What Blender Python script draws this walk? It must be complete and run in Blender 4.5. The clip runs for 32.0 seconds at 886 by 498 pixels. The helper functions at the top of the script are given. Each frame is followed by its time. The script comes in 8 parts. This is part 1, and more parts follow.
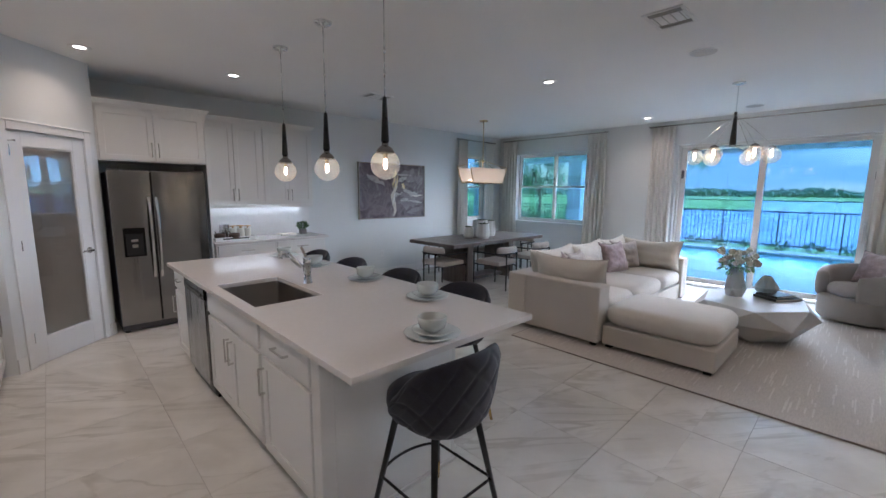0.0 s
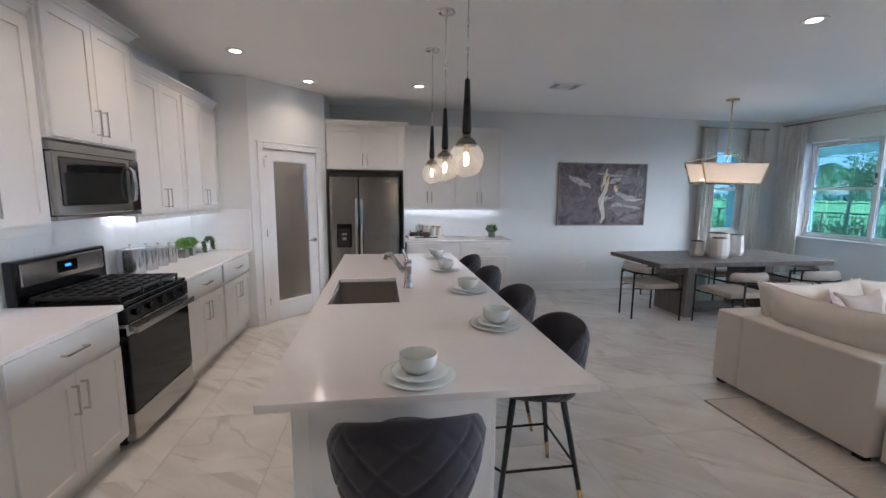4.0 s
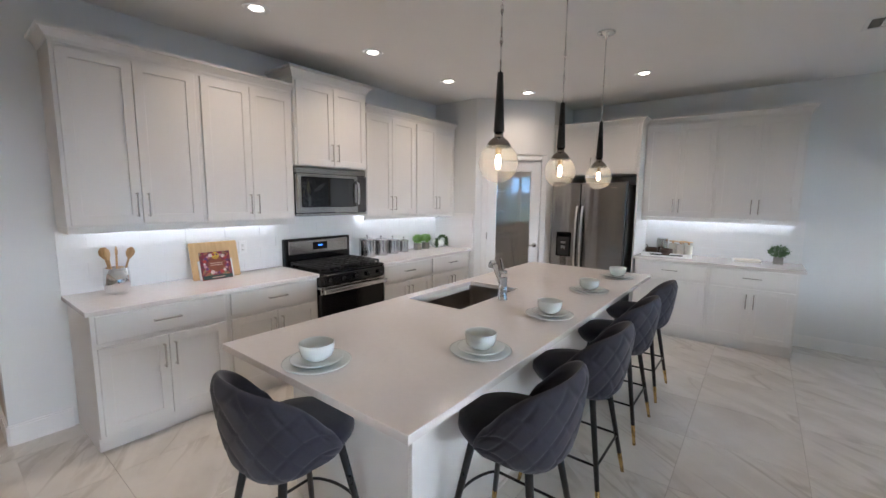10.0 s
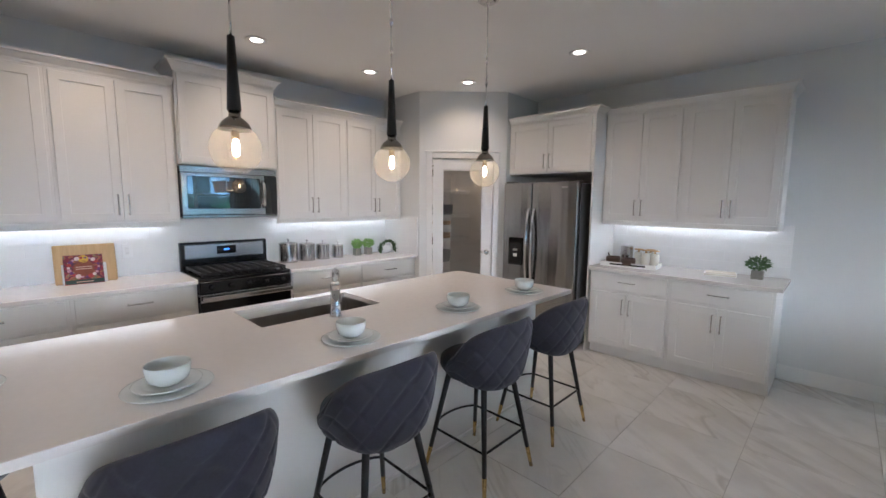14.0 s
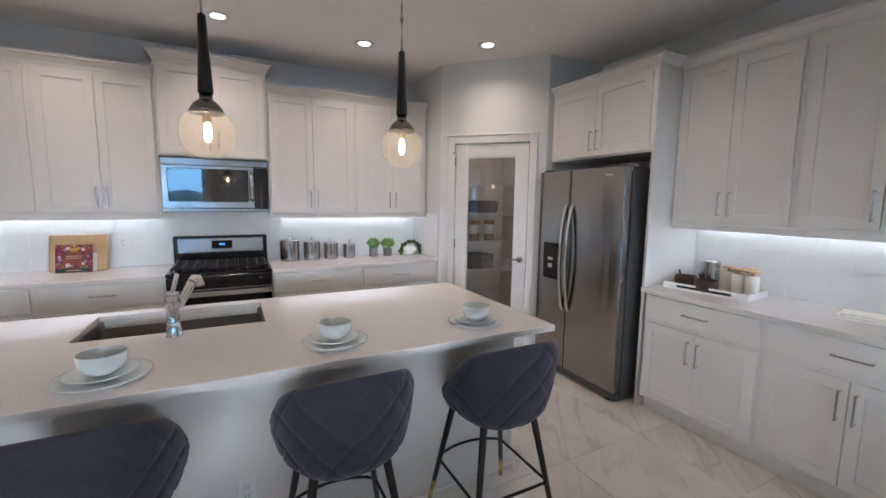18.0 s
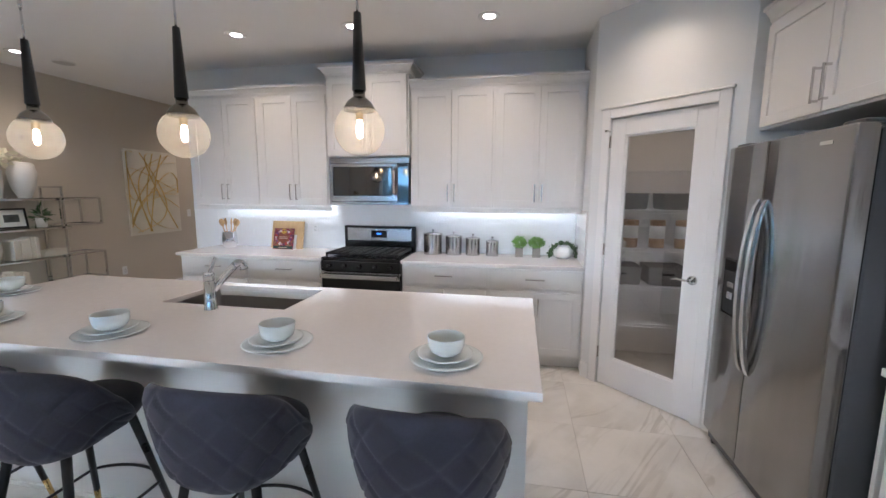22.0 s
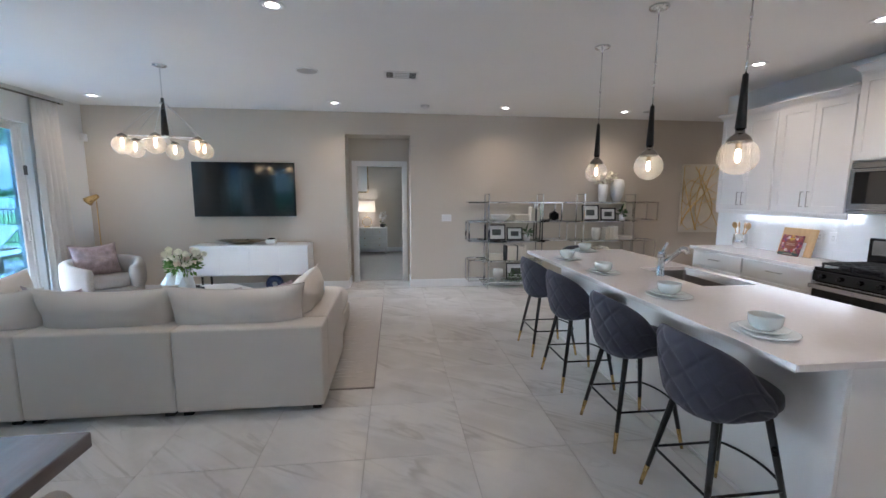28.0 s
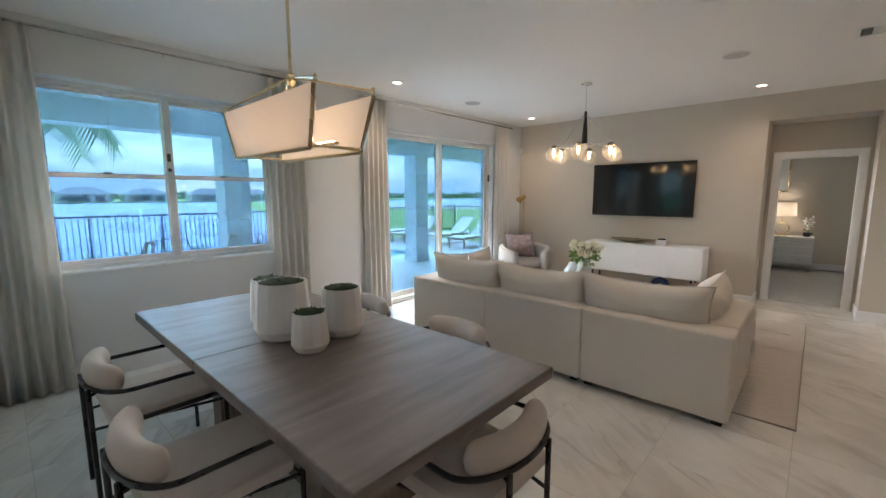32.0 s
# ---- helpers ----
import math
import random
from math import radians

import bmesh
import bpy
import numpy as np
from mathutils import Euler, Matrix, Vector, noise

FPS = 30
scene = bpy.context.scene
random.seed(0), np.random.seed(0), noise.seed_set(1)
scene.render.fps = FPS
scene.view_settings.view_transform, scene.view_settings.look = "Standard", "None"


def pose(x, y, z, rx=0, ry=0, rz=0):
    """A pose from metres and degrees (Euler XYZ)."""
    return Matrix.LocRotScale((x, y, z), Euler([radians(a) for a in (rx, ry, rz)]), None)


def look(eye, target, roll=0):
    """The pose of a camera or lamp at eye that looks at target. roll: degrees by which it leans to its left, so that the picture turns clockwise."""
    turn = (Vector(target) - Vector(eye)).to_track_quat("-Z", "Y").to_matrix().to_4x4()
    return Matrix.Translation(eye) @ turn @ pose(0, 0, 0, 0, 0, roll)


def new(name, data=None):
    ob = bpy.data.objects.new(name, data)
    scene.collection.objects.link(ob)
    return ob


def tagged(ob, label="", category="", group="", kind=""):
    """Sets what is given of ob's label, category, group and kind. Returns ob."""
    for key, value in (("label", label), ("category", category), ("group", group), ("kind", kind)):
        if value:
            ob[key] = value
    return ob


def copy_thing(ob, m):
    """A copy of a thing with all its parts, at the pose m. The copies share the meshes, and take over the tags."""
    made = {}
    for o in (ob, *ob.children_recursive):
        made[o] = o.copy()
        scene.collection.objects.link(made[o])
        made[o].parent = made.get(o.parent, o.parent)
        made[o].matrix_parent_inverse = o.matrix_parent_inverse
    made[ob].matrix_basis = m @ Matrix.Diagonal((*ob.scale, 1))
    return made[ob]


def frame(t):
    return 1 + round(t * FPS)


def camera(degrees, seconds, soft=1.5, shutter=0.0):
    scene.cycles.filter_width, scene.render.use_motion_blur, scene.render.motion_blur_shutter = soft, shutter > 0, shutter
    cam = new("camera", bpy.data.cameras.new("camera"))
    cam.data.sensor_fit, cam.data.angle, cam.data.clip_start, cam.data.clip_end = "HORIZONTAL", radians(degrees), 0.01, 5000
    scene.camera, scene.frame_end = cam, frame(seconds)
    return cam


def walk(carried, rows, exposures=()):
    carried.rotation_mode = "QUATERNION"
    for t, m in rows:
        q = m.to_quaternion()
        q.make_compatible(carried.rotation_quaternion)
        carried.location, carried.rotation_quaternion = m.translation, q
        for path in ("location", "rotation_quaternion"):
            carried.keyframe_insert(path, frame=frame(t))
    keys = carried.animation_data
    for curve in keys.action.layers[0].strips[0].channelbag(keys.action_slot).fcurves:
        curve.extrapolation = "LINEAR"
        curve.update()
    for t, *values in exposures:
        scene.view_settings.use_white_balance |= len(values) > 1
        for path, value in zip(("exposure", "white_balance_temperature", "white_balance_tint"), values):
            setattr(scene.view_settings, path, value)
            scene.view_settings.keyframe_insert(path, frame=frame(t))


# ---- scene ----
cam = camera(94.9, 32.0)
PATH = [
    (0, (0.705, 0.579, 1.593), (2.081, 2.003, 1.311), 0.5),
    (0.5, (0.819, 0.603, 1.606), (2.112, 2.101, 1.319), 0.4),
    (1, (0.943, 0.572, 1.617), (2.137, 2.15, 1.327), 0.4),
    (1.5, (1.066, 0.572, 1.603), (2.146, 2.23, 1.313), 0.3),
    (2, (1.195, 0.568, 1.599), (2.146, 2.304, 1.308), 0.3),
    (2.5, (1.347, 0.592, 1.582), (2.153, 2.4, 1.298), 0.4),
    (3, (1.498, 0.589, 1.578), (2.147, 2.46, 1.3), 0.4),
    (3.5, (1.629, 0.594, 1.569), (2.119, 2.514, 1.298), 0.4),
    (4, (1.843, 0.553, 1.574), (2.139, 2.513, 1.305), 0.5),
    (4.5, (1.937, 0.537, 1.551), (2.075, 2.517, 1.3), 0.3),
    (6.5, (2.453, 0.637, 1.542), (1.893, 2.543, 1.312), 0.6),
    (7, (2.589, 0.657, 1.555), (1.887, 2.515, 1.321), 0.7),
    (7.5, (2.732, 0.662, 1.575), (1.902, 2.465, 1.334), 0.7),
    (8, (2.895, 0.684, 1.593), (1.948, 2.428, 1.348), 0.7),
    (8.5, (3.008, 0.708, 1.59), (1.972, 2.401, 1.348), 0.6),
    (9, (3.108, 0.777, 1.572), (1.997, 2.422, 1.33), 0.6),
    (9.5, (3.225, 0.898, 1.58), (2.051, 2.497, 1.331), 0.6),
    (10, (3.338, 1.02, 1.59), (2.119, 2.584, 1.338), 0.6),
    (10.5, (3.444, 1.144, 1.578), (2.192, 2.682, 1.325), 0.6),
    (11, (3.575, 1.272, 1.583), (2.295, 2.787, 1.325), 0.6),
    (11.5, (3.691, 1.399, 1.593), (2.396, 2.902, 1.336), 0.6),
    (12, (3.767, 1.527, 1.578), (2.459, 3.019, 1.33), 0.6),
    (12.5, (3.85, 1.687, 1.567), (2.522, 3.162, 1.324), 0.5),
    (13, (3.902, 1.861, 1.577), (2.557, 3.322, 1.336), 0.5),
    (13.5, (3.954, 2.027, 1.585), (2.587, 3.466, 1.343), 0.5),
    (14, (4.02, 2.19, 1.561), (2.627, 3.607, 1.332), 0.5),
    (14.5, (4.09, 2.36, 1.563), (2.669, 3.748, 1.339), 0.5),
    (15, (4.137, 2.532, 1.575), (2.678, 3.881, 1.346), 0.5),
    (15.5, (4.138, 2.693, 1.546), (2.64, 3.999, 1.324), 0.5),
    (17.5, (4.084, 3.419, 1.537), (2.378, 4.435, 1.294), 0.5),
    (18, (4.096, 3.63, 1.521), (2.325, 4.53, 1.285), 0.7),
    (18.5, (4.065, 3.765, 1.535), (2.249, 4.561, 1.276), 0.5),
    (19, (4.014, 3.951, 1.537), (2.147, 4.617, 1.269), 0.5),
    (19.5, (3.958, 4.118, 1.554), (2.048, 4.643, 1.278), 0.4),
    (20, (3.923, 4.271, 1.542), (1.979, 4.648, 1.267), 0.4),
    (20.5, (3.902, 4.478, 1.546), (1.932, 4.673, 1.264), 0.4),
    (21, (3.882, 4.633, 1.554), (1.902, 4.651, 1.27), 0.2),
    (21.5, (3.853, 4.778, 1.55), (1.881, 4.608, 1.263), 0.2),
    (22, (3.817, 4.934, 1.529), (1.871, 4.566, 1.251), 0.3),
    (22.5, (3.795, 5.058, 1.548), (1.892, 4.511, 1.261), 0.1),
    (23, (3.784, 5.203, 1.546), (1.948, 4.464, 1.26), 0.1),
    (23.5, (3.808, 5.375, 1.538), (2.057, 4.45, 1.259), 0.2),
    (24, (3.848, 5.508, 1.56), (2.199, 4.411, 1.279), 0.1),
    (24.5, (3.911, 5.665, 1.557), (2.386, 4.402, 1.28), -0.0),
    (26.5, (4.087, 6.138, 1.563), (3.202, 4.364, 1.296), 0.2),
    (27, (4.086, 6.216, 1.563), (3.405, 4.354, 1.298), 0.2),
    (27.5, (4.104, 6.292, 1.57), (3.637, 4.365, 1.302), 0.1),
    (28, (4.118, 6.331, 1.557), (3.884, 4.362, 1.29), 0.2),
    (28.5, (4.138, 6.361, 1.545), (4.144, 4.378, 1.282), 0.1),
    (29, (4.161, 6.386, 1.544), (4.407, 4.418, 1.281), 0.0),
    (29.5, (4.197, 6.42, 1.538), (4.676, 4.496, 1.277), 0.0),
    (30, (4.233, 6.458, 1.54), (4.932, 4.603, 1.279), 0.0),
    (30.5, (4.265, 6.495, 1.54), (5.161, 4.726, 1.279), 0.0),
    (31, (4.287, 6.526, 1.535), (5.36, 4.858, 1.278), -0.1),
    (31.5, (4.317, 6.547, 1.534), (5.536, 4.983, 1.275), -0.0),
    (32, (4.321, 6.556, 1.532), (5.662, 5.095, 1.271), -0.1),
]
EXPOSURES = [(0, 5.05, 5800, 14), (4, 5.35, 5950, 14), (9, 5.45, 6150, 13), (18, 5.25, 6150, 14), (23, 5.55, 5850, 13), (28, 5.5, 5750, 12.5), (30, 5.34, 6450, 14), (32, 5.27, 7150, 15)]
walk(cam, [(t, look(eye, target, roll)) for t, eye, target, roll in PATH], exposures=EXPOSURES)

# ---- world, sun, large lights ----
world = bpy.data.worlds.new("sky_world")
scene.world = world
world.use_nodes = True
wn, wl = world.node_tree.nodes, world.node_tree.links
wn.clear()
w_out = wn.new("ShaderNodeOutputWorld")
w_bg = wn.new("ShaderNodeBackground")
w_sky = wn.new("ShaderNodeTexSky")
w_sky.sky_type = "NISHITA"
w_sky.sun_disc = False
w_sky.sun_elevation = radians(30)
w_sky.sun_rotation = radians(113)
w_sky.air_density, w_sky.dust_density, w_sky.ozone_density = 1.4, 0.6, 3.0
w_co = wn.new("ShaderNodeTexCoord")
w_map = wn.new("ShaderNodeMapping")
w_map.inputs["Scale"].default_value = (1.5, 1.5, 7.0)
w_noise = wn.new("ShaderNodeTexNoise")
w_noise.inputs["Scale"].default_value = 2.2
w_noise.inputs["Detail"].default_value = 7
w_ramp = wn.new("ShaderNodeValToRGB")
w_ramp.color_ramp.elements[0].position, w_ramp.color_ramp.elements[1].position = 0.32, 0.62
w_mix = wn.new("ShaderNodeMixRGB")
w_mix.inputs[2].default_value = (4.3, 5.3, 6.2, 1)
wl.new(w_co.outputs["Generated"], w_map.inputs["Vector"])
wl.new(w_map.outputs["Vector"], w_noise.inputs["Vector"])
wl.new(w_noise.outputs["Fac"], w_ramp.inputs["Fac"])
wl.new(w_ramp.outputs["Color"], w_mix.inputs[0])
wl.new(w_sky.outputs["Color"], w_mix.inputs[1])
wl.new(w_mix.outputs["Color"], w_bg.inputs["Color"])
w_bg.inputs["Strength"].default_value = 0.05
wl.new(w_bg.outputs["Background"], w_out.inputs["Surface"])

sun = new("sun", bpy.data.lights.new("sun", "SUN"))
sun.data.energy, sun.data.angle, sun.data.color = 2.5, radians(100), (0.90, 0.96, 1.0)
sun.matrix_world = look((16.2, -7, 9.5), (0, 0, 0))

CAN_POWER, GLOBE_GLOW, STRIP_GLOW = 0.75, 0.95, 0.37

# the sky's light in the openings: sliding door, dining window, narrow window
for name, eye, aim, w, h, power in (("slider_daylight", (8.66, 1.757, 1.32), (7.66, 1.757, 1.07), 2.3, 2.0, 0.125), ("window_daylight", (8.66, 5.43, 1.69), (7.66, 5.43, 0.95), 1.55, 1.3, 0.09), ("narrow_window_daylight", (7.68, 6.84, 1.67), (7.68, 5.84, 0.85), 0.6, 1.3, 0.06)):
    pane_light = new(name, bpy.data.lights.new(name, "AREA"))
    pane_light.data.shape, pane_light.data.size, pane_light.data.size_y = "RECTANGLE", w, h
    pane_light.data.energy, pane_light.data.color = power, (0.50, 0.87, 1.0)
    pane_light.matrix_world = look(eye, aim)

# ---- plan ----
XW, XE, YS, YN, CEIL = -0.28, 8.67, -0.42, 6.85, 2.835
CTR = 0.915
# last entry: unseen corridor light, added to brighten the gold-line painting
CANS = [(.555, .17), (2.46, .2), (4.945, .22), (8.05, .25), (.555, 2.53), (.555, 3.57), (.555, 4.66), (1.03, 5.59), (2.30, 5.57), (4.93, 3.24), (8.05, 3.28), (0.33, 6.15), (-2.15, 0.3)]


# ---- mesh helpers ----
def part(name, bm, material, parent=None, label="", smooth=False, at=None):
    me = bpy.data.meshes.new(name)
    bmesh.ops.recalc_face_normals(bm, faces=bm.faces)
    bm.to_mesh(me)
    bm.free()
    if material is not None:
        me.materials.append(material)
    if smooth:
        for p in me.polygons:
            p.use_smooth = True
    ob = new(name, me)
    if at is not None:
        ob.matrix_basis = at
    if parent is not None:
        ob.parent = parent
    if label:
        ob["label"] = label
    return ob


def smooth_by_angle(ob, deg=35):
    me = ob.data
    bm = bmesh.new()
    bm.from_mesh(me)
    for f in bm.faces:
        f.smooth = True
    for e in bm.edges:
        e.smooth = len(e.link_faces) == 2 and e.calc_face_angle(0) < radians(deg)
    bm.to_mesh(me)
    bm.free()
    return ob


def thing(name, label, category, x=0, y=0, z=0, rz=0, group=""):
    ob = new(name)
    ob.empty_display_size = 0.1
    ob.matrix_basis = pose(x, y, z, 0, 0, rz)
    return tagged(ob, label, category, group)


def share(name, me, parent, x=0, y=0, z=0, rz=0, m=None):
    ob = new(name, me)
    ob.matrix_basis = m if m is not None else pose(x, y, z, 0, 0, rz)
    ob.parent = parent
    return ob


def box(x0, x1, y0, y1, z0, z1, bev=0.0, seg=1, bm=None):
    own = bmesh.new()
    bmesh.ops.create_cube(own, size=1)
    for v in own.verts:
        v.co = Vector(((x0 + x1) / 2 + v.co.x * (x1 - x0), (y0 + y1) / 2 + v.co.y * (y1 - y0), (z0 + z1) / 2 + v.co.z * (z1 - z0)))
    if bev:
        bmesh.ops.bevel(own, geom=list(own.edges), offset=bev, segments=seg, profile=0.6, affect="EDGES")
    if bm is None:
        return own
    return add(bm, own)


def add(bm, other):
    me = bpy.data.meshes.new("tmp")
    other.to_mesh(me)
    other.free()
    bm.from_mesh(me)
    bpy.data.meshes.remove(me)
    return bm


def lathe(profile, n=24, x=0, y=0, z=0, bm=None, sx=1.0, sy=1.0, caps=True):
    bm = bm or bmesh.new()
    rings = []
    for r, h in profile:
        if r < 1e-6:
            rings.append([bm.verts.new((x, y, z + h))])
        else:
            rings.append([bm.verts.new((x + sx * r * math.cos(2 * math.pi * k / n), y + sy * r * math.sin(2 * math.pi * k / n), z + h)) for k in range(n)])
    for a, b in zip(rings, rings[1:]):
        if len(a) == 1 and len(b) == 1:
            continue
        for k in range(n):
            k2 = (k + 1) % n
            if len(a) == 1:
                bm.faces.new((a[0], b[k], b[k2]))
            elif len(b) == 1:
                bm.faces.new((a[k], b[0], a[k2]))
            else:
                bm.faces.new((a[k], b[k], b[k2], a[k2]))
    if caps:
        for ring in (rings[0], rings[-1]):
            if len(ring) > 2:
                bm.faces.new(ring)
    return bm


def tube(points, r, n=8, bm=None, closed=False, r_end=None, flat=1.0):
    bm = bm or bmesh.new()
    pts = [Vector(p) for p in points]
    rings = []
    m = len(pts)
    up = None
    for i, p in enumerate(pts):
        a = pts[(i - 1) % m] if (i > 0 or closed) else p
        b = pts[(i + 1) % m] if (i < m - 1 or closed) else p
        d = (b - a).normalized()
        if up is None:
            up = Vector((0, 0, 1)) if abs(d.z) < 0.9 else Vector((1, 0, 0))
        side = d.cross(up).normalized()
        up = side.cross(d).normalized()
        rr = r if r_end is None else r + (r_end - r) * i / max(1, m - 1)
        rings.append([bm.verts.new(p + rr * (math.cos(2 * math.pi * k / n) * side + flat * math.sin(2 * math.pi * k / n) * up)) for k in range(n)])
    pairs = list(zip(rings, rings[1:])) + ([(rings[-1], rings[0])] if closed else [])
    for a, b in pairs:
        for k in range(n):
            bm.faces.new((a[k], b[k], b[(k + 1) % n], a[(k + 1) % n]))
    if not closed:
        bm.faces.new(rings[0])
        bm.faces.new(rings[-1])
    return bm


def bar(p0, p1, w, bm=None):
    """A square bar between two points."""
    return tube([p0, p1], w * 0.707, 4, bm)


def prism(outline, z0, z1, bm=None):
    bm = bm or bmesh.new()
    lo = [bm.verts.new((x, y, z0)) for x, y in outline]
    hi = [bm.verts.new((x, y, z1)) for x, y in outline]
    n = len(lo)
    bm.faces.new(lo[::-1])
    bm.faces.new(hi)
    for k in range(n):
        bm.faces.new((lo[k], lo[(k + 1) % n], hi[(k + 1) % n], hi[k]))
    return bm


def puff(w, d, h, px=4.0, pz=2.6, n=12, sag=0.0, seed=0, wrinkle=0.0):
    """A stuffed cushion: a rounded block centred on its base, w along x, d along y, h high."""
    bm = bmesh.new()
    bmesh.ops.create_cube(bm, size=2)
    bmesh.ops.subdivide_edges(bm, edges=list(bm.edges), cuts=n - 1, use_grid_fill=True)
    for v in bm.verts:
        c = v.co
        L = (abs(c.x) ** px + abs(c.y) ** px + abs(c.z) ** pz) ** (1 / (0.5 * (px + pz)))
        q = c / max(L, 1e-6)
        q = Vector([max(-1, min(1, k)) for k in q])
        dz = 0
        if wrinkle:
            dz = wrinkle * noise.noise(Vector((q.x * w * 5 + seed * 7, q.y * d * 5, q.z * 2 + seed)))
        v.co = Vector((q.x * w / 2, q.y * d / 2 + dz, (q.z + 1) * h / 2 + dz + sag * (1 - q.x * q.x) * (q.z + 1) / 2))
    return bm


def sheet(fn, nu, nv, thick=0.0):
    """A surface fn(u, v) for u, v in 0..1, with a back side thick metres behind when given."""
    bm = bmesh.new()
    g = [[bm.verts.new(fn(i / nu, j / nv)) for j in range(nv + 1)] for i in range(nu + 1)]
    for i in range(nu):
        for j in range(nv):
            bm.faces.new((g[i][j], g[i + 1][j], g[i + 1][j + 1], g[i][j + 1]))
    if thick:
        bm.normal_update()
        bmesh.ops.solidify(bm, geom=list(bm.faces), thickness=thick)
    return bm


def wall(name, axis, at, thick, a0, a1, z0, z1, holes, material, label):
    """A wall with through openings. axis 'x': it runs along x with its inner face at y=at. holes: (a0, a1, z0, z1)."""
    cuts_a = sorted({a0, a1, *[c for h in holes for c in h[:2]]})
    cuts_z = sorted({z0, z1, *[c for h in holes for c in h[2:]]})
    bm = bmesh.new()
    for p, q in zip(cuts_a, cuts_a[1:]):
        for r, s in zip(cuts_z, cuts_z[1:]):
            mid = ((p + q) / 2, (r + s) / 2)
            if any(h[0] < mid[0] < h[1] and h[2] < mid[1] < h[3] for h in holes):
                continue
            lo, hi = sorted((at, at + thick))
            box(p, q, lo, hi, r, s, bm=bm) if axis == "x" else box(lo, hi, p, q, r, s, bm=bm)
    bmesh.ops.remove_doubles(bm, verts=bm.verts, dist=1e-4)
    inner = [f for f in bm.faces if any(f is not g and (f.calc_center_median() - g.calc_center_median()).length < 1e-4 for e in f.edges for g in e.link_faces)]
    bmesh.ops.delete(bm, geom=inner, context="FACES")
    return tagged(part(name, bm, material), label, "wall", kind="structure")


# ---- materials ----
def rgb(c):
    return (c, c, c, 1) if not hasattr(c, "__len__") else (*c, 1)


def mat(name, color, rough=0.5, metal=0.0, vary=0.06, scale=6.0, fine=90.0, bump=0.0, bump_scale=200.0, coat=0.0, sheen=0.0, trans=0.0, ior=1.45, spread=0.06, stretch=(1, 1, 1), random=0.0, emit=None, power=0.0, sss=0.0):
    m = bpy.data.materials.new(name)
    m.use_nodes = True
    nt = m.node_tree
    n, l = nt.nodes, nt.links
    b = n["Principled BSDF"]
    b.inputs["Metallic"].default_value = metal
    b.inputs["IOR"].default_value = ior
    b.inputs["Coat Weight"].default_value = coat
    b.inputs["Sheen Weight"].default_value = sheen
    b.inputs["Transmission Weight"].default_value = trans
    co = n.new("ShaderNodeTexCoord")
    mp = n.new("ShaderNodeMapping")
    mp.inputs["Scale"].default_value = stretch
    l.new(co.outputs["Object"], mp.inputs["Vector"])
    n1 = n.new("ShaderNodeTexNoise")
    n1.inputs["Scale"].default_value, n1.inputs["Detail"].default_value = scale, 4
    n2 = n.new("ShaderNodeTexNoise")
    n2.inputs["Scale"].default_value, n2.inputs["Detail"].default_value = fine, 3
    l.new(mp.outputs["Vector"], n1.inputs["Vector"])
    l.new(mp.outputs["Vector"], n2.inputs["Vector"])
    mixn = n.new("ShaderNodeMath")
    mixn.operation = "MULTIPLY_ADD"
    l.new(n2.outputs["Fac"], mixn.inputs[0])
    mixn.inputs[1].default_value = 0.5
    l.new(n1.outputs["Fac"], mixn.inputs[2])
    last = mixn.outputs[0]
    if random:
        oi = n.new("ShaderNodeObjectInfo")
        ad = n.new("ShaderNodeMath")
        ad.operation = "MULTIPLY_ADD"
        l.new(oi.outputs["Random"], ad.inputs[0])
        ad.inputs[1].default_value = random
        l.new(last, ad.inputs[2])
        last = ad.outputs[0]
    rng = n.new("ShaderNodeMapRange")
    rng.inputs["From Min"].default_value, rng.inputs["From Max"].default_value = 0.35, 1.15
    rng.inputs["To Min"].default_value, rng.inputs["To Max"].default_value = 1 - vary, 1 + vary
    l.new(last, rng.inputs["Value"])
    mul = n.new("ShaderNodeVectorMath")
    mul.operation = "SCALE"
    mul.inputs[0].default_value = rgb(color)[:3]
    l.new(rng.outputs["Result"], mul.inputs["Scale"])
    l.new(mul.outputs["Vector"], b.inputs["Base Color"])
    rr = n.new("ShaderNodeMapRange")
    rr.inputs["From Min"].default_value, rr.inputs["From Max"].default_value = 0.3, 0.7
    rr.inputs["To Min"].default_value, rr.inputs["To Max"].default_value = max(0, rough - spread), min(1, rough + spread)
    l.new(n1.outputs["Fac"], rr.inputs["Value"])
    l.new(rr.outputs["Result"], b.inputs["Roughness"])
    if bump:
        n3 = n.new("ShaderNodeTexNoise")
        n3.inputs["Scale"].default_value, n3.inputs["Detail"].default_value = bump_scale, 3
        l.new(mp.outputs["Vector"], n3.inputs["Vector"])
        bp = n.new("ShaderNodeBump")
        bp.inputs["Strength"].default_value, bp.inputs["Distance"].default_value = bump, 0.002
        l.new(n3.outputs["Fac"], bp.inputs["Height"])
        l.new(bp.outputs["Normal"], b.inputs["Normal"])
    if emit:
        b.inputs["Emission Color"].default_value = rgb(emit)
        b.inputs["Emission Strength"].default_value = power
    return m


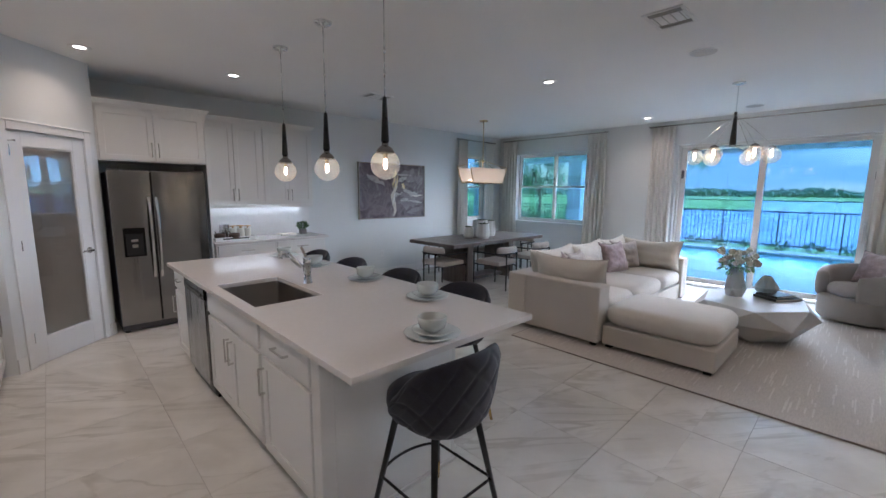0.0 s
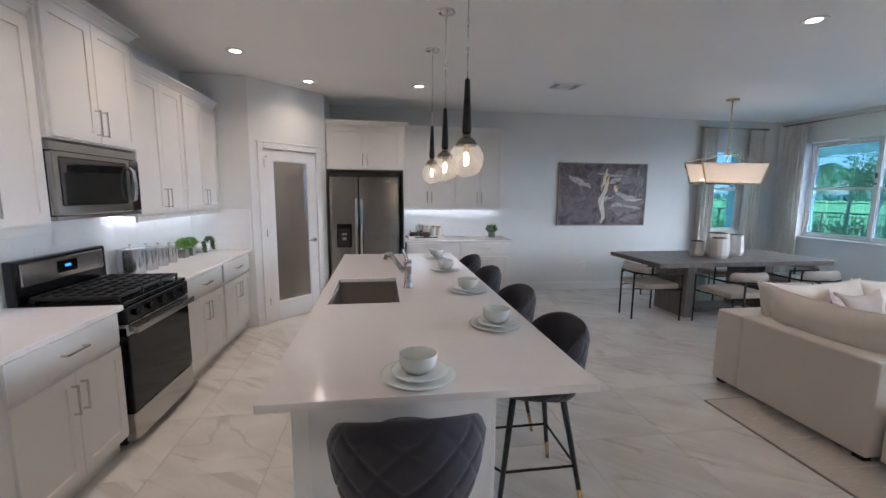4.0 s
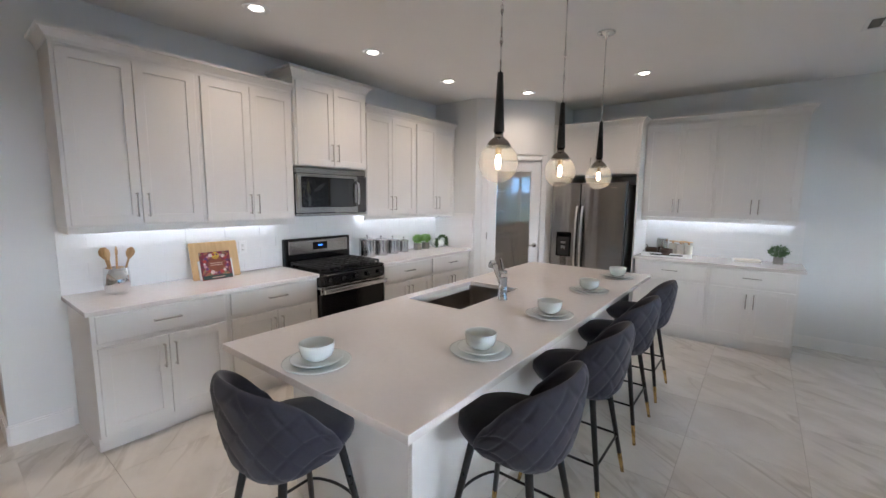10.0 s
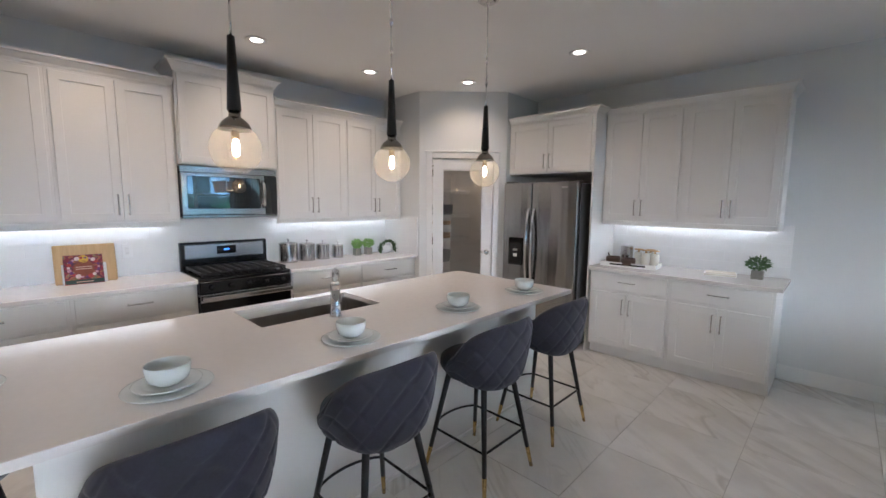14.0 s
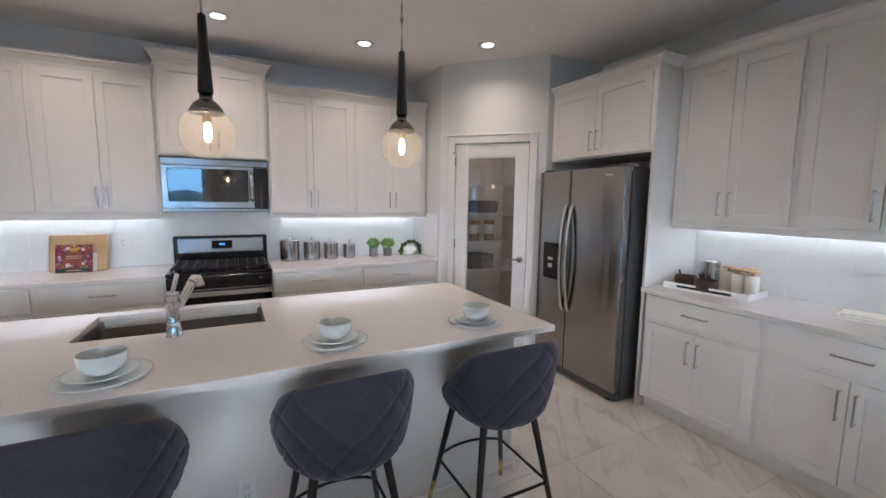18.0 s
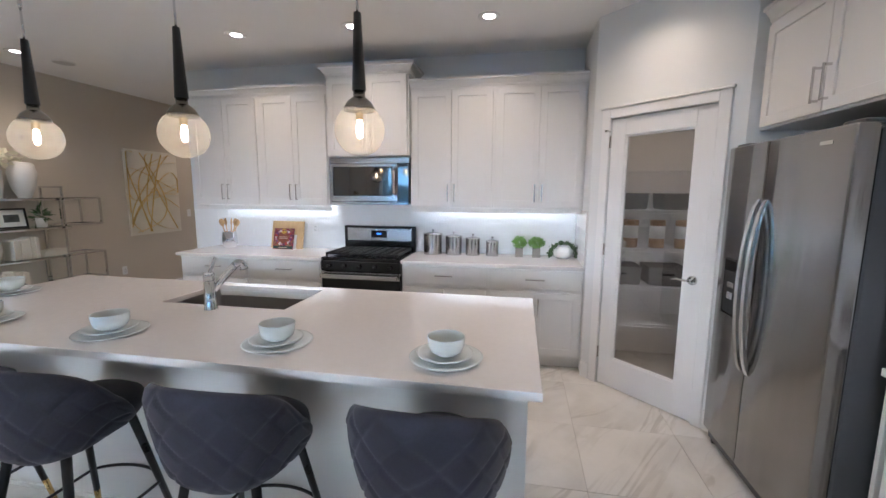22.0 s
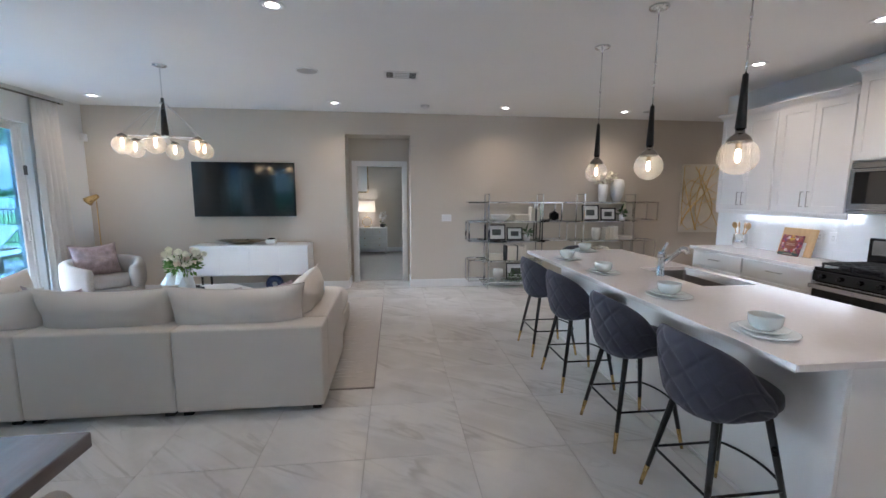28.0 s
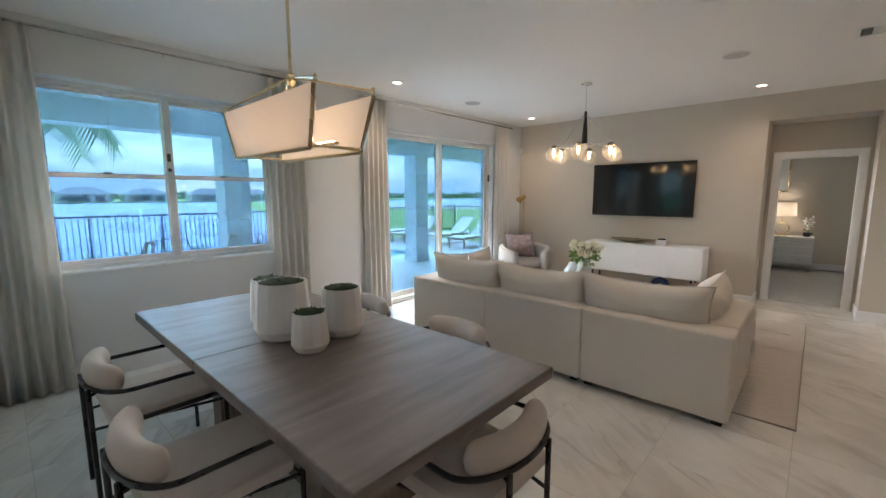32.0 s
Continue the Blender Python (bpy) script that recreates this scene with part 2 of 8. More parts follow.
def weave(m, scale=420.0, strength=0.35):
    """Adds a woven thread relief to a fabric."""
    n, l = m.node_tree.nodes, m.node_tree.links
    b = n["Principled BSDF"]
    co = n.new("ShaderNodeTexCoord")
    hs = []
    for d in ("X", "Z"):
        w = n.new("ShaderNodeTexWave")
        w.bands_direction = d
        w.inputs["Scale"].default_value, w.inputs["Distortion"].default_value = scale / 6.28, 1.5
        l.new(co.outputs["Object"], w.inputs["Vector"])
        hs.append(w.outputs["Fac"])
    a = n.new("ShaderNodeMath")
    l.new(hs[0], a.inputs[0])
    l.new(hs[1], a.inputs[1])
    bp = n.new("ShaderNodeBump")
    bp.inputs["Strength"].default_value, bp.inputs["Distance"].default_value = strength, 0.001
    l.new(a.outputs[0], bp.inputs["Height"])
    l.new(bp.outputs["Normal"], b.inputs["Normal"])
    return m


def marble(name):
    m = mat(name, (0.74, 0.725, 0.695), 0.2, vary=0.05, scale=2.0, fine=30, random=0.1, spread=0.05)
    n, l = m.node_tree.nodes, m.node_tree.links
    b = n["Principled BSDF"]
    geo = n.new("ShaderNodeTexCoord")
    oi = n.new("ShaderNodeObjectInfo")
    sc = n.new("ShaderNodeVectorMath")
    sc.operation = "SCALE"
    sc.inputs[0].default_value = (37.0, 53.0, 19.0)
    l.new(oi.outputs["Random"], sc.inputs["Scale"])
    ad = n.new("ShaderNodeVectorMath")
    l.new(geo.outputs["Object"], ad.inputs[0])
    l.new(sc.outputs["Vector"], ad.inputs[1])
    mp = n.new("ShaderNodeMapping")
    mp.inputs["Rotation"].default_value = (0, 0, radians(36))
    l.new(ad.outputs["Vector"], mp.inputs["Vector"])
    mp2 = n.new("ShaderNodeMapping")
    mp2.inputs["Scale"].default_value = (0.55, 2.6, 1.0)
    l.new(mp.outputs["Vector"], mp2.inputs["Vector"])
    out = mul = None
    for k, (scale, width, amount) in enumerate(((1.0, 0.05, 0.46), (1.7, 0.035, 0.22), (0.8, 0.17, 0.26))):
        t = n.new("ShaderNodeTexNoise")
        t.inputs["Scale"].default_value, t.inputs["Detail"].default_value, t.inputs["Distortion"].default_value = scale * 0.85, 5, 1.5
        l.new(mp2.outputs["Vector"], t.inputs["Vector"])
        s = n.new("ShaderNodeMath")
        s.operation = "SUBTRACT"
        l.new(t.outputs["Fac"], s.inputs[0])
        s.inputs[1].default_value = 0.5 + 0.05 * (k - 1)
        a = n.new("ShaderNodeMath")
        a.operation = "ABSOLUTE"
        l.new(s.outputs[0], a.inputs[0])
        r = n.new("ShaderNodeMapRange")
        r.interpolation_type = "SMOOTHSTEP"
        r.inputs["From Min"].default_value, r.inputs["From Max"].default_value = 0, width
        r.inputs["To Min"].default_value, r.inputs["To Max"].default_value = amount, 0
        l.new(a.outputs[0], r.inputs["Value"])
        if out is None:
            out = r.outputs[0]
        else:
            mx = n.new("ShaderNodeMath")
            mx.operation = "MAXIMUM"
            l.new(out, mx.inputs[0])
            l.new(r.outputs[0], mx.inputs[1])
            out = mx.outputs[0]
    patch = n.new("ShaderNodeTexNoise")
    patch.inputs["Scale"].default_value, patch.inputs["Detail"].default_value = 2.2, 3
    l.new(ad.outputs["Vector"], patch.inputs["Vector"])
    pr = n.new("ShaderNodeMapRange")
    pr.inputs["From Min"].default_value, pr.inputs["From Max"].default_value = 0.34, 0.56
    l.new(patch.outputs["Fac"], pr.inputs["Value"])
    pm = n.new("ShaderNodeMath")
    pm.operation = "MULTIPLY"
    l.new(out, pm.inputs[0])
    l.new(pr.outputs[0], pm.inputs[1])
    mixc = n.new("ShaderNodeMixRGB")
    base = b.inputs["Base Color"].links[0].from_socket
    l.new(pm.outputs[0], mixc.inputs[0])
    l.new(base, mixc.inputs[1])
    mixc.inputs[2].default_value = (0.36, 0.335, 0.30, 1)
    l.new(mixc.outputs[0], b.inputs["Base Color"])
    return m


def wood(name, dark, light, rough=0.5, scale=3.0, axis=(1, 14, 14)):
    m = mat(name, light, rough, vary=0.1, scale=8, fine=60, stretch=axis, bump=0.25, bump_scale=60)
    n, l = m.node_tree.nodes, m.node_tree.links
    b = n["Principled BSDF"]
    co = n.new("ShaderNodeTexCoord")
    mp = n.new("ShaderNodeMapping")
    mp.inputs["Scale"].default_value = axis
    l.new(co.outputs["Object"], mp.inputs["Vector"])
    t = n.new("ShaderNodeTexNoise")
    t.inputs["Scale"].default_value, t.inputs["Detail"].default_value, t.inputs["Distortion"].default_value = scale, 8, 0.6
    l.new(mp.outputs["Vector"], t.inputs["Vector"])
    r = n.new("ShaderNodeMapRange")
    r.inputs["From Min"].default_value, r.inputs["From Max"].default_value = 0.35, 0.65
    l.new(t.outputs["Fac"], r.inputs["Value"])
    mx = n.new("ShaderNodeMixRGB")
    base = b.inputs["Base Color"].links[0].from_socket
    l.new(r.outputs[0], mx.inputs[0])
    mx.inputs[1].default_value = rgb(dark)
    l.new(base, mx.inputs[2])
    l.new(mx.outputs[0], b.inputs["Base Color"])
    return m


def glass(name, tint=(1, 1, 1), clear=0.92, rough=0.0, mirror=0.04, milk=0.0, seeds=0.0):
    """Thin pane: mostly clear, with a mirror share by angle."""
    m = bpy.data.materials.new(name)
    m.use_nodes = True
    n, l = m.node_tree.nodes, m.node_tree.links
    n.clear()
    o = n.new("ShaderNodeOutputMaterial")
    t = n.new("ShaderNodeBsdfTransparent")
    t.inputs["Color"].default_value = rgb([c * clear for c in tint])
    g = n.new("ShaderNodeBsdfGlossy")
    g.inputs["Roughness"].default_value = rough
    if seeds:
        co = n.new("ShaderNodeTexCoord")
        bub = n.new("ShaderNodeTexVoronoi")
        bub.inputs["Scale"].default_value = 95
        l.new(co.outputs["Object"], bub.inputs["Vector"])
        ring = n.new("ShaderNodeMapRange")
        ring.inputs["From Min"].default_value, ring.inputs["From Max"].default_value = 0.1, 0.32
        ring.inputs["To Min"].default_value, ring.inputs["To Max"].default_value = 1, 0
        l.new(bub.outputs["Distance"], ring.inputs["Value"])
        bp = n.new("ShaderNodeBump")
        bp.inputs["Strength"].default_value, bp.inputs["Distance"].default_value = seeds, 0.002
        l.new(ring.outputs[0], bp.inputs["Height"])
        l.new(bp.outputs["Normal"], g.inputs["Normal"])
    f = n.new("ShaderNodeLayerWeight")
    f.inputs["Blend"].default_value = 0.5
    p = n.new("ShaderNodeMath")
    p.operation = "POWER"
    l.new(f.outputs["Facing"], p.inputs[0])
    p.inputs[1].default_value = 4.5
    k = n.new("ShaderNodeMath")
    k.operation = "MULTIPLY_ADD"
    l.new(p.outputs[0], k.inputs[0])
    k.inputs[1].default_value, k.inputs[2].default_value = 0.8, mirror
    x = n.new("ShaderNodeMixShader")
    l.new(k.outputs[0], x.inputs[0])
    if milk:
        d = n.new("ShaderNodeBsdfTranslucent")
        d.inputs["Color"].default_value = rgb(tint)
        y = n.new("ShaderNodeMixShader")
        y.inputs[0].default_value = milk
        l.new(t.outputs[0], y.inputs[1])
        l.new(d.outputs[0], y.inputs[2])
        t = y
    l.new(t.outputs[0], x.inputs[1])
    l.new(g.outputs[0], x.inputs[2])
    l.new(x.outputs[0], o.inputs["Surface"])
    return m


def brushed(*a, **k):
    """Sheet steel whose level brushing draws reflections out up and down."""
    m = mat(*a, **k)
    n, l = m.node_tree.nodes, m.node_tree.links
    b = n["Principled BSDF"]
    t = n.new("ShaderNodeTangent")
    t.direction_type, t.axis = "RADIAL", "Z"
    b.inputs["Anisotropic"].default_value, b.inputs["Anisotropic Rotation"].default_value = 0.9, 0.25
    l.new(t.outputs[0], b.inputs["Tangent"])
    co, mp, wv, bp = n.new("ShaderNodeTexCoord"), n.new("ShaderNodeMapping"), n.new("ShaderNodeTexNoise"), n.new("ShaderNodeBump")
    mp.inputs["Scale"].default_value = (7.0, 7.0, 0.35)
    wv.inputs["Scale"].default_value, wv.inputs["Detail"].default_value = 1.0, 1.0
    bp.inputs["Strength"].default_value, bp.inputs["Distance"].default_value = 1.0, 0.006
    l.new(co.outputs["Object"], mp.inputs["Vector"])
    l.new(mp.outputs[0], wv.inputs["Vector"])
    l.new(wv.outputs[0], bp.inputs["Height"])
    l.new(bp.outputs["Normal"], b.inputs["Normal"])
    return m


def lit_cloth(name, color, through_light, glow=0.0, sheer=0.0):
    """Thin woven cloth that lets part of the light through; glow adds emission in place of light from within."""
    m = mat(name, color, 0.9, vary=0.03, fine=300, bump=0.1)
    n, l = m.node_tree.nodes, m.node_tree.links
    b, o = n["Principled BSDF"], n["Material Output"]
    t = n.new("ShaderNodeBsdfTranslucent")
    t.inputs["Color"].default_value = rgb(color)
    x = n.new("ShaderNodeMixShader")
    x.inputs[0].default_value = through_light
    l.new(b.outputs[0], x.inputs[1])
    l.new(t.outputs[0], x.inputs[2])
    if glow:
        b.inputs["Emission Color"].default_value = rgb((1.0, 0.86, 0.70))
        b.inputs["Emission Strength"].default_value = glow / (1 - through_light)
    if sheer:
        s = n.new("ShaderNodeBsdfTransparent")
        y = n.new("ShaderNodeMixShader")
        y.inputs[0].default_value = sheer
        l.new(x.outputs[0], y.inputs[1])
        l.new(s.outputs[0], y.inputs[2])
        x = y
    l.new(x.outputs[0], o.inputs["Surface"])
    return m


M_WALL = mat("wall_paint_pale_grey", (0.73, 0.745, 0.75), 0.75, vary=0.02, scale=1.5, bump=0.06, bump_scale=160)
M_GREIGE = mat("wall_paint_greige", (0.595, 0.54, 0.47), 0.75, vary=0.025, scale=1.2, bump=0.06, bump_scale=160)
M_CEIL = mat("ceiling_paint", (0.88, 0.875, 0.865), 0.85, vary=0.02, scale=1.5, bump=0.15, bump_scale=120)
M_TRIM = mat("white_trim_paint", 0.80, 0.35, vary=0.02, scale=4)
M_CAB = mat("white_cabinet_paint", (0.745, 0.735, 0.72), 0.38, vary=0.025, scale=3, bump=0.03, bump_scale=90)
M_QUARTZ = mat("white_quartz", (0.73, 0.695, 0.68), 0.13, vary=0.03, scale=40, fine=260, spread=0.03)
M_MARBLE = marble("marble_look_porcelain")
M_GROUT = mat("tile_grout", (0.48, 0.455, 0.43), 0.9, vary=0.1, scale=10)
M_SPLASH = mat("glazed_white_tile", (0.80, 0.80, 0.80), 0.16, vary=0.03, scale=5, random=0.06, bump=0.05, bump_scale=12)
M_STEEL = brushed("brushed_stainless", (0.31, 0.306, 0.302), 0.19, 1.0, vary=0.008, scale=3, fine=60, stretch=(30, 30, 0.5), spread=0.006)
M_STEELH = mat("brushed_stainless_level", (0.50, 0.49, 0.48), 0.20, 1.0, vary=0.015, scale=4, fine=90, stretch=(1, 1, 40), spread=0.012)
M_CHROME = mat("polished_chrome", (0.72, 0.73, 0.74), 0.06, 1.0, vary=0.02, spread=0.02)
M_CAPMETAL = mat("dark_nickel_cap", (0.26, 0.23, 0.20), 0.18, 1.0, vary=0.05)
M_NICKEL = mat("satin_nickel", (0.64, 0.63, 0.61), 0.17, 1.0, vary=0.04)
M_BLACK = mat("black_enamel", (0.005, 0.005, 0.006), 0.16, vary=0.2, scale=20)
M_OVENGLASS = mat("reflective_oven_glass", (0.006, 0.006, 0.007), 0.03, vary=0.1, spread=0.01, ior=2.1)
M_BLKGLASS = mat("black_glass", (0.004, 0.004, 0.005), 0.08, vary=0.1, spread=0.02, ior=1.38)
M_IRON = mat("cast_iron", (0.007, 0.007, 0.008), 0.5, vary=0.25, scale=30, bump=0.4, bump_scale=300)
M_DARKGREY = mat("dark_grey_plastic", (0.06, 0.06, 0.062), 0.4, vary=0.1)
# slats of the white vents, greyed to show their shaded sides
M_VENT = mat("shade_grey_vent_slat", (0.42, 0.42, 0.41), 0.5, vary=0.05)
M_GASKET = mat("matte_black", (0.01, 0.01, 0.01), 0.7)
M_VELVET = mat("charcoal_velvet", (0.011, 0.0115, 0.023), 0.66, vary=0.75, scale=13, fine=120, sheen=0.15, bump=0.5, bump_scale=26)
M_LEG = mat("black_leg_paint", (0.012, 0.012, 0.013), 0.3, vary=0.15)
M_BRASS = mat("brushed_brass", (0.72, 0.50, 0.22), 0.22, 1.0, vary=0.06)
M_GOLD = mat("pale_gold_metal", (0.78, 0.63, 0.40), 0.25, 1.0, vary=0.06)
M_CERAMIC = mat("white_ceramic", (0.80, 0.80, 0.79), 0.15, vary=0.02)
M_CELADON = mat("pale_celadon_glaze", (0.64, 0.68, 0.675), 0.14, vary=0.04, scale=12)
M_PORC = mat("matte_white_pottery", (0.74, 0.73, 0.71), 0.6, vary=0.05, scale=14, bump=0.15)
M_SOFA = weave(mat("oatmeal_sofa_linen", (0.65, 0.595, 0.535), 0.92, vary=0.05, scale=3, fine=260, sheen=0.15), 900, 0.3)
M_SOFA2 = weave(mat("cushion_linen", (0.675, 0.62, 0.56), 0.92, vary=0.06, scale=5, fine=240, sheen=0.15), 900, 0.3)
M_PILLOW = mat("mauve_patterned_fabric", (0.40, 0.315, 0.325), 0.9, vary=0.5, scale=14, fine=70, sheen=0.2, bump=0.2)
# cream fabric, its base colour lowered to carry the backlit corner's shade
M_BOUCLE = mat("shaded_cream_boucle", (0.35, 0.325, 0.305), 0.95, vary=0.08, scale=9, fine=200, bump=0.9, bump_scale=260, sheen=0.2)
M_CHAIRFAB = weave(mat("warm_grey_chair_fabric", (0.48, 0.42, 0.38), 0.9, vary=0.08, scale=6, fine=300, sheen=0.2), 1100, 0.4)
M_CURTAIN = weave(lit_cloth("off_white_curtain_linen", (0.78, 0.765, 0.73), 0.25), 1400, 0.3)
M_TABLE = wood("grey_washed_oak", (0.140, 0.112, 0.100), (0.205, 0.170, 0.153), 0.38, 1.6, (7, 1.0, 7))
M_TABLEY = wood("grey_washed_oak_end", (0.140, 0.112, 0.100), (0.205, 0.170, 0.153), 0.42, 2.2, (16, 16, 1.2))
M_BAMBOO = wood("bamboo_board", (0.62, 0.40, 0.19), (0.70, 0.47, 0.24), 0.45, 3, (14, 14, 1.5))
M_UTENSIL = wood("olive_wood", (0.42, 0.25, 0.11), (0.60, 0.38, 0.19), 0.5, 3, (8, 8, 1.5))
M_DARKWOOD = wood("dark_bowl_wood", (0.04, 0.022, 0.015), (0.09, 0.05, 0.035), 0.4, 3)
M_TEAK = wood("teak", (0.32, 0.18, 0.09), (0.45, 0.27, 0.14), 0.5, 3)
M_HERB = mat("fresh_herb_green", (0.20, 0.38, 0.09), 0.5, vary=0.5, scale=40, fine=160)
M_LEAFM = mat("muted_leaf_green", (0.085, 0.15, 0.06), 0.55, vary=0.4, scale=40, fine=160)
M_LEAF = mat("succulent_green", (0.13, 0.26, 0.06), 0.5, vary=0.5, scale=30, fine=120)
M_LEAFD = mat("dark_leaf_green", (0.05, 0.10, 0.035), 0.5, vary=0.4, scale=30, fine=120)
M_MOSS = mat("dark_moss", (0.035, 0.06, 0.022), 0.9, vary=0.6, scale=40, fine=200, bump=1.0, bump_scale=160)
M_PETAL = mat("cream_petal", (0.82, 0.80, 0.66), 0.6, vary=0.12, scale=20)
M_PETALP = mat("blush_petal", (0.76, 0.64, 0.52), 0.6, vary=0.12, scale=20)
M_STONE = mat("faceted_cast_stone", (0.58, 0.56, 0.54), 0.5, vary=0.12, scale=5, fine=60, bump=0.15)
M_VASE = mat("frosted_grey_glass_vase", (0.50, 0.55, 0.58), 0.3, vary=0.12, scale=9)
M_PAPER = mat("book_paper", (0.72, 0.67, 0.58), 0.85, vary=0.12, scale=40, stretch=(1, 1, 30))
M_BOOKDARK = mat("dark_book_cover", (0.03, 0.03, 0.035), 0.5, vary=0.2)
M_CONCRETE = mat("grey_concrete_pot", (0.25, 0.24, 0.22), 0.8, vary=0.15, scale=20, bump=0.3)
M_CORK = mat("cork", (0.40, 0.25, 0.14), 0.85, vary=0.3, scale=90, bump=0.4)
M_CARPET = mat("bedroom_carpet", (0.56, 0.53, 0.51), 0.97, vary=0.12, scale=20, fine=300, bump=0.9, bump_scale=300)
M_GLASS = glass("window_glass", (0.24, 0.36, 0.46), 0.70)
M_DOORGLASS = glass("door_glass", (0.88, 0.88, 0.88), 0.98, mirror=0.085)
M_SHELFGLASS = glass("shelf_glass", (0.90, 0.95, 0.94), 0.92)
M_GLOBE = glass("pendant_globe_glass", (1.0, 0.99, 0.975), 0.98, mirror=0.13, milk=0.17, seeds=0.6)
M_GLOBEW = glass("chandelier_globe_glass", (1.0, 0.94, 0.86), 0.97, mirror=0.09, milk=0.13)
M_BULB = mat("warm_filament_bulb", (1, 0.8, 0.5), 0.5, emit=(1.0, 0.74, 0.44), power=GLOBE_GLOW)
M_CANGLOW = mat("downlight_lens", (1, 0.95, 0.88), 0.5, emit=(1.0, 0.92, 0.82), power=0.35)
M_STRIP = mat("led_strip", (1, 1, 1), 0.5, emit=(0.88, 0.95, 1.0), power=STRIP_GLOW)
M_BLUEDISPLAY = mat("blue_clock_display", (0.01, 0.02, 0.05), 0.1, emit=(0.05, 0.22, 1.0), power=0.06)
# slight emission in the cloth stands in for its lit inside
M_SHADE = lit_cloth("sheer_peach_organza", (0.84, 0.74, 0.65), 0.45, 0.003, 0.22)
M_CANDLE = mat("frosted_candle_bulb", (1, 0.85, 0.65), 0.5, emit=(1.0, 0.80, 0.58), power=0.75)
M_ALU = mat("white_window_frame", (0.74, 0.73, 0.71), 0.4, vary=0.03)
M_SCREEN = mat("tv_screen", (0.006, 0.007, 0.008), 0.12, vary=0.1, coat=0.3, spread=0.02)
M_STUCCO = mat("white_stucco", (0.83, 0.84, 0.84), 0.85, vary=0.04, scale=3, bump=0.5, bump_scale=90)

# ---- structure ----
HALL = (3.855, 4.89, 0.0, 2.497)
SLIDER = (0.50, 2.965, 0.0, 2.42)
WIN_E = (4.47, 6.39, 0.925, 2.44)
WIN_N = (7.34, 8.02, 0.955, 2.39)
XEND = -4.6

wall("wall_south", "x", YS, -0.14, XEND, XE, 0, CEIL, [HALL], M_GREIGE, "greige painted wall with a deep doorway niche")
wall("wall_east", "y", XE, 0.26, YS, YN, 0, CEIL, [SLIDER, WIN_E], M_WALL, "pale grey painted wall with a window and a sliding door")
wall("wall_north", "x", YN, 0.26, XW, XE + 0.26, 0, CEIL, [WIN_N], M_WALL, "pale grey painted wall with one narrow window")
wall("wall_west", "y", XW, -0.14, 1.235, YN, 0, CEIL, [], M_WALL, "pale grey painted kitchen wall")
wall("wall_corridor", "x", 1.235, 0.14, XEND, XW - 0.14, 0, CEIL, [], M_GREIGE, "greige painted corridor wall")
wall("wall_corridor_end", "y", XEND, -0.14, YS, 1.375, 0, CEIL, [], M_GREIGE, "greige painted wall closing the corridor")
wall("wall_niche_left", "y", HALL[1], 0.14, -0.93, YS - 0.14, 0, CEIL, [], M_GREIGE, "greige painted side of the doorway niche")
wall("wall_niche_right", "y", HALL[0], -0.14, -0.93, YS - 0.14, 0, CEIL, [], M_GREIGE, "greige painted side of the doorway niche")
wall("wall_niche_back", "x", -0.93, -0.12, 2.4, 6.2, 0, CEIL, [(3.972, 4.765, 0.0, 2.045)], M_GREIGE, "greige painted wall round the bedroom door opening")
wall("wall_bedroom_back", "x", -4.72, -0.12, 2.4, 6.2, 0, CEIL, [], M_GREIGE, "greige painted bedroom wall")
# the opening is added out of view to bring daylight into the bedroom
wall("wall_bedroom_left", "y", 6.2, 0.12, -4.72, -0.93, 0, CEIL, [(-3.9, -1.9, 0.9, 2.25)], M_GREIGE, "greige painted bedroom wall")
wall("wall_bedroom_right", "y", 2.4, -0.12, -4.72, -0.93, 0, CEIL, [], M_GREIGE, "greige painted bedroom wall")

# pantry: a short return, the diagonal wall with its door opening, and the side by the refrigerator
PA, PB = Vector((0.388, 5.475, 0)), Vector((1.116, 6.203, 0))
wall("wall_pantry_return", "x", 5.475, 0.11, XW, 0.388, 0, CEIL, [], M_WALL, "pale grey painted pantry return wall")
wall("wall_pantry_side", "y", 1.116, -0.11, 6.203, YN, 0, CEIL, [], M_WALL, "pale grey painted wall beside the refrigerator")
DL = (PB - PA).length
D0, D1, DH = DL / 2 - 0.362, DL / 2 + 0.362, 2.075
PANTRY = Matrix.Translation(PA) @ pose(0, 0, 0, 0, 0, 45)
bm = bmesh.new()
box(0, D0, 0, 0.11, 0, CEIL, bm=bm)
box(D1, DL, 0, 0.11, 0, CEIL, bm=bm)
box(D0, D1, 0, 0.11, DH, CEIL, bm=bm)
tagged(part("wall_pantry_diagonal", bm, M_WALL, at=PANTRY), "pale grey painted diagonal wall with the pantry door", "wall", kind="structure")

tagged(part("ceiling", box(XEND, XE, YS, YN, CEIL, CEIL + 0.12), M_CEIL), "smooth off-white painted ceiling with recessed lights", "ceiling", kind="structure")
tagged(part("ceiling_bedroom", box(2.4, 6.2, -4.72, YS - 0.14, CEIL, CEIL + 0.12), M_CEIL), "off-white painted bedroom ceiling", "ceiling", kind="structure")
tagged(part("ceiling_niche", box(HALL[0], HALL[1], -0.93, YS - 0.14, 2.499, CEIL - 0.004), M_GREIGE), "greige lowered head of the doorway niche", "ceiling", kind="structure")
floor = tagged(part("floor", box(XEND, XE, YS, YN, -0.12, -0.0035), M_GROUT), "large marble-look porcelain tile floor", "floor", kind="structure")
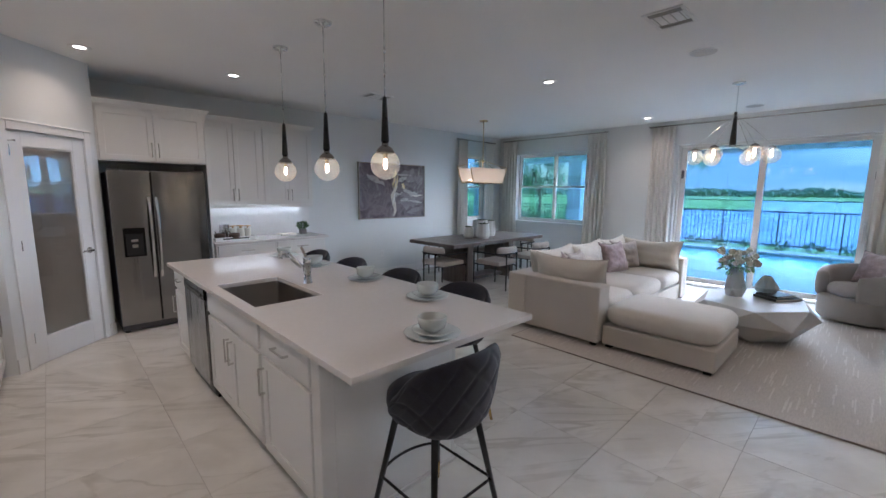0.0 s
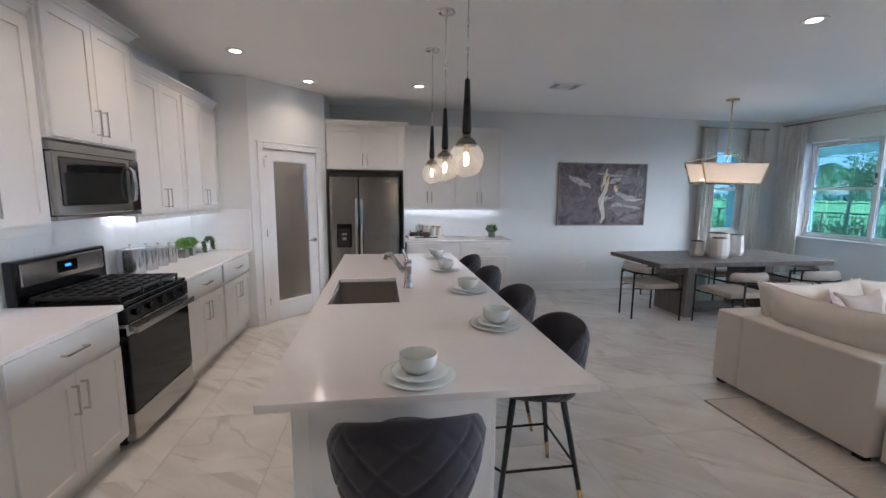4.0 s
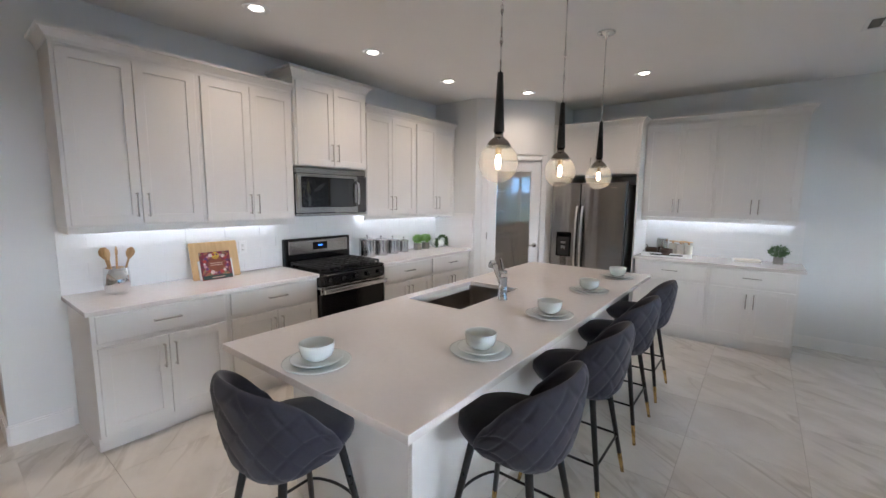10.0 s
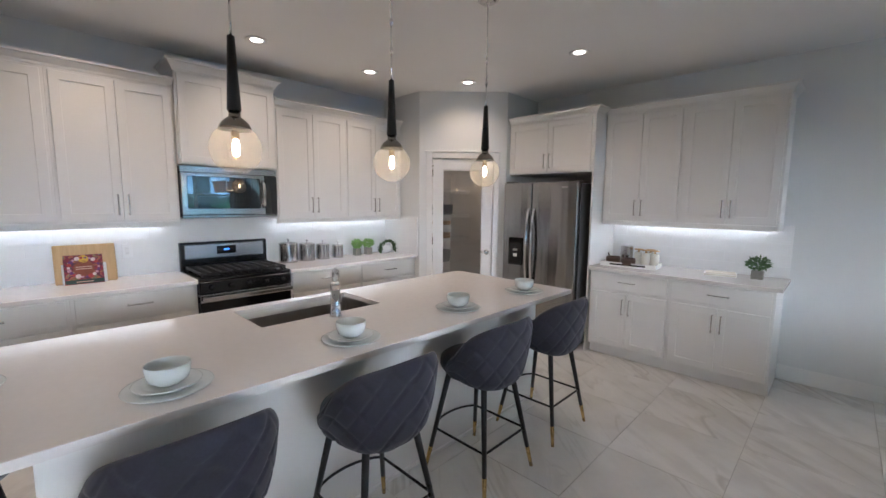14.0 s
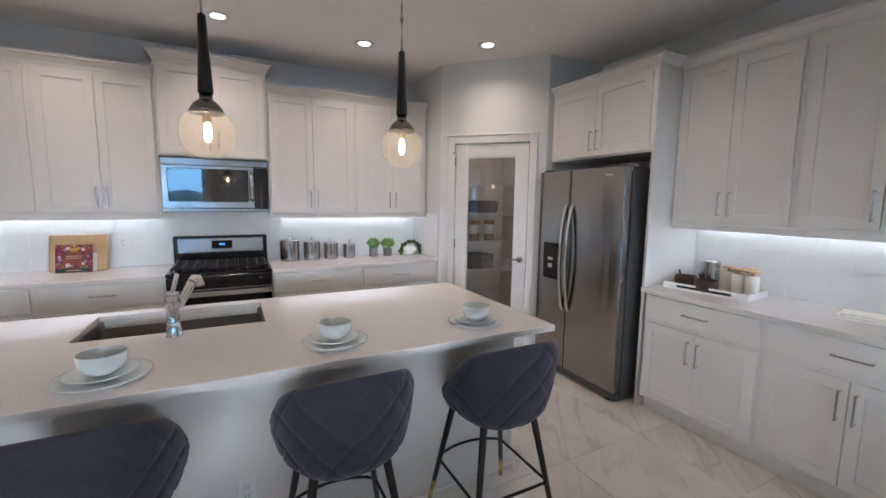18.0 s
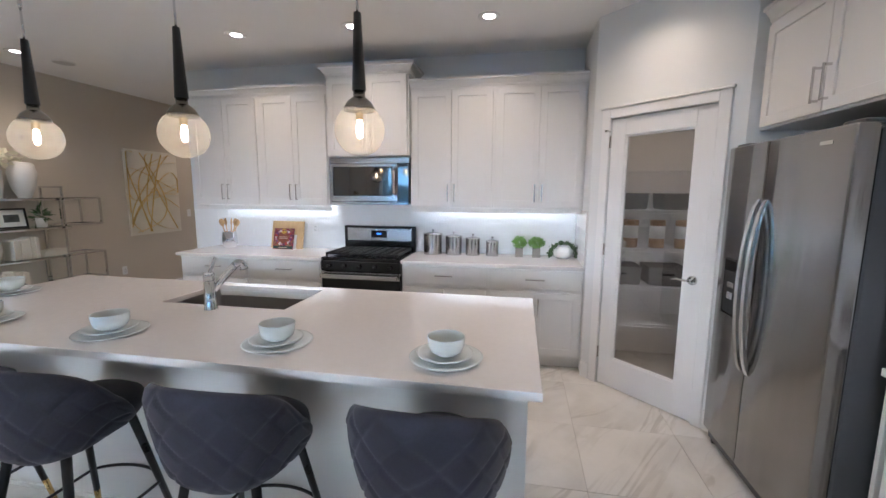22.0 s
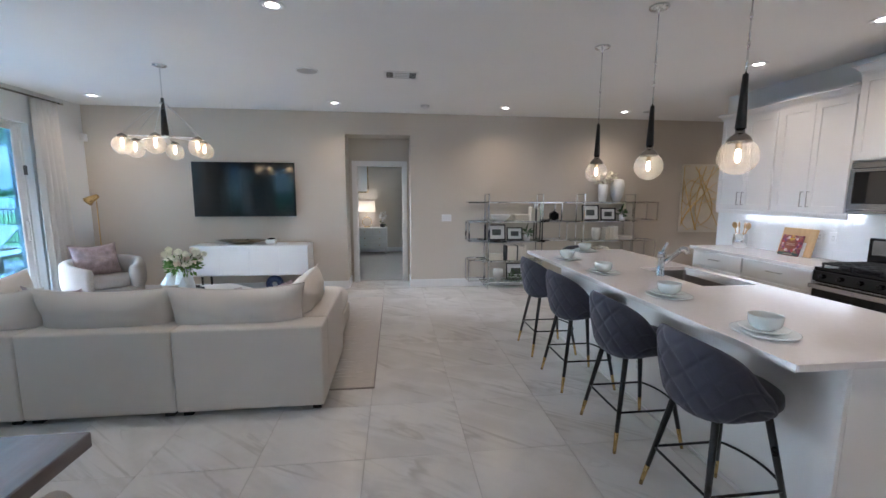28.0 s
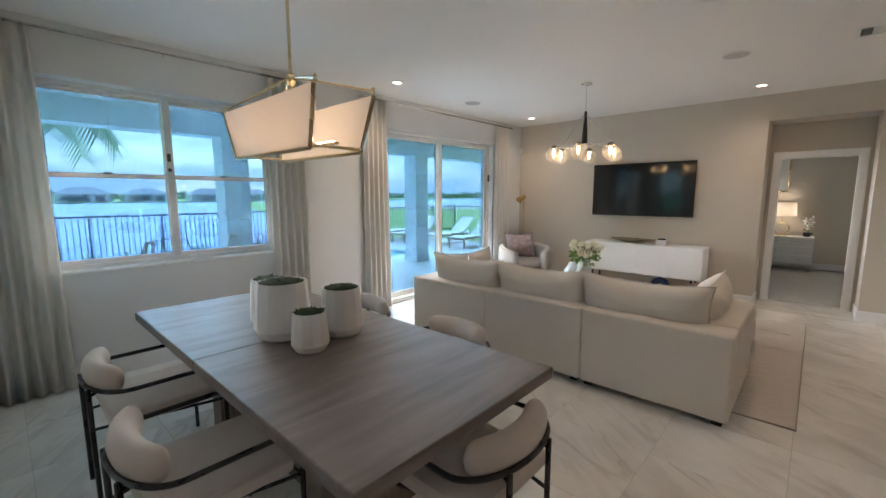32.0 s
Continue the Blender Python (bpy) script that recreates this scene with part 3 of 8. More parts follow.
tagged(part("floor_niche", box(HALL[0], HALL[1], -1.05, YS, -0.12, -0.003), M_GROUT), "tiled floor of the doorway niche", "floor", kind="structure")
tagged(part("floor_bedroom", box(2.4, 6.2, -4.72, -1.05, -0.12, 0.006), M_CARPET), "greyish bedroom carpet", "carpet", kind="structure")


def base_run(name, x0, y0, x1, y1):
    """Baseboard along a wall, standing to the left of the way from the first to the second point."""
    d = Vector((x1 - x0, y1 - y0, 0))
    bm = box(0, d.length, 0, 0.014, 0, 0.118)
    box(0, d.length, 0, 0.009, 0.118, 0.132, bm=bm)
    ang = math.degrees(math.atan2(d.y, d.x))
    tagged(part(name, bm, M_TRIM, at=pose(x0, y0, 0.0, 0, 0, ang)), "white painted baseboard", "baseboard", kind="structure")


base_run("baseboard_south_a", XEND, YS, HALL[0], YS)
base_run("baseboard_south_b", HALL[1], YS, XE, YS)
base_run("baseboard_niche_a", HALL[1], -0.91, HALL[1], YS - 0.002)
base_run("baseboard_niche_b", HALL[0], YS - 0.002, HALL[0], -0.91)
base_run("baseboard_east_a", XE, YS, XE, SLIDER[0])
base_run("baseboard_east_b", XE, SLIDER[1], XE, YN)
base_run("baseboard_north", XE, YN, 3.70, YN)
base_run("baseboard_west", XW, 1.54, XW, 1.235)
base_run("baseboard_west_end", XW, 1.235, XEND, 1.235)
base_run("baseboard_bedroom", 2.4, -4.72, 6.2, -4.72)
bm = bmesh.new()
box(0, D0 - 0.075, -0.014, 0, 0, 0.13, bm=bm)
box(D1 + 0.075, DL, -0.014, 0, 0, 0.13, bm=bm)
tagged(part("baseboard_pantry", bm, M_TRIM, at=PANTRY), "white painted baseboard", "baseboard", kind="structure")

# casings
def casing(name, w0, w1, h, m, wide=0.068):
    bm = bmesh.new()
    box(w0 - wide, w0, -0.018, 0, 0, h + wide, 0.004, bm=bm)
    box(w1, w1 + wide, -0.018, 0, 0, h + wide, 0.004, bm=bm)
    box(w0, w1, -0.018, 0, h, h + wide, 0.004, bm=bm)
    box(w0 - wide - 0.012, w1 + wide + 0.012, -0.026, 0, h + wide, h + wide + 0.018, 0.004, bm=bm)
    tagged(part(name, bm, M_TRIM, at=m), "white painted door casing", "trim", kind="structure")


casing("trim_pantry_door", D0, D1, DH, PANTRY)
bm = bmesh.new()
for a, b, c, d in ((3.972 - 0.078, 3.972, 0, 2.122), (4.765, 4.843, 0, 2.122), (3.972, 4.765, 2.045, 2.122)):
    box(a, b, -0.93, -0.912, c, d, 0.003, bm=bm)
for a, b, c, d in ((3.972, 3.984, 0, 2.045), (4.753, 4.765, 0, 2.045), (3.984, 4.753, 2.033, 2.045)):
    box(a, b, -1.05, -0.93, c, d, bm=bm)
tagged(part("trim_bedroom_door", bm, M_TRIM), "white painted door casing", "trim", kind="structure")

# pantry door with one large glass pane
door = tagged(new("door_1"), "white pantry door with a full clear glass pane, closed", "door", kind="structure")
door.matrix_basis = PANTRY @ pose(0, -0.011, 0)
e0, e1 = D0 + 0.006, D1 - 0.006
bm = bmesh.new()
box(e0, e0 + 0.115, 0.012, 0.05, 0.008, DH - 0.006, 0.002, bm=bm)
box(e1 - 0.115, e1, 0.012, 0.05, 0.008, DH - 0.006, 0.002, bm=bm)
box(e0 + 0.115, e1 - 0.115, 0.012, 0.05, 0.008, 0.235, 0.002, bm=bm)
box(e0 + 0.115, e1 - 0.115, 0.012, 0.05, DH - 0.13, DH - 0.006, 0.002, bm=bm)
part("door_frame", bm, M_TRIM, door)
bm = bmesh.new()
for a, b, c, d in ((e0 + 0.115, e0 + 0.127, 0.235, DH - 0.13), (e1 - 0.127, e1 - 0.115, 0.235, DH - 0.13), (e0 + 0.127, e1 - 0.127, 0.235, 0.247), (e0 + 0.127, e1 - 0.127, DH - 0.142, DH - 0.13)):
    box(a, b, 0.018, 0.044, c, d, bm=bm)
part("glazing_bead", bm, M_TRIM, door)
pane = part("pane", box(e0 + 0.127, e1 - 0.127, 0.029, 0.033, 0.247, DH - 0.142), M_DOORGLASS, door, "clear glass pane")
pane.visible_shadow = False
hb = bmesh.new()
lathe([(0.0, 0), (0.030, 0), (0.030, 0.008), (0.012, 0.012), (0.012, 0.045), (0.0, 0.045)], 20, bm=hb)
hx = part("door_handle", hb, M_NICKEL, door, "satin nickel lever handle", True, pose(e1 - 0.058, 0.012, 0.965, 90, 0, 0))
part("lever", tube([(0, 0, 0.04), (-0.03, 0, 0.045), (-0.075, 0.004, 0.045), (-0.115, -0.004, 0.045)], 0.008, 8), M_NICKEL, hx, smooth=True)
for z in (0.22, 1.05, 1.86):
    part("hinge", box(e0 - 0.012, e0 + 0.006, -0.002, 0.012, z, z + 0.09, 0.002), M_NICKEL, door, "nickel hinge")
bm = tube([(e0 + 0.0, -0.001, 1.98), (e0 + 0.0, -0.05, 1.98)], 0.006, 8)
lathe([(0, 0), (0.012, 0), (0.012, 0.014), (0, 0.014)], 10, e0, -0.05, 1.973, bm=bm)
part("door_stop", bm, M_NICKEL, door, "hinge pin door stop")


# windows: frames set deep in their openings
def frame_ring(bm, axis, a0, a1, z0, z1, lo, hi, w):
    for p, q, r, s in ((a0, a0 + w, z0, z1), (a1 - w, a1, z0, z1), (a0 + w, a1 - w, z0, z0 + w), (a0 + w, a1 - w, z1 - w, z1)):
        box(lo, hi, p, q, r, s, 0.003, bm=bm) if axis == "y" else box(p, q, lo, hi, r, s, 0.003, bm=bm)
    return bm


def window(name, axis, hole, at, sashes, label):
    a0, a1, z0, z1 = hole
    win = tagged(new(name), label, "window", kind="structure")
    part("window_frame", frame_ring(bmesh.new(), axis, a0, a1, z0, z1, at, at + 0.07, 0.036), M_ALU, win)
    zm = z0 + (z1 - z0) * 0.515
    w = (a1 - a0 - 0.07) / sashes
    for k in range(sashes):
        p, q = a0 + 0.035 + k * w, a0 + 0.035 + (k + 1) * w
        part("sash", frame_ring(bmesh.new(), axis, p, q, zm - 0.02, z1 - 0.035, at + 0.04, at + 0.065, 0.035), M_ALU, win)
        part("sash", frame_ring(bmesh.new(), axis, p, q, z0 + 0.035, zm + 0.02, at + 0.012, at + 0.038, 0.04), M_ALU, win)
        for r, s, o in ((zm + 0.012, z1 - 0.068, 0.05), (z0 + 0.073, zm - 0.018, 0.023)):
            b = box(at + o, at + o + 0.005, p + 0.034, q - 0.034, r, s) if axis == "y" else box(p + 0.034, q - 0.034, at + o, at + o + 0.005, r, s)
            part("pane", b, M_GLASS, win, "blue-tinted window pane").visible_shadow = False
        lk = box(at - 0.004, at + 0.012, (p + q) / 2 - 0.03, (p + q) / 2 + 0.03, zm + 0.012, zm + 0.03, 0.003) if axis == "y" else box((p + q) / 2 - 0.03, (p + q) / 2 + 0.03, at - 0.004, at + 0.012, zm + 0.012, zm + 0.03, 0.003)
        part("latch", lk, M_DARKGREY, win, "dark sash latch")
    if sashes == 2:
        part("mullion", box(at - 0.012, at + 0.07, (a0 + a1) / 2 - 0.03, (a0 + a1) / 2 + 0.03, z0 + 0.035, z1 - 0.035, 0.003), M_ALU, win)
        for z in (zm + 0.14, zm + 0.05):
            part("alarm_sensor", box(at - 0.03, at - 0.012, (a0 + a1) / 2 - 0.006, (a0 + a1) / 2 + 0.022, z, z + (0.075 if z > zm + 0.1 else 0.03), 0.004), M_DARKGREY, win, "small grey alarm contact")
    bs = box(XE - 0.012, at, a0 - 0.01, a1 + 0.01, z0 - 0.022, z0 + 0.002, 0.004) if axis == "y" else box(a0 - 0.01, a1 + 0.01, YN - 0.012, at, z0 - 0.022, z0 + 0.002, 0.004)
    part("window_sill", bs, M_TRIM, win, "white marble sill")
    return win


window("window_1", "y", WIN_E, XE + 0.145, 2, "double white-framed sash window with blue-tinted panes")
window("window_2", "x", WIN_N, YN + 0.010, 1, "narrow white-framed sash window with blue-tinted panes")

# unseen window, added to fill the bedroom's daylight opening
bwin = tagged(new("window_3"), "unseen white-framed bedroom window with a blue-tinted pane, added to let daylight in", "window", kind="structure")
part("window_frame", frame_ring(bmesh.new(), "y", -3.9, -1.9, 0.9, 2.25, 6.25, 6.31, 0.045), M_ALU, bwin)
part("pane", box(6.277, 6.283, -3.857, -1.943, 0.943, 2.207), M_GLASS, bwin).visible_shadow = False

slider = tagged(new("door_2"), "wide white-framed sliding glass door, closed", "sliding door", kind="structure")
part("door_frame", frame_ring(bmesh.new(), "y", SLIDER[0], SLIDER[1], -0.01, SLIDER[3], XE + 0.085, XE + 0.235, 0.032), M_ALU, slider)
for a0, a1, o in ((SLIDER[0] + 0.032, 1.815, 0.10), (1.725, SLIDER[1] - 0.032, 0.15)):
    bm = bmesh.new()
    for p, q, z0, z1 in ((a0, a0 + 0.085, 0.03, SLIDER[3] - 0.034), (a1 - 0.085, a1, 0.03, SLIDER[3] - 0.034), (a0 + 0.085, a1 - 0.085, 0.03, 0.118), (a0 + 0.085, a1 - 0.085, SLIDER[3] - 0.092, SLIDER[3] - 0.034)):
        box(XE + o, XE + o + 0.04, p, q, z0, z1, 0.003, bm=bm)
    part("panel_frame", bm, M_ALU, slider)
    part("pane", box(XE + o + 0.017, XE + o + 0.023, a0 + 0.083, a1 - 0.083, 0.116, SLIDER[3] - 0.09), M_GLASS, slider, "blue-tinted glass pane").visible_shadow = False
part("threshold", box(XE - 0.01, XE + 0.24, SLIDER[0], SLIDER[1], -0.008, 0.014, 0.003), M_ALU, slider, "aluminium threshold")
part("alarm_sensor", box(XE + 0.063, XE + 0.0845, SLIDER[0] + 0.002, SLIDER[0] + 0.042, 1.78, 1.90, 0.005), M_DARKGREY, slider, "grey alarm contact")
part("door_handle", box(XE + 0.12, XE + 0.1495, SLIDER[1] - 0.095, SLIDER[1] - 0.055, 1.85, 1.99, 0.006), M_DARKGREY, slider, "dark latch on the door stile")
bm = box(XE + 0.068, XE + 0.0995, SLIDER[0] + 0.057, SLIDER[0] + 0.087, 0.95, 1.2, 0.008)
part("door_handle", bm, M_ALU, slider, "white pull handle")

# recessed lights, with the added unseen corridor one, and other ceiling fittings
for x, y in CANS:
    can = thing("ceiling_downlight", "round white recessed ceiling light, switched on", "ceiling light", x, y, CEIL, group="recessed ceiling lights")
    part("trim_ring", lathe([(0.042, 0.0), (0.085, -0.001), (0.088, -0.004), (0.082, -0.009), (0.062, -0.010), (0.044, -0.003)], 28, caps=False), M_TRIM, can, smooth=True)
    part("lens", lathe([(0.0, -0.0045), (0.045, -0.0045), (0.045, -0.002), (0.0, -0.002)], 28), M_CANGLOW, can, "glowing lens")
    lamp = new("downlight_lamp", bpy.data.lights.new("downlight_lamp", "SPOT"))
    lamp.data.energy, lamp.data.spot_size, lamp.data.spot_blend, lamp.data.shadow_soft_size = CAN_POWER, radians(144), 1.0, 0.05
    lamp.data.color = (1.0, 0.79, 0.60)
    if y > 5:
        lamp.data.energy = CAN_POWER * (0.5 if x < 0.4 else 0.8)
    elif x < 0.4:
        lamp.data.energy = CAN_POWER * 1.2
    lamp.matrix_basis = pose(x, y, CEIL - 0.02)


def vent(x, y, w, d, rz):
    v = thing("ceiling_vent", "white louvred air conditioning vent in the ceiling", "air vent", x, y, CEIL, rz, "ceiling vents")
    bm = bmesh.new()
    for p in ((-w / 2, w / 2, -d / 2, -d / 2 + 0.028), (-w / 2, w / 2, d / 2 - 0.028, d / 2), (-w / 2, -w / 2 + 0.028, -d / 2 + 0.028, d / 2 - 0.028), (w / 2 - 0.028, w / 2, -d / 2 + 0.028, d / 2 - 0.028)):
        box(*p, -0.009, 0, 0.003, bm=bm)
    part("frame", bm, M_TRIM, v)
    # black sheet that draws the shaded gaps between the slats
    part("backing", box(-w / 2 + 0.028, w / 2 - 0.028, -d / 2 + 0.028, d / 2 - 0.028, -0.002, 0), M_GASKET, v)
    part("divider", box(-0.09, 0.09, -d / 2 + 0.03, d / 2 - 0.03, -0.008, -0.003), M_TRIM, v)
    for k in range(6):
        xx = -w / 2 + 0.04 + k * (w / 2 - 0.14) / 5
        for s in (-1, 1):
            b = box(-0.0015, 0.0015, -d / 2 + 0.03, d / 2 - 0.03, -0.003, 0.002)
            part("slat", b, M_VENT, v, at=pose(s * xx, 0, -0.006, 0, 18 * s, 0))
    for k in range(4):
        part("slat", box(-0.088, 0.088, -0.0015, 0.0015, -0.003, 0.002), M_VENT, v, at=pose(0, -d / 2 + 0.05 + k * (d - 0.1) / 3, -0.009, 40, 0, 0))


vent(4.03, 1.70, 0.37, 0.27, 0)
vent(3.98, 5.26, 0.37, 0.27, 0)
for x, y, r in ((5.01, 1.73, 0.115), (8.07, 1.84, 0.115), (0.19, 0.24, 0.10)):
    s = thing("ceiling_speaker", "flat round white loudspeaker grille in the ceiling", "loudspeaker", x, y, CEIL, group="ceiling loudspeakers")
    part("bezel", lathe([(r - 0.012, -0.006), (r - 0.006, -0.010), (r, -0.007), (r, 0)], 32, caps=False), M_TRIM, s, smooth=True)
    part("grille", lathe([(0, -0.006), (r - 0.012, -0.006), (r - 0.012, -0.002), (0, -0.002)], 32), mat("speaker_mesh", (0.55, 0.54, 0.53), 0.7, vary=0.2, scale=300), s)
s = thing("smoke_detector", "small round white smoke detector on the ceiling", "smoke detector", 3.66, 0.2, CEIL)
part("housing", lathe([(0, -0.04), (0.04, -0.04), (0.06, -0.025), (0.066, 0), (0, 0)], 28), M_TRIM, s, smooth=True)

# switches, outlets, sensor
def plate(name, label, m, w, h, rockers):
    t = tagged(new(name), label, name.replace("_", " "))
    t.matrix_basis = m
    part("cover_plate", box(-w / 2, w / 2, -0.006, 0, -h / 2, h / 2, 0.002), M_TRIM, t)
    for k in range(rockers):
        xx = (k - (rockers - 1) / 2) * 0.046
        part("rocker", box(xx - 0.016, xx + 0.016, -0.010, -0.006, -0.033, 0.033, 0.002), M_CERAMIC, t)
    return t


def outlet(m):
    t = plate("wall_outlet", "white electrical outlet with a cover plate", m, 0.072, 0.115, 1)
    for z in (-0.02, 0.02):
        for dx in (-0.006, 0.006):
            part("slot", box(dx - 0.001, dx + 0.001, -0.0112, -0.010, z - 0.005, z + 0.005), M_GASKET, t)


plate("light_switch", "white three-gang light switch on the greige wall", pose(3.26, YS, 1.165, 0, 0, 180), 0.165, 0.115, 3)
outlet(pose(5.16, YN, 0.42))
outlet(pose(XW + 0.0135, 2.62, 1.13, 0, 0, -90) @ pose(0, 0, 0, 0, 0, 180))
outlet(pose(XW + 0.0135, 2.75, 1.13, 0, 0, 90))
plate("light_switch", "white light switch on the greige wall", pose(-1.99, YS, 1.167, 0, 0, 180), 0.072, 0.115, 1)
outlet(pose(-0.80, YS, 0.43, 0, 0, 180))
s = thing("alarm_detector", "small white alarm sensor on the wall", "alarm sensor", XE - 0.03, YS + 0.05, 2.36)
part("housing", box(-0.03, 0.03, -0.05, 0.03, -0.05, 0.06, 0.01, 2), M_TRIM, s)

# ---- kitchen: cabinets ----
def pull(parent, m, length):
    """Bar handle on two posts, along local x, standing out along -y."""
    h = part("handle", box(-length / 2, length / 2, -0.034, -0.025, -0.005, 0.005, 0.002), M_NICKEL, parent, "brushed nickel bar handle", at=m)
    for s in (-1, 1):
        part("post", box(s * (length / 2 - 0.008) - 0.005, s * (length / 2 - 0.008) + 0.005, -0.028, 0.0, -0.005, 0.005), M_NICKEL, h)


def shaker(parent, x0, x1, z0, z1, y, name="door", rail=0.058):
    """Shaker front with a recessed panel. Its face is at y - 0.019; the box is behind it."""
    bm = bmesh.new()
    e, q = 0.002, rail
    loops = []
    for d, yy in ((0, y), (0, y - 0.017), (e, y - 0.019), (q - e, y - 0.019), (q, y - 0.017), (q, y)):
        loops.append([bm.verts.new(c) for c in ((x0 + d, yy, z0 + d), (x1 - d, yy, z0 + d), (x1 - d, yy, z1 - d), (x0 + d, yy, z1 - d))])
    for a, b in zip(loops, loops[1:] + loops[:1]):
        for k in range(4):
            bm.faces.new((a[k], a[(k + 1) % 4], b[(k + 1) % 4], b[k]))
    d = part(name, bm, M_CAB, parent)
    part("panel", box(x0 + rail - 0.004, x1 - rail + 0.004, y - 0.010, y - 0.002, z0 + rail - 0.004, z1 - rail + 0.004), M_CAB, d)
    return d


def base_cabinet(m, w, label, depth=0.585, drawer=True, toe=True, doors=2, group="base cabinets"):
    c = tagged(new("base_cabinet"), label, "cabinet", group)
    c.matrix_basis = m
    part("body", box(0.0005, w - 0.0005, 0.0, depth, 0.10, 0.884), M_CAB, c)
    part("toe_kick", box(0.0005, w - 0.0005, 0.055, depth, 0.0, 0.0995), M_CAB, c)
    g = 0.022
    top = 0.872
    if drawer:
        d = part("drawer_front", box(g, w - g, -0.019, 0, 0.705, top, 0.003), M_CAB, c)
        pull(d, pose(w / 2, -0.019, 0.79), 0.16)
        top = 0.675
    if doors == 2:
        mid = w / 2
        for a, b, hx in ((g, mid - 0.002, mid - 0.032), (mid + 0.002, w - g, mid + 0.032)):
            d = shaker(c, a, b, 0.125, top, 0)
            pull(d, pose(hx, -0.019, top - 0.13, 0, 90, 0), 0.16)
    else:
        d = shaker(c, g, w - g, 0.125, top, 0)
        pull(d, pose(0.05, -0.019, top - 0.13, 0, 90, 0), 0.16)
    return c


def crown(bm, path, z, run=0.05, rise=0.075):
    """A splayed crown moulding along a path of (x, y) in local coordinates, mitred, leaning out to the right of the way."""
    pts = [Vector((x, y)) for x, y in path]
    prof = [(0, 0), (0.006, 0), (0.010, 0.018), (run * 0.75, rise * 0.72), (run, rise * 0.76), (run, rise), (0, rise)]
    rows = []
    for i, p in enumerate(pts):
        dirs = []
        if i > 0:
            dirs.append((pts[i] - pts[i - 1]).normalized())
        if i < len(pts) - 1:
            dirs.append((pts[i + 1] - pts[i]).normalized())
        ns = [Vector((d.y, -d.x)) for d in dirs]
        n = ns[0] if len(ns) == 1 else (ns[0] + ns[1]) / (1 + ns[0].dot(ns[1]))
        rows.append([bm.verts.new((p.x + n.x * o, p.y + n.y * o, z + h)) for o, h in prof])
    for a, b in zip(rows, rows[1:]):
        for k in range(len(prof)):
            k2 = (k + 1) % len(prof)
            bm.faces.new((a[k], b[k], b[k2], a[k2]))
    bm.faces.new(rows[0])
    bm.faces.new(rows[-1])
    return bm


def upper_cabinet(m, w, z0, z1, depth, label, handle_low=True, group="wall cabinets"):
    c = tagged(new("wall_cabinet"), label, "cabinet", group)
    c.matrix_basis = m
    part("body", box(0.0005, w - 0.0005, 0, depth, z0, z1), M_CAB, c)
    g, mid = 0.02, w / 2
    for a, b, hx in ((g, mid - 0.002, mid - 0.032), (mid + 0.002, w - g, mid + 0.032)):
        d = shaker(c, a, b, z0 + 0.012, z1 - 0.035, 0)
        pull(d, pose(hx, -0.019, z0 + 0.135, 0, 90, 0), 0.16)
    return c


# range wall: local x runs along +y of the room, local -y faces the room (+x)
def on_west(y, x):
    return pose(x, y, 0, 0, 0, 90)


BF = 0.305                       # face of the base cabinets
UF = 0.040                       # face of the wall cabinets
RNG0, RNG1 = 3.115, 3.885
UB, UT = 1.385, 2.475
base_cabinet(on_west(1.565, BF), 0.775, "white shaker base cabinet with one drawer and two doors", BF - XW)
base_cabinet(on_west(2.34, BF), RNG0 - 2.345, "white shaker base cabinet with one drawer and two doors", BF - XW)
base_cabinet(on_west(RNG1 + 0.005, BF), 0.785, "white shaker base cabinet with one drawer and two doors", BF - XW)
base_cabinet(on_west(RNG1 + 0.79, BF), 5.474 - RNG1 - 0.79, "white shaker base cabinet with one drawer and two doors", BF - XW)
upper_cabinet(on_west(1.555, UF), 0.775, UB, UT, UF - XW, "tall white shaker wall cabinet with two doors")
upper_cabinet(on_west(2.33, UF), 3.085 - 2.33, UB, UT, UF - XW, "tall white shaker wall cabinet with two doors")
upper_cabinet(on_west(3.905, UF), 0.785, UB, UT, UF - XW, "tall white shaker wall cabinet with two doors")
upper_cabinet(on_west(4.69, UF), 5.474 - 4.69, UB, UT, UF - XW, "tall white shaker wall cabinet with two doors")
MF = 0.070
upper_cabinet(on_west(3.086, MF), 3.904 - 3.086, 1.857, 2.615, MF - XW, "white shaker cabinet standing taller above the microwave")


def trim_piece(name, bm, label="white painted crown moulding"):
    return tagged(part(name, bm, M_CAB), label, "moulding")


trim_piece("crown_moulding", crown(bmesh.new(), [(XW, 1.555), (UF, 1.555), (UF, 3.084)][::1], UT - 0.012))
trim_piece("crown_moulding", crown(bmesh.new(), [(UF, 3.906), (UF, 5.474)], UT - 0.012))
trim_piece("crown_moulding", crown(bmesh.new(), [(XW, 3.086), (MF, 3.086), (MF, 3.904), (XW, 3.904)], 2.603, 0.055, 0.085))
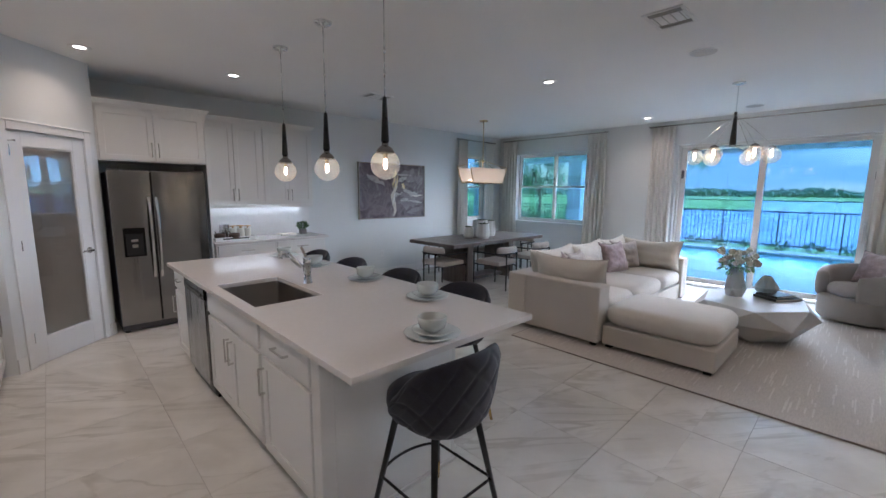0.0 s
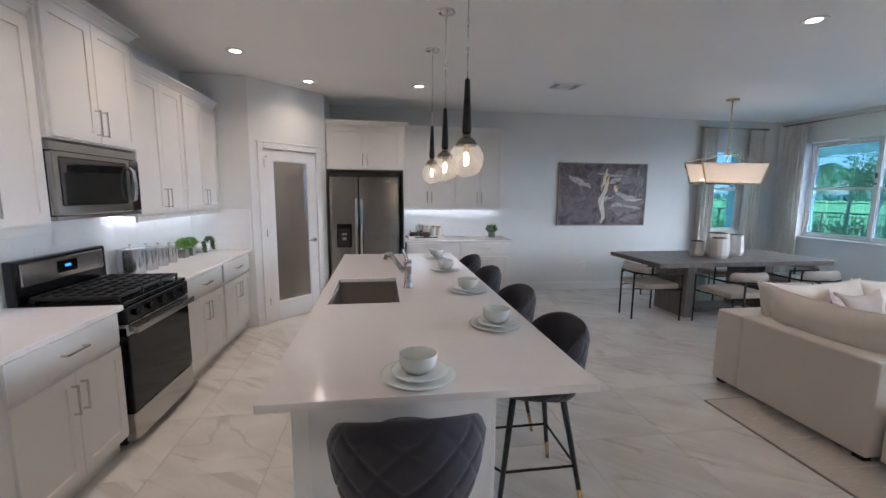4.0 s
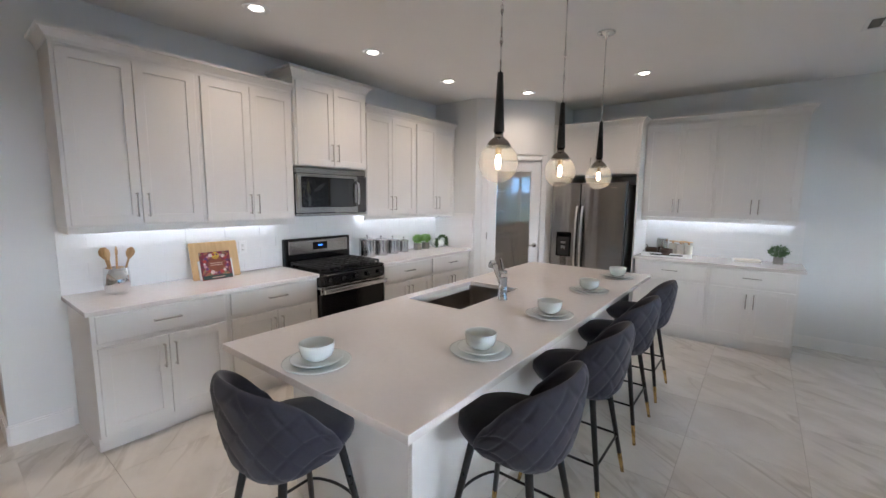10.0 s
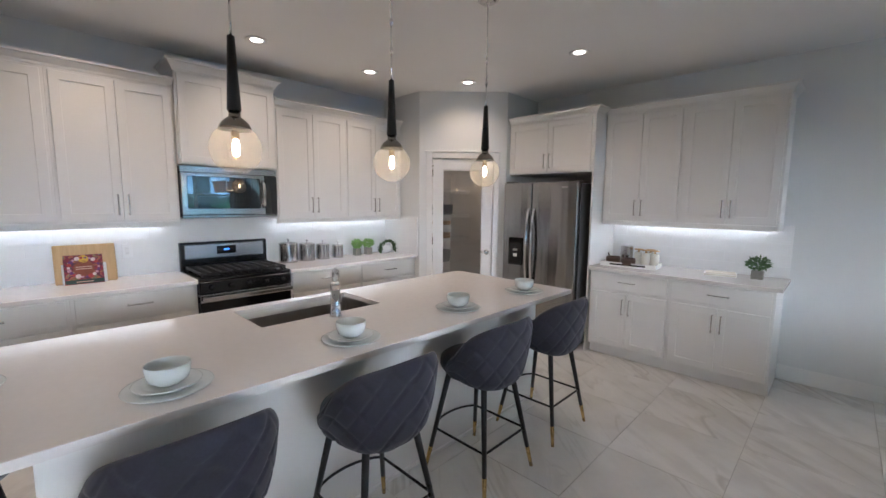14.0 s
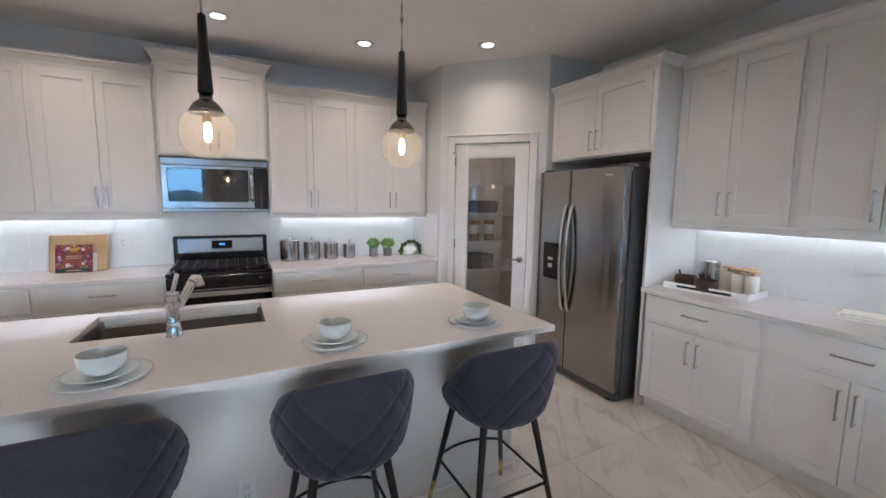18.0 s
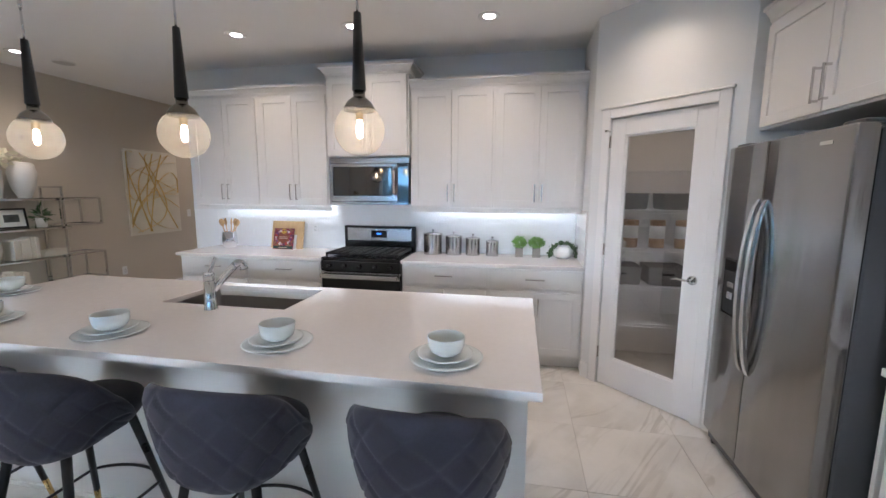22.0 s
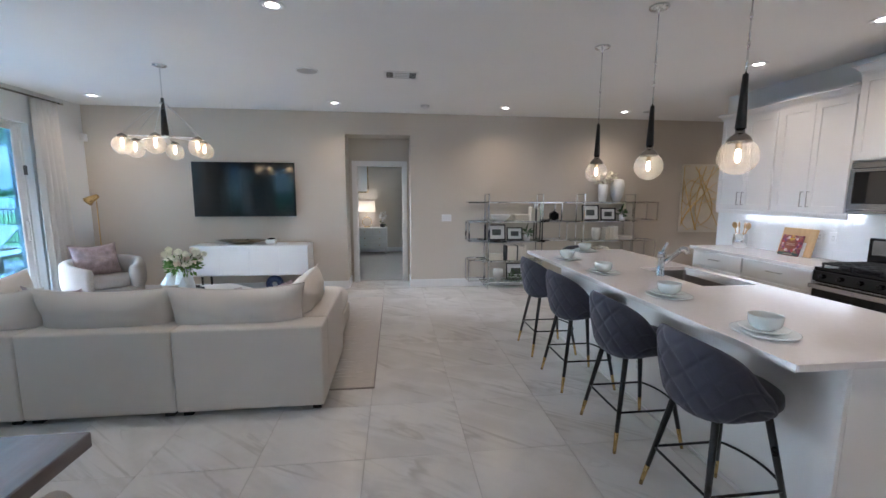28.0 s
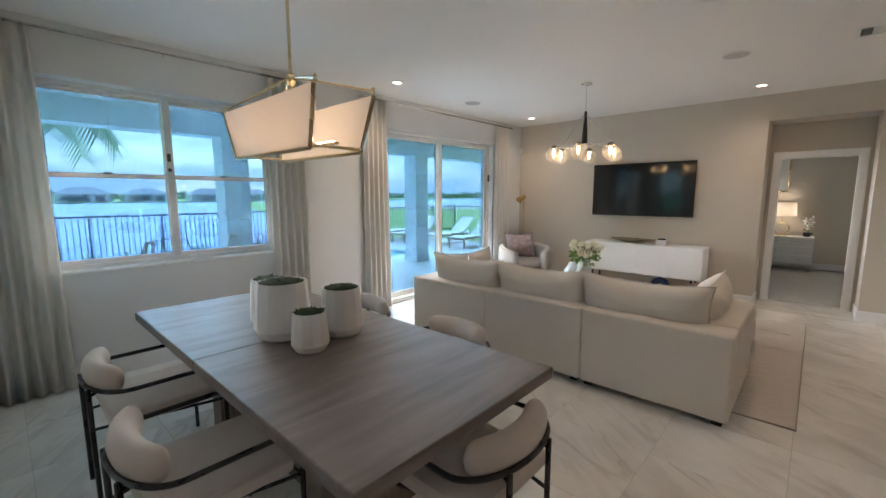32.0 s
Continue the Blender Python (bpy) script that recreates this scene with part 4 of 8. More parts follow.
for y0, y1 in ((1.557, 3.083), (3.907, 5.472)):
    bm = box(UF - 0.022, UF - 0.002, y0, y1, UB - 0.045, UB - 0.001, 0.002)
    if y0 < 2:
        box(XW + 0.02, UF - 0.022, y0, y0 + 0.018, UB - 0.045, UB - 0.001, 0.002, bm=bm)
    tagged(part("light_rail", bm, M_CAB), "white painted light rail under the wall cabinets", "moulding")
    s = thing("led_strip_light", "bright cool white light strip under the wall cabinets", "strip light", 0, 0, 0, group="under-cabinet lights")
    part("channel", box(XW + 0.05, XW + 0.075, y0 + 0.10, y1 - 0.06, UB - 0.009, UB - 0.001), M_ALU, s)
    part("diffuser", box(XW + 0.053, XW + 0.072, y0 + 0.105, y1 - 0.065, UB - 0.013, UB - 0.0092), M_STRIP, s, "glowing diffuser")


def worktop(bm, label):
    return tagged(part("worktop", bm, M_QUARTZ), label, "worktop")


worktop(box(XW + 0.002, 0.345, 1.54, RNG0 - 0.003, 0.885, CTR, 0.003, 2), "white quartz worktop over the base cabinets")
worktop(box(XW + 0.002, 0.345, RNG1 + 0.003, 5.473, 0.885, CTR, 0.003, 2), "white quartz worktop over the base cabinets")

# fridge wall: local x along the room's x, faces -y
FF = 6.27
BUFX0, BUFX1, BFY, UFY = 2.185, 3.695, 6.262, 6.515


def on_north(x, y):
    return pose(x, y, 0)


base_cabinet(on_north(BUFX0, BFY), 0.755, "white shaker base cabinet with one drawer and two doors", YN - BFY)
base_cabinet(on_north(BUFX0 + 0.755, BFY), 0.755, "white shaker base cabinet with one drawer and two doors", YN - BFY)
upper_cabinet(on_north(2.165, UFY), 0.735, UB, UT, YN - UFY, "tall white shaker wall cabinet with two doors")
upper_cabinet(on_north(2.90, UFY), 0.745, UB, UT, YN - UFY, "tall white shaker wall cabinet with two doors")
upper_cabinet(on_north(1.118, FF), 2.142 - 1.118, 1.885, UT, YN - FF, "white shaker cabinet above the refrigerator")
tagged(part("cabinet_side_panel", box(2.143, 2.163, 6.262, YN, 0.0, UT, 0.001), M_CAB), "tall white panel beside the refrigerator", "panel")
trim_piece("crown_moulding", crown(bmesh.new(), [(1.118, FF), (2.163, FF), (2.163, UFY - 0.052)], UT - 0.012))
trim_piece("crown_moulding", crown(bmesh.new(), [(2.165, UFY), (3.645, UFY), (3.645, YN)], UT - 0.012))
bm = box(2.167, 3.643, UFY + 0.002, UFY + 0.022, UB - 0.045, UB - 0.001, 0.002)
box(3.625, 3.643, UFY + 0.022, YN - 0.02, UB - 0.045, UB - 0.001, 0.002, bm=bm)
tagged(part("light_rail", bm, M_CAB), "white painted light rail under the wall cabinets", "moulding")
s = thing("led_strip_light", "bright cool white light strip under the wall cabinets", "strip light", 0, 0, 0, group="under-cabinet lights")
part("channel", box(2.2, 3.6, YN - 0.075, YN - 0.05, UB - 0.009, UB - 0.001), M_ALU, s)
part("diffuser", box(2.205, 3.595, YN - 0.072, YN - 0.053, UB - 0.013, UB - 0.0092), M_STRIP, s, "glowing diffuser")
worktop(box(2.165, 3.735, 6.222, YN - 0.002, 0.885, CTR, 0.003, 2), "white quartz worktop over the buffet cabinets")

# ---- refrigerator ----
fr = thing("refrigerator", "stainless steel side-by-side refrigerator with a black water dispenser", "refrigerator", 1.165, 6.105)
part("body", box(0.004, 0.906, 0.085, 0.70, 0.025, 1.77, 0.006), M_DARKGREY, fr)
FS = 0.375
for x0, x1 in ((0.0, FS - 0.004), (FS + 0.004, 0.91)):
    d = smooth_by_angle(part("door", box(x0, x1, 0.0, 0.078, 0.085, 1.785, 0.014, 3), M_STEEL, fr, "brushed stainless door"))
    part("gasket", box(x0 + 0.012, x1 - 0.012, 0.078, 0.086, 0.09, 1.76), M_GASKET, fr)
for s in (-1, 1):
    xx = FS + s * 0.034
    bm = bmesh.new()
    rows = []
    for k in range(25):
        u = k / 24
        z, bow = 0.60 + 0.90 * u, 0.056 * math.sin(math.pi * u) ** 0.6
        rows.append([bm.verts.new((xx + a, -b, z)) for a, b in ((-0.014, max(0.0, bow - 0.012) - 0.001), (-0.014, bow + 0.001), (-0.010, bow + 0.005), (0.010, bow + 0.005), (0.014, bow + 0.001), (0.014, max(0.0, bow - 0.012) - 0.001))])
    for a, b in zip(rows, rows[1:]):
        for k in range(6):
            bm.faces.new((a[k], a[(k + 1) % 6], b[(k + 1) % 6], b[k]))
    bm.faces.new(rows[0])
    bm.faces.new(rows[-1])
    smooth_by_angle(part("handle", bm, M_NICKEL, fr, "long bowed stainless handle"))
disp = part("water_dispenser", box(0.085, 0.28, -0.006, 0.002, 0.85, 1.165, 0.006), M_BLKGLASS, fr, "black glass water dispenser")
part("recess", box(0.105, 0.26, -0.0085, -0.006, 0.865, 1.10, 0.002), M_GASKET, disp)
part("paddle", box(0.155, 0.21, -0.016, -0.0085, 0.945, 0.985, 0.004), M_NICKEL, disp, "pale lever")
part("button", box(0.15, 0.215, -0.016, -0.0085, 1.01, 1.04, 0.004), M_NICKEL, disp)
part("grille", box(0.01, 0.90, 0.03, 0.085, 0.02, 0.078, 0.004), M_DARKGREY, fr, "dark kick grille")
for xx in (0.05, 0.83):
    part("foot", lathe([(0, 0), (0.025, 0), (0.025, 0.03), (0, 0.03)], 12, xx, 0.06, 0.0), M_GASKET, fr)
    part("hinge_cover", box(xx - 0.04, xx + 0.07, 0.03, 0.14, 1.785, 1.80, 0.004), M_DARKGREY, fr)
part("badge", box(0.73, 0.80, -0.0015, 0.0005, 1.72, 1.735), M_NICKEL, fr)

# ---- gas range ----
rg = thing("gas_range", "stainless and black gas range with cast iron grates", "range", BF, RNG0, 0, 90)
RW = RNG1 - RNG0
part("body", box(0.003, RW - 0.003, 0.02, 0.56, 0.03, 0.895, 0.003), M_BLACK, rg)
part("cooktop", box(0.0, RW, -0.035, 0.50, 0.895, 0.922, 0.006, 2), M_BLACK, rg, "black enamel cooktop")
od = part("oven_door", box(0.004, RW - 0.004, -0.045, 0.02, 0.235, 0.775, 0.006), M_BLKGLASS, rg, "black glass oven door")
part("door_trim", box(0.004, RW - 0.004, -0.048, 0.02, 0.72, 0.79, 0.004), M_STEELH, od, "stainless door rail")
hd = part("handle", box(0.012, RW - 0.012, -0.098, -0.078, 0.735, 0.775, 0.007, 2), M_STEELH, od, "flat stainless oven handle")
for xx in (0.03, RW - 0.055):
    part("bracket", box(xx, xx + 0.025, -0.079, -0.0455, 0.74, 0.77, 0.003), M_STEELH, hd)
part("bottom_drawer", box(0.004, RW - 0.004, -0.042, 0.02, 0.05, 0.228, 0.005), M_STEELH, rg, "stainless storage drawer")
part("control_panel", box(0.002, RW - 0.002, -0.05, 0.02, 0.795, 0.894, 0.006), M_BLACK, rg)
for k in range(5):
    kb = part("knob", lathe([(0, 0), (0.021, 0), (0.018, 0.024), (0, 0.026)], 18), M_BLACK, rg, "black burner knob", True, pose(0.09 + k * (RW - 0.18) / 4, -0.05, 0.845, 90, 0, 0))
    part("pointer", box(-0.002, 0.002, -0.014, 0.014, 0.025, 0.029), M_BLACK, kb)
part("back_guard", box(0.0, RW, 0.50, 0.56, 0.895, 1.175, 0.012, 2), M_BLACK, rg)
bp = part("display_panel", box(0.035, RW - 0.035, 0.492, 0.502, 1.02, 1.155, 0.006), M_STEELH, rg, "stainless display panel")
part("clock_face", box(RW / 2 - 0.085, RW / 2 + 0.085, 0.489, 0.493, 1.055, 1.13, 0.003), M_BLKGLASS, bp)
part("clock_digits", box(RW / 2 - 0.024, RW / 2 + 0.024, 0.4875, 0.489, 1.088, 1.104), M_BLUEDISPLAY, bp, "blue clock digits")
for x0, x1 in ((0.03, 0.265), (0.275, RW - 0.275), (RW - 0.265, RW - 0.03)):
    bm = bmesh.new()
    for yy in (0.0, 0.075, 0.155, 0.232, 0.31, 0.385, 0.455):
        box(x0, x1, yy, yy + 0.012, 0.945, 0.962, 0.003, bm=bm)
    for xx in (x0, x0 + (x1 - x0) * 0.33 - 0.006, x0 + (x1 - x0) * 0.67 - 0.006, x1 - 0.012):
        box(xx, xx + 0.012, 0.0, 0.467, 0.940, 0.9615, 0.003, bm=bm)
    for xx in (x0 + 0.004, x1 - 0.016):
        for yy in (0.002, 0.45):
            box(xx, xx + 0.012, yy, yy + 0.012, 0.918, 0.945, bm=bm)
    part("grate", bm, M_IRON, rg, "cast iron grate")
for xx in (0.147, RW / 2, RW - 0.147):
    for yy in ((0.11, 0.36) if xx != RW / 2 else (0.235,)):
        part("burner", lathe([(0, 0), (0.05, 0), (0.05, 0.01), (0.036, 0.012), (0.036, 0.02), (0, 0.022)], 20, xx, yy, 0.921), M_IRON, rg, "black burner cap", True)

# ---- microwave ----
mw = thing("microwave", "stainless over-the-range microwave with a black glass door", "microwave", 0.060, 3.092, 1.412, 90)
MWW, MWH = 0.806, 0.436
part("body", box(0, MWW, 0.02, 0.335, 0, MWH, 0.004), M_BLACK, mw)
part("top_grille", box(0, MWW, -0.004, 0.03, MWH - 0.055, MWH, 0.004), M_STEELH, mw, "stainless vent strip")
dr = part("door", box(0, MWW * 0.86, -0.018, 0.02, 0.02, MWH - 0.058, 0.006), M_STEELH, mw, "stainless door frame")
part("door_glass", box(0.045, MWW * 0.80, -0.021, -0.016, 0.075, MWH - 0.085, 0.006), M_OVENGLASS, dr, "black glass window")
part("control_panel", box(MWW * 0.862, MWW, -0.016, 0.02, 0.02, MWH - 0.058, 0.006), M_OVENGLASS, mw, "black glass control panel")
part("handle", tube([(MWW * 0.83, -0.018, 0.09), (MWW * 0.83, -0.05, 0.11), (MWW * 0.83, -0.06, 0.2), (MWW * 0.83, -0.05, 0.30), (MWW * 0.83, -0.018, 0.325)], 0.015, 12), M_CHROME, dr, "curved chrome handle", True)
part("bottom_trim", box(0, MWW, -0.012, 0.3, -0.006, 0.018, 0.003), M_STEELH, mw)
part("lamp_cover", box(0.2, 0.6, 0.06, 0.2, -0.009, -0.005), M_DARKGREY, mw)

# ---- island ----
IX0, IX1, IY0, IY1 = 1.440, 2.600, 1.815, 5.02
BX0, BX1, BY0, BY1 = 1.475, 2.320, 2.140, 4.985
SX0, SX1, SY0, SY1 = 1.515, 1.945, 2.985, 3.735
bm = bmesh.new()
ring = [(IX0, IY0), (IX1, IY0), (IX1, IY1), (IX0, IY1)]
hole = [(SX0, SY0), (SX1, SY0), (SX1, SY1), (SX0, SY1)]
vs = {}
for z in (0.885, CTR):
    vs[z] = ([bm.verts.new((*p, z)) for p in ring], [bm.verts.new((*p, z)) for p in hole])
for k in range(4):
    k2 = (k + 1) % 4
    for z in vs:
        o, i = vs[z]
        bm.faces.new((o[k], o[k2], i[k2], i[k]))
    a, b = vs[0.885], vs[CTR]
    bm.faces.new((a[0][k], a[0][k2], b[0][k2], b[0][k]))
    bm.faces.new((a[1][k], a[1][k2], b[1][k2], b[1][k]))
bmesh.ops.recalc_face_normals(bm, faces=bm.faces)
outer = [e for e in bm.edges if len(e.link_faces) == 2 and e.calc_face_angle(0) > 1.0 and all(v.co.z > 0.9 for v in e.verts)]
bmesh.ops.bevel(bm, geom=outer, offset=0.003, segments=2, profile=0.6, affect="EDGES")
tagged(part("worktop", bm, M_QUARTZ), "large white quartz island worktop with a sink cut-out", "worktop")

isl = thing("kitchen_island", "white panelled kitchen island base with cabinets on one side", "kitchen island")
part("back_panel", box(BX1 - 0.02, BX1, BY0, BY1, 0, 0.8845, 0.002), M_CAB, isl)
part("end_panel", box(BX0 + 0.07, BX1 - 0.0202, BY0, BY0 + 0.02, 0, 0.8845, 0.002), M_CAB, isl)
part("end_panel", box(BX0 + 0.07, BX1 - 0.0202, BY1 - 0.02, BY1, 0, 0.8845, 0.002), M_CAB, isl)
part("corner_post", box(BX0, BX0 + 0.0695, BY0, BY0 + 0.075, 0, 0.8845, 0.002), M_CAB, isl)
bm = box(BX1, BX1 + 0.012, BY0 - 0.012, BY1 + 0.012, 0.0, 0.022, 0.002)
box(BX0 + 0.08, BX1, BY1, BY1 + 0.012, 0.0, 0.022, 0.002, bm=bm)
box(BX0 + 0.08, BX1, BY0 - 0.012, BY0, 0.0, 0.022, 0.002, bm=bm)
part("base_moulding", bm, M_CAB, isl)


def on_island(y, x=BX0 + 0.019):
    return pose(x, y, 0, 0, 0, -90)


# local x runs along -y here, so each unit is placed by its far end
base_cabinet(on_island(2.84), 0.622, "white island cabinet with one drawer and one door", 0.56, doors=1, group="island cabinets")
c = tagged(new("base_cabinet"), "white island sink cabinet with two doors and a false front", "cabinet", "island cabinets")
c.matrix_basis = on_island(3.88)
part("body", box(0.0005, 1.0385, 0.0, 0.018, 0.10, 0.884), M_CAB, c)
part("cabinet_floor", box(0.0005, 1.0385, 0.018, 0.56, 0.10, 0.12), M_CAB, c)
part("toe_kick", box(0.0005, 1.0385, 0.055, 0.56, 0.0, 0.0995), M_CAB, c)
part("false_front", box(0.022, 1.017, -0.019, 0, 0.705, 0.872, 0.003), M_CAB, c)
for a, b, hx in ((0.022, 0.518, 0.486), (0.522, 1.017, 0.554)):
    d = shaker(c, a, b, 0.125, 0.675, 0)
    pull(d, pose(hx, -0.019, 0.545, 0, 90, 0), 0.16)
dw = thing("dishwasher", "stainless dishwasher with a black control strip", "dishwasher", BX0 + 0.019, 4.50, 0, -90)
part("body", box(0.005, 0.61, 0.0, 0.56, 0.03, 0.875), M_DARKGREY, dw)
part("door", box(0.004, 0.611, -0.030, -0.001, 0.11, 0.775, 0.006), M_STEEL, dw, "brushed stainless door")
part("control_strip", box(0.004, 0.611, -0.032, -0.001, 0.778, 0.875, 0.008), M_BLACK, dw)
part("handle_pocket", box(0.08, 0.535, -0.040, -0.03, 0.79, 0.815, 0.006), M_DARKGREY, dw)
part("kick_plate", box(0.01, 0.605, 0.02, 0.05, 0.0, 0.105), M_BLACK, dw)
base_cabinet(on_island(4.953), 0.44, "narrow white island cabinet with one drawer and one door", 0.56, doors=1, group="island cabinets")

sk = thing("kitchen_sink", "undermount stainless steel sink basin", "sink", (SX0 + SX1) / 2, (SY0 + SY1) / 2, 0.67)
w, d = (SX1 - SX0) / 2 + 0.004, (SY1 - SY0) / 2 + 0.004
bm = bmesh.new()
lv = [(-1, -1), (1, -1), (1, 1), (-1, 1)]
r0 = [bm.verts.new((a * (w + 0.02), b * (d + 0.02), 0.2135)) for a, b in lv]
r1 = [bm.verts.new((a * w, b * d, 0.2135)) for a, b in lv]
r2 = [bm.verts.new((a * (w - 0.006), b * (d - 0.006), 0.002)) for a, b in lv]
r3 = [bm.verts.new((a * 0.03, b * 0.03, -0.004)) for a, b in lv]
for a, b in ((r0, r1), (r1, r2), (r2, r3)):
    for k in range(4):
        bm.faces.new((a[k], a[(k + 1) % 4], b[(k + 1) % 4], b[k]))
bm.faces.new(r3)
ed = [e for e in bm.edges if abs(e.verts[0].co.z - e.verts[1].co.z) > 0.1 or all(abs(v.co.z - 0.002) < 1e-4 for v in e.verts)]
bmesh.ops.bevel(bm, geom=ed, offset=0.025, segments=3, profile=0.5, affect="EDGES")
basin = part("basin", bm, mat("sink_stainless", (0.40, 0.38, 0.365), 0.30, 1.0, vary=0.02, scale=7, spread=0.02), sk)
smooth_by_angle(basin, 50)
part("drain", lathe([(0, 0), (0.045, 0), (0.042, 0.004), (0.02, 0.002), (0, 0.002)], 24, 0, 0, 0.0), M_CHROME, sk, "chrome drain", True)

fc = thing("kitchen_faucet", "polished chrome pull-out kitchen faucet", "faucet", 2.02, 3.365, CTR, -32)
part("column", lathe([(0, 0), (0.034, 0), (0.034, 0.006), (0.031, 0.012), (0.027, 0.06), (0.0265, 0.155), (0, 0.155)], 28), M_CHROME, fc, smooth=True)
part("cap", lathe([(0, 0.1565), (0.0275, 0.1565), (0.0275, 0.19), (0.024, 0.198), (0, 0.198)], 28), M_CHROME, fc, smooth=True)
part("spout", tube([(-0.018, 0, 0.10), (-0.055, 0, 0.14), (-0.10, 0, 0.187), (-0.13, 0, 0.218)], 0.0165, 14, r_end=0.0195), M_CHROME, fc, "angled pull-out spout", True)
part("nozzle", tube([(-0.127, 0, 0.215), (-0.145, 0, 0.229), (-0.163, 0, 0.226), (-0.173, 0, 0.208), (-0.176, 0, 0.190)], 0.0205, 14, r_end=0.022), M_CHROME, fc, smooth=True)
part("lever", box(-0.010, 0.010, -0.0045, 0.0045, 0.0, 0.085, 0.003, 2), M_CHROME, fc, "flat lever handle", at=pose(-0.004, 0.0, 0.194, 0, -24, 0))

outlet(pose(2.17, BY0, 0.79))
outlet(pose(BX1, 3.62, 0.30, 0, 0, 90))

# ---- bar stools ----
def bar_stool():
    """Seat faces local +y; the round back stands at -y."""
    st = thing("bar_stool", "charcoal velvet bar stool with quilted back and gold-tipped black legs", "bar stool", group="bar stools round the island")
    bm = bmesh.new()
    prof = [(0, 0.585), (0.14, 0.585), (0.195, 0.60), (0.215, 0.63), (0.212, 0.665), (0.18, 0.69), (0.10, 0.70), (0, 0.70)]
    lathe(prof, 32, bm=bm, sx=1.04, sy=1.0)
    for v in bm.verts:
        if v.co.y > 0:
            v.co.y *= 1.16
    part("seat", bm, M_VELVET, st, smooth=True)

    def back(u, v):
        a = -math.pi / 2 + (u - 0.5) * radians(205)
        edge = abs(u - 0.5) * 2
        fall = 1 - math.cos((u - 0.5) * radians(205))
        top = 0.945 - 0.10 * fall - 0.193 * (fall / 1.22) ** 3.2
        low = 0.555 + 0.055 * edge ** 2
        z = low + (top - low) * v
        r = 0.222 + 0.03 * v * (1 - edge ** 2) - 0.035 * (1 - v) ** 3
        return Vector((r * math.copysign(abs(math.cos(a)) ** 0.82, math.cos(a)) * 1.02, r * math.copysign(abs(math.sin(a)) ** 0.82, math.sin(a)), z))
    nu, nv, th = 112, 44, 0.028
    bm = bmesh.new()
    outer, inner = [], []
    for i in range(nu + 1):
        ro, ri = [], []
        for j in range(nv + 1):
            u, v = i / nu, j / nv
            p = back(u, v)
            nrm = Vector((p.x, p.y, -0.03)).normalized()
            q1 = (u * 7.2 + v * 2.6) % 1.0
            q2 = (u * 7.2 - v * 2.6) % 1.0
            g = min(abs(q1 - 0.5), abs(q2 - 0.5)) * 2
            groove = 0.0068 * math.exp(-(g / 0.13) ** 2)
            edge = min(v, 1 - v) * 22 / 3.0
            edge2 = min(u, 1 - u) * 56 / 3.0
            sh = min(1, edge, edge2) ** 0.5 if min(edge, edge2) > 0 else 0
            ro.append(bm.verts.new(p + nrm * (th * sh - groove * sh)))
            ri.append(bm.verts.new(p - nrm * (0.022 * sh)) if 0 < i < nu and 0 < j < nv else ro[-1])
        outer.append(ro)
        inner.append(ri)
    for i in range(nu):
        for j in range(nv):
            for g, rev in ((outer, False), (inner, True)):
                f = []
                for q in (g[i][j], g[i + 1][j], g[i + 1][j + 1], g[i][j + 1]):
                    if q not in f:
                        f.append(q)
                if len(f) > 2:
                    try:
                        bm.faces.new(f[::-1] if rev else f)
                    except ValueError:
                        pass
    part("backrest", bm, M_VELVET, st, "diamond-quilted rounded backrest", True)
    for sx in (-1, 1):
        for sy in (-1, 1):
            top, bot = Vector((sx * 0.125, sy * 0.125, 0.60)), Vector((sx * 0.222, sy * 0.222, 0))
            tip = bot + (top - bot) * 0.205
            lg = part("leg", tube([tip, top], 0.0125, 10, r_end=0.017), M_LEG, st, smooth=True)
            part("brass_tip", tube([bot, tip], 0.010, 10, r_end=0.0126), M_BRASS, lg, "polished brass tip", True)
    q = 0.187
    ringp = [(-q + 2 * q * k / 12, q + 0.062 * (1 - (k / 6 - 1) ** 2) ** 0.8, 0.24) for k in range(12)]
    ringp += [(q, q - 2 * q * k / 6, 0.24) for k in range(6)] + [(q - 2 * q * k / 6, -q, 0.24) for k in range(6)] + [(-q, -q + 2 * q * k / 6, 0.24) for k in range(6)]
    part("foot_ring", tube(ringp, 0.007, 8, closed=True), M_LEG, st, smooth=True)
    return st


stool = bar_stool()
stool.matrix_basis = pose(2.595, 2.48, 0, 0, 0, 90)
for x, y, a in ((2.60, 3.20, 90), (2.59, 3.965, 90), (2.585, 4.67, 90), (1.92, 1.87, 0)):
    copy_thing(stool, pose(x, y, 0, 0, 0, a))

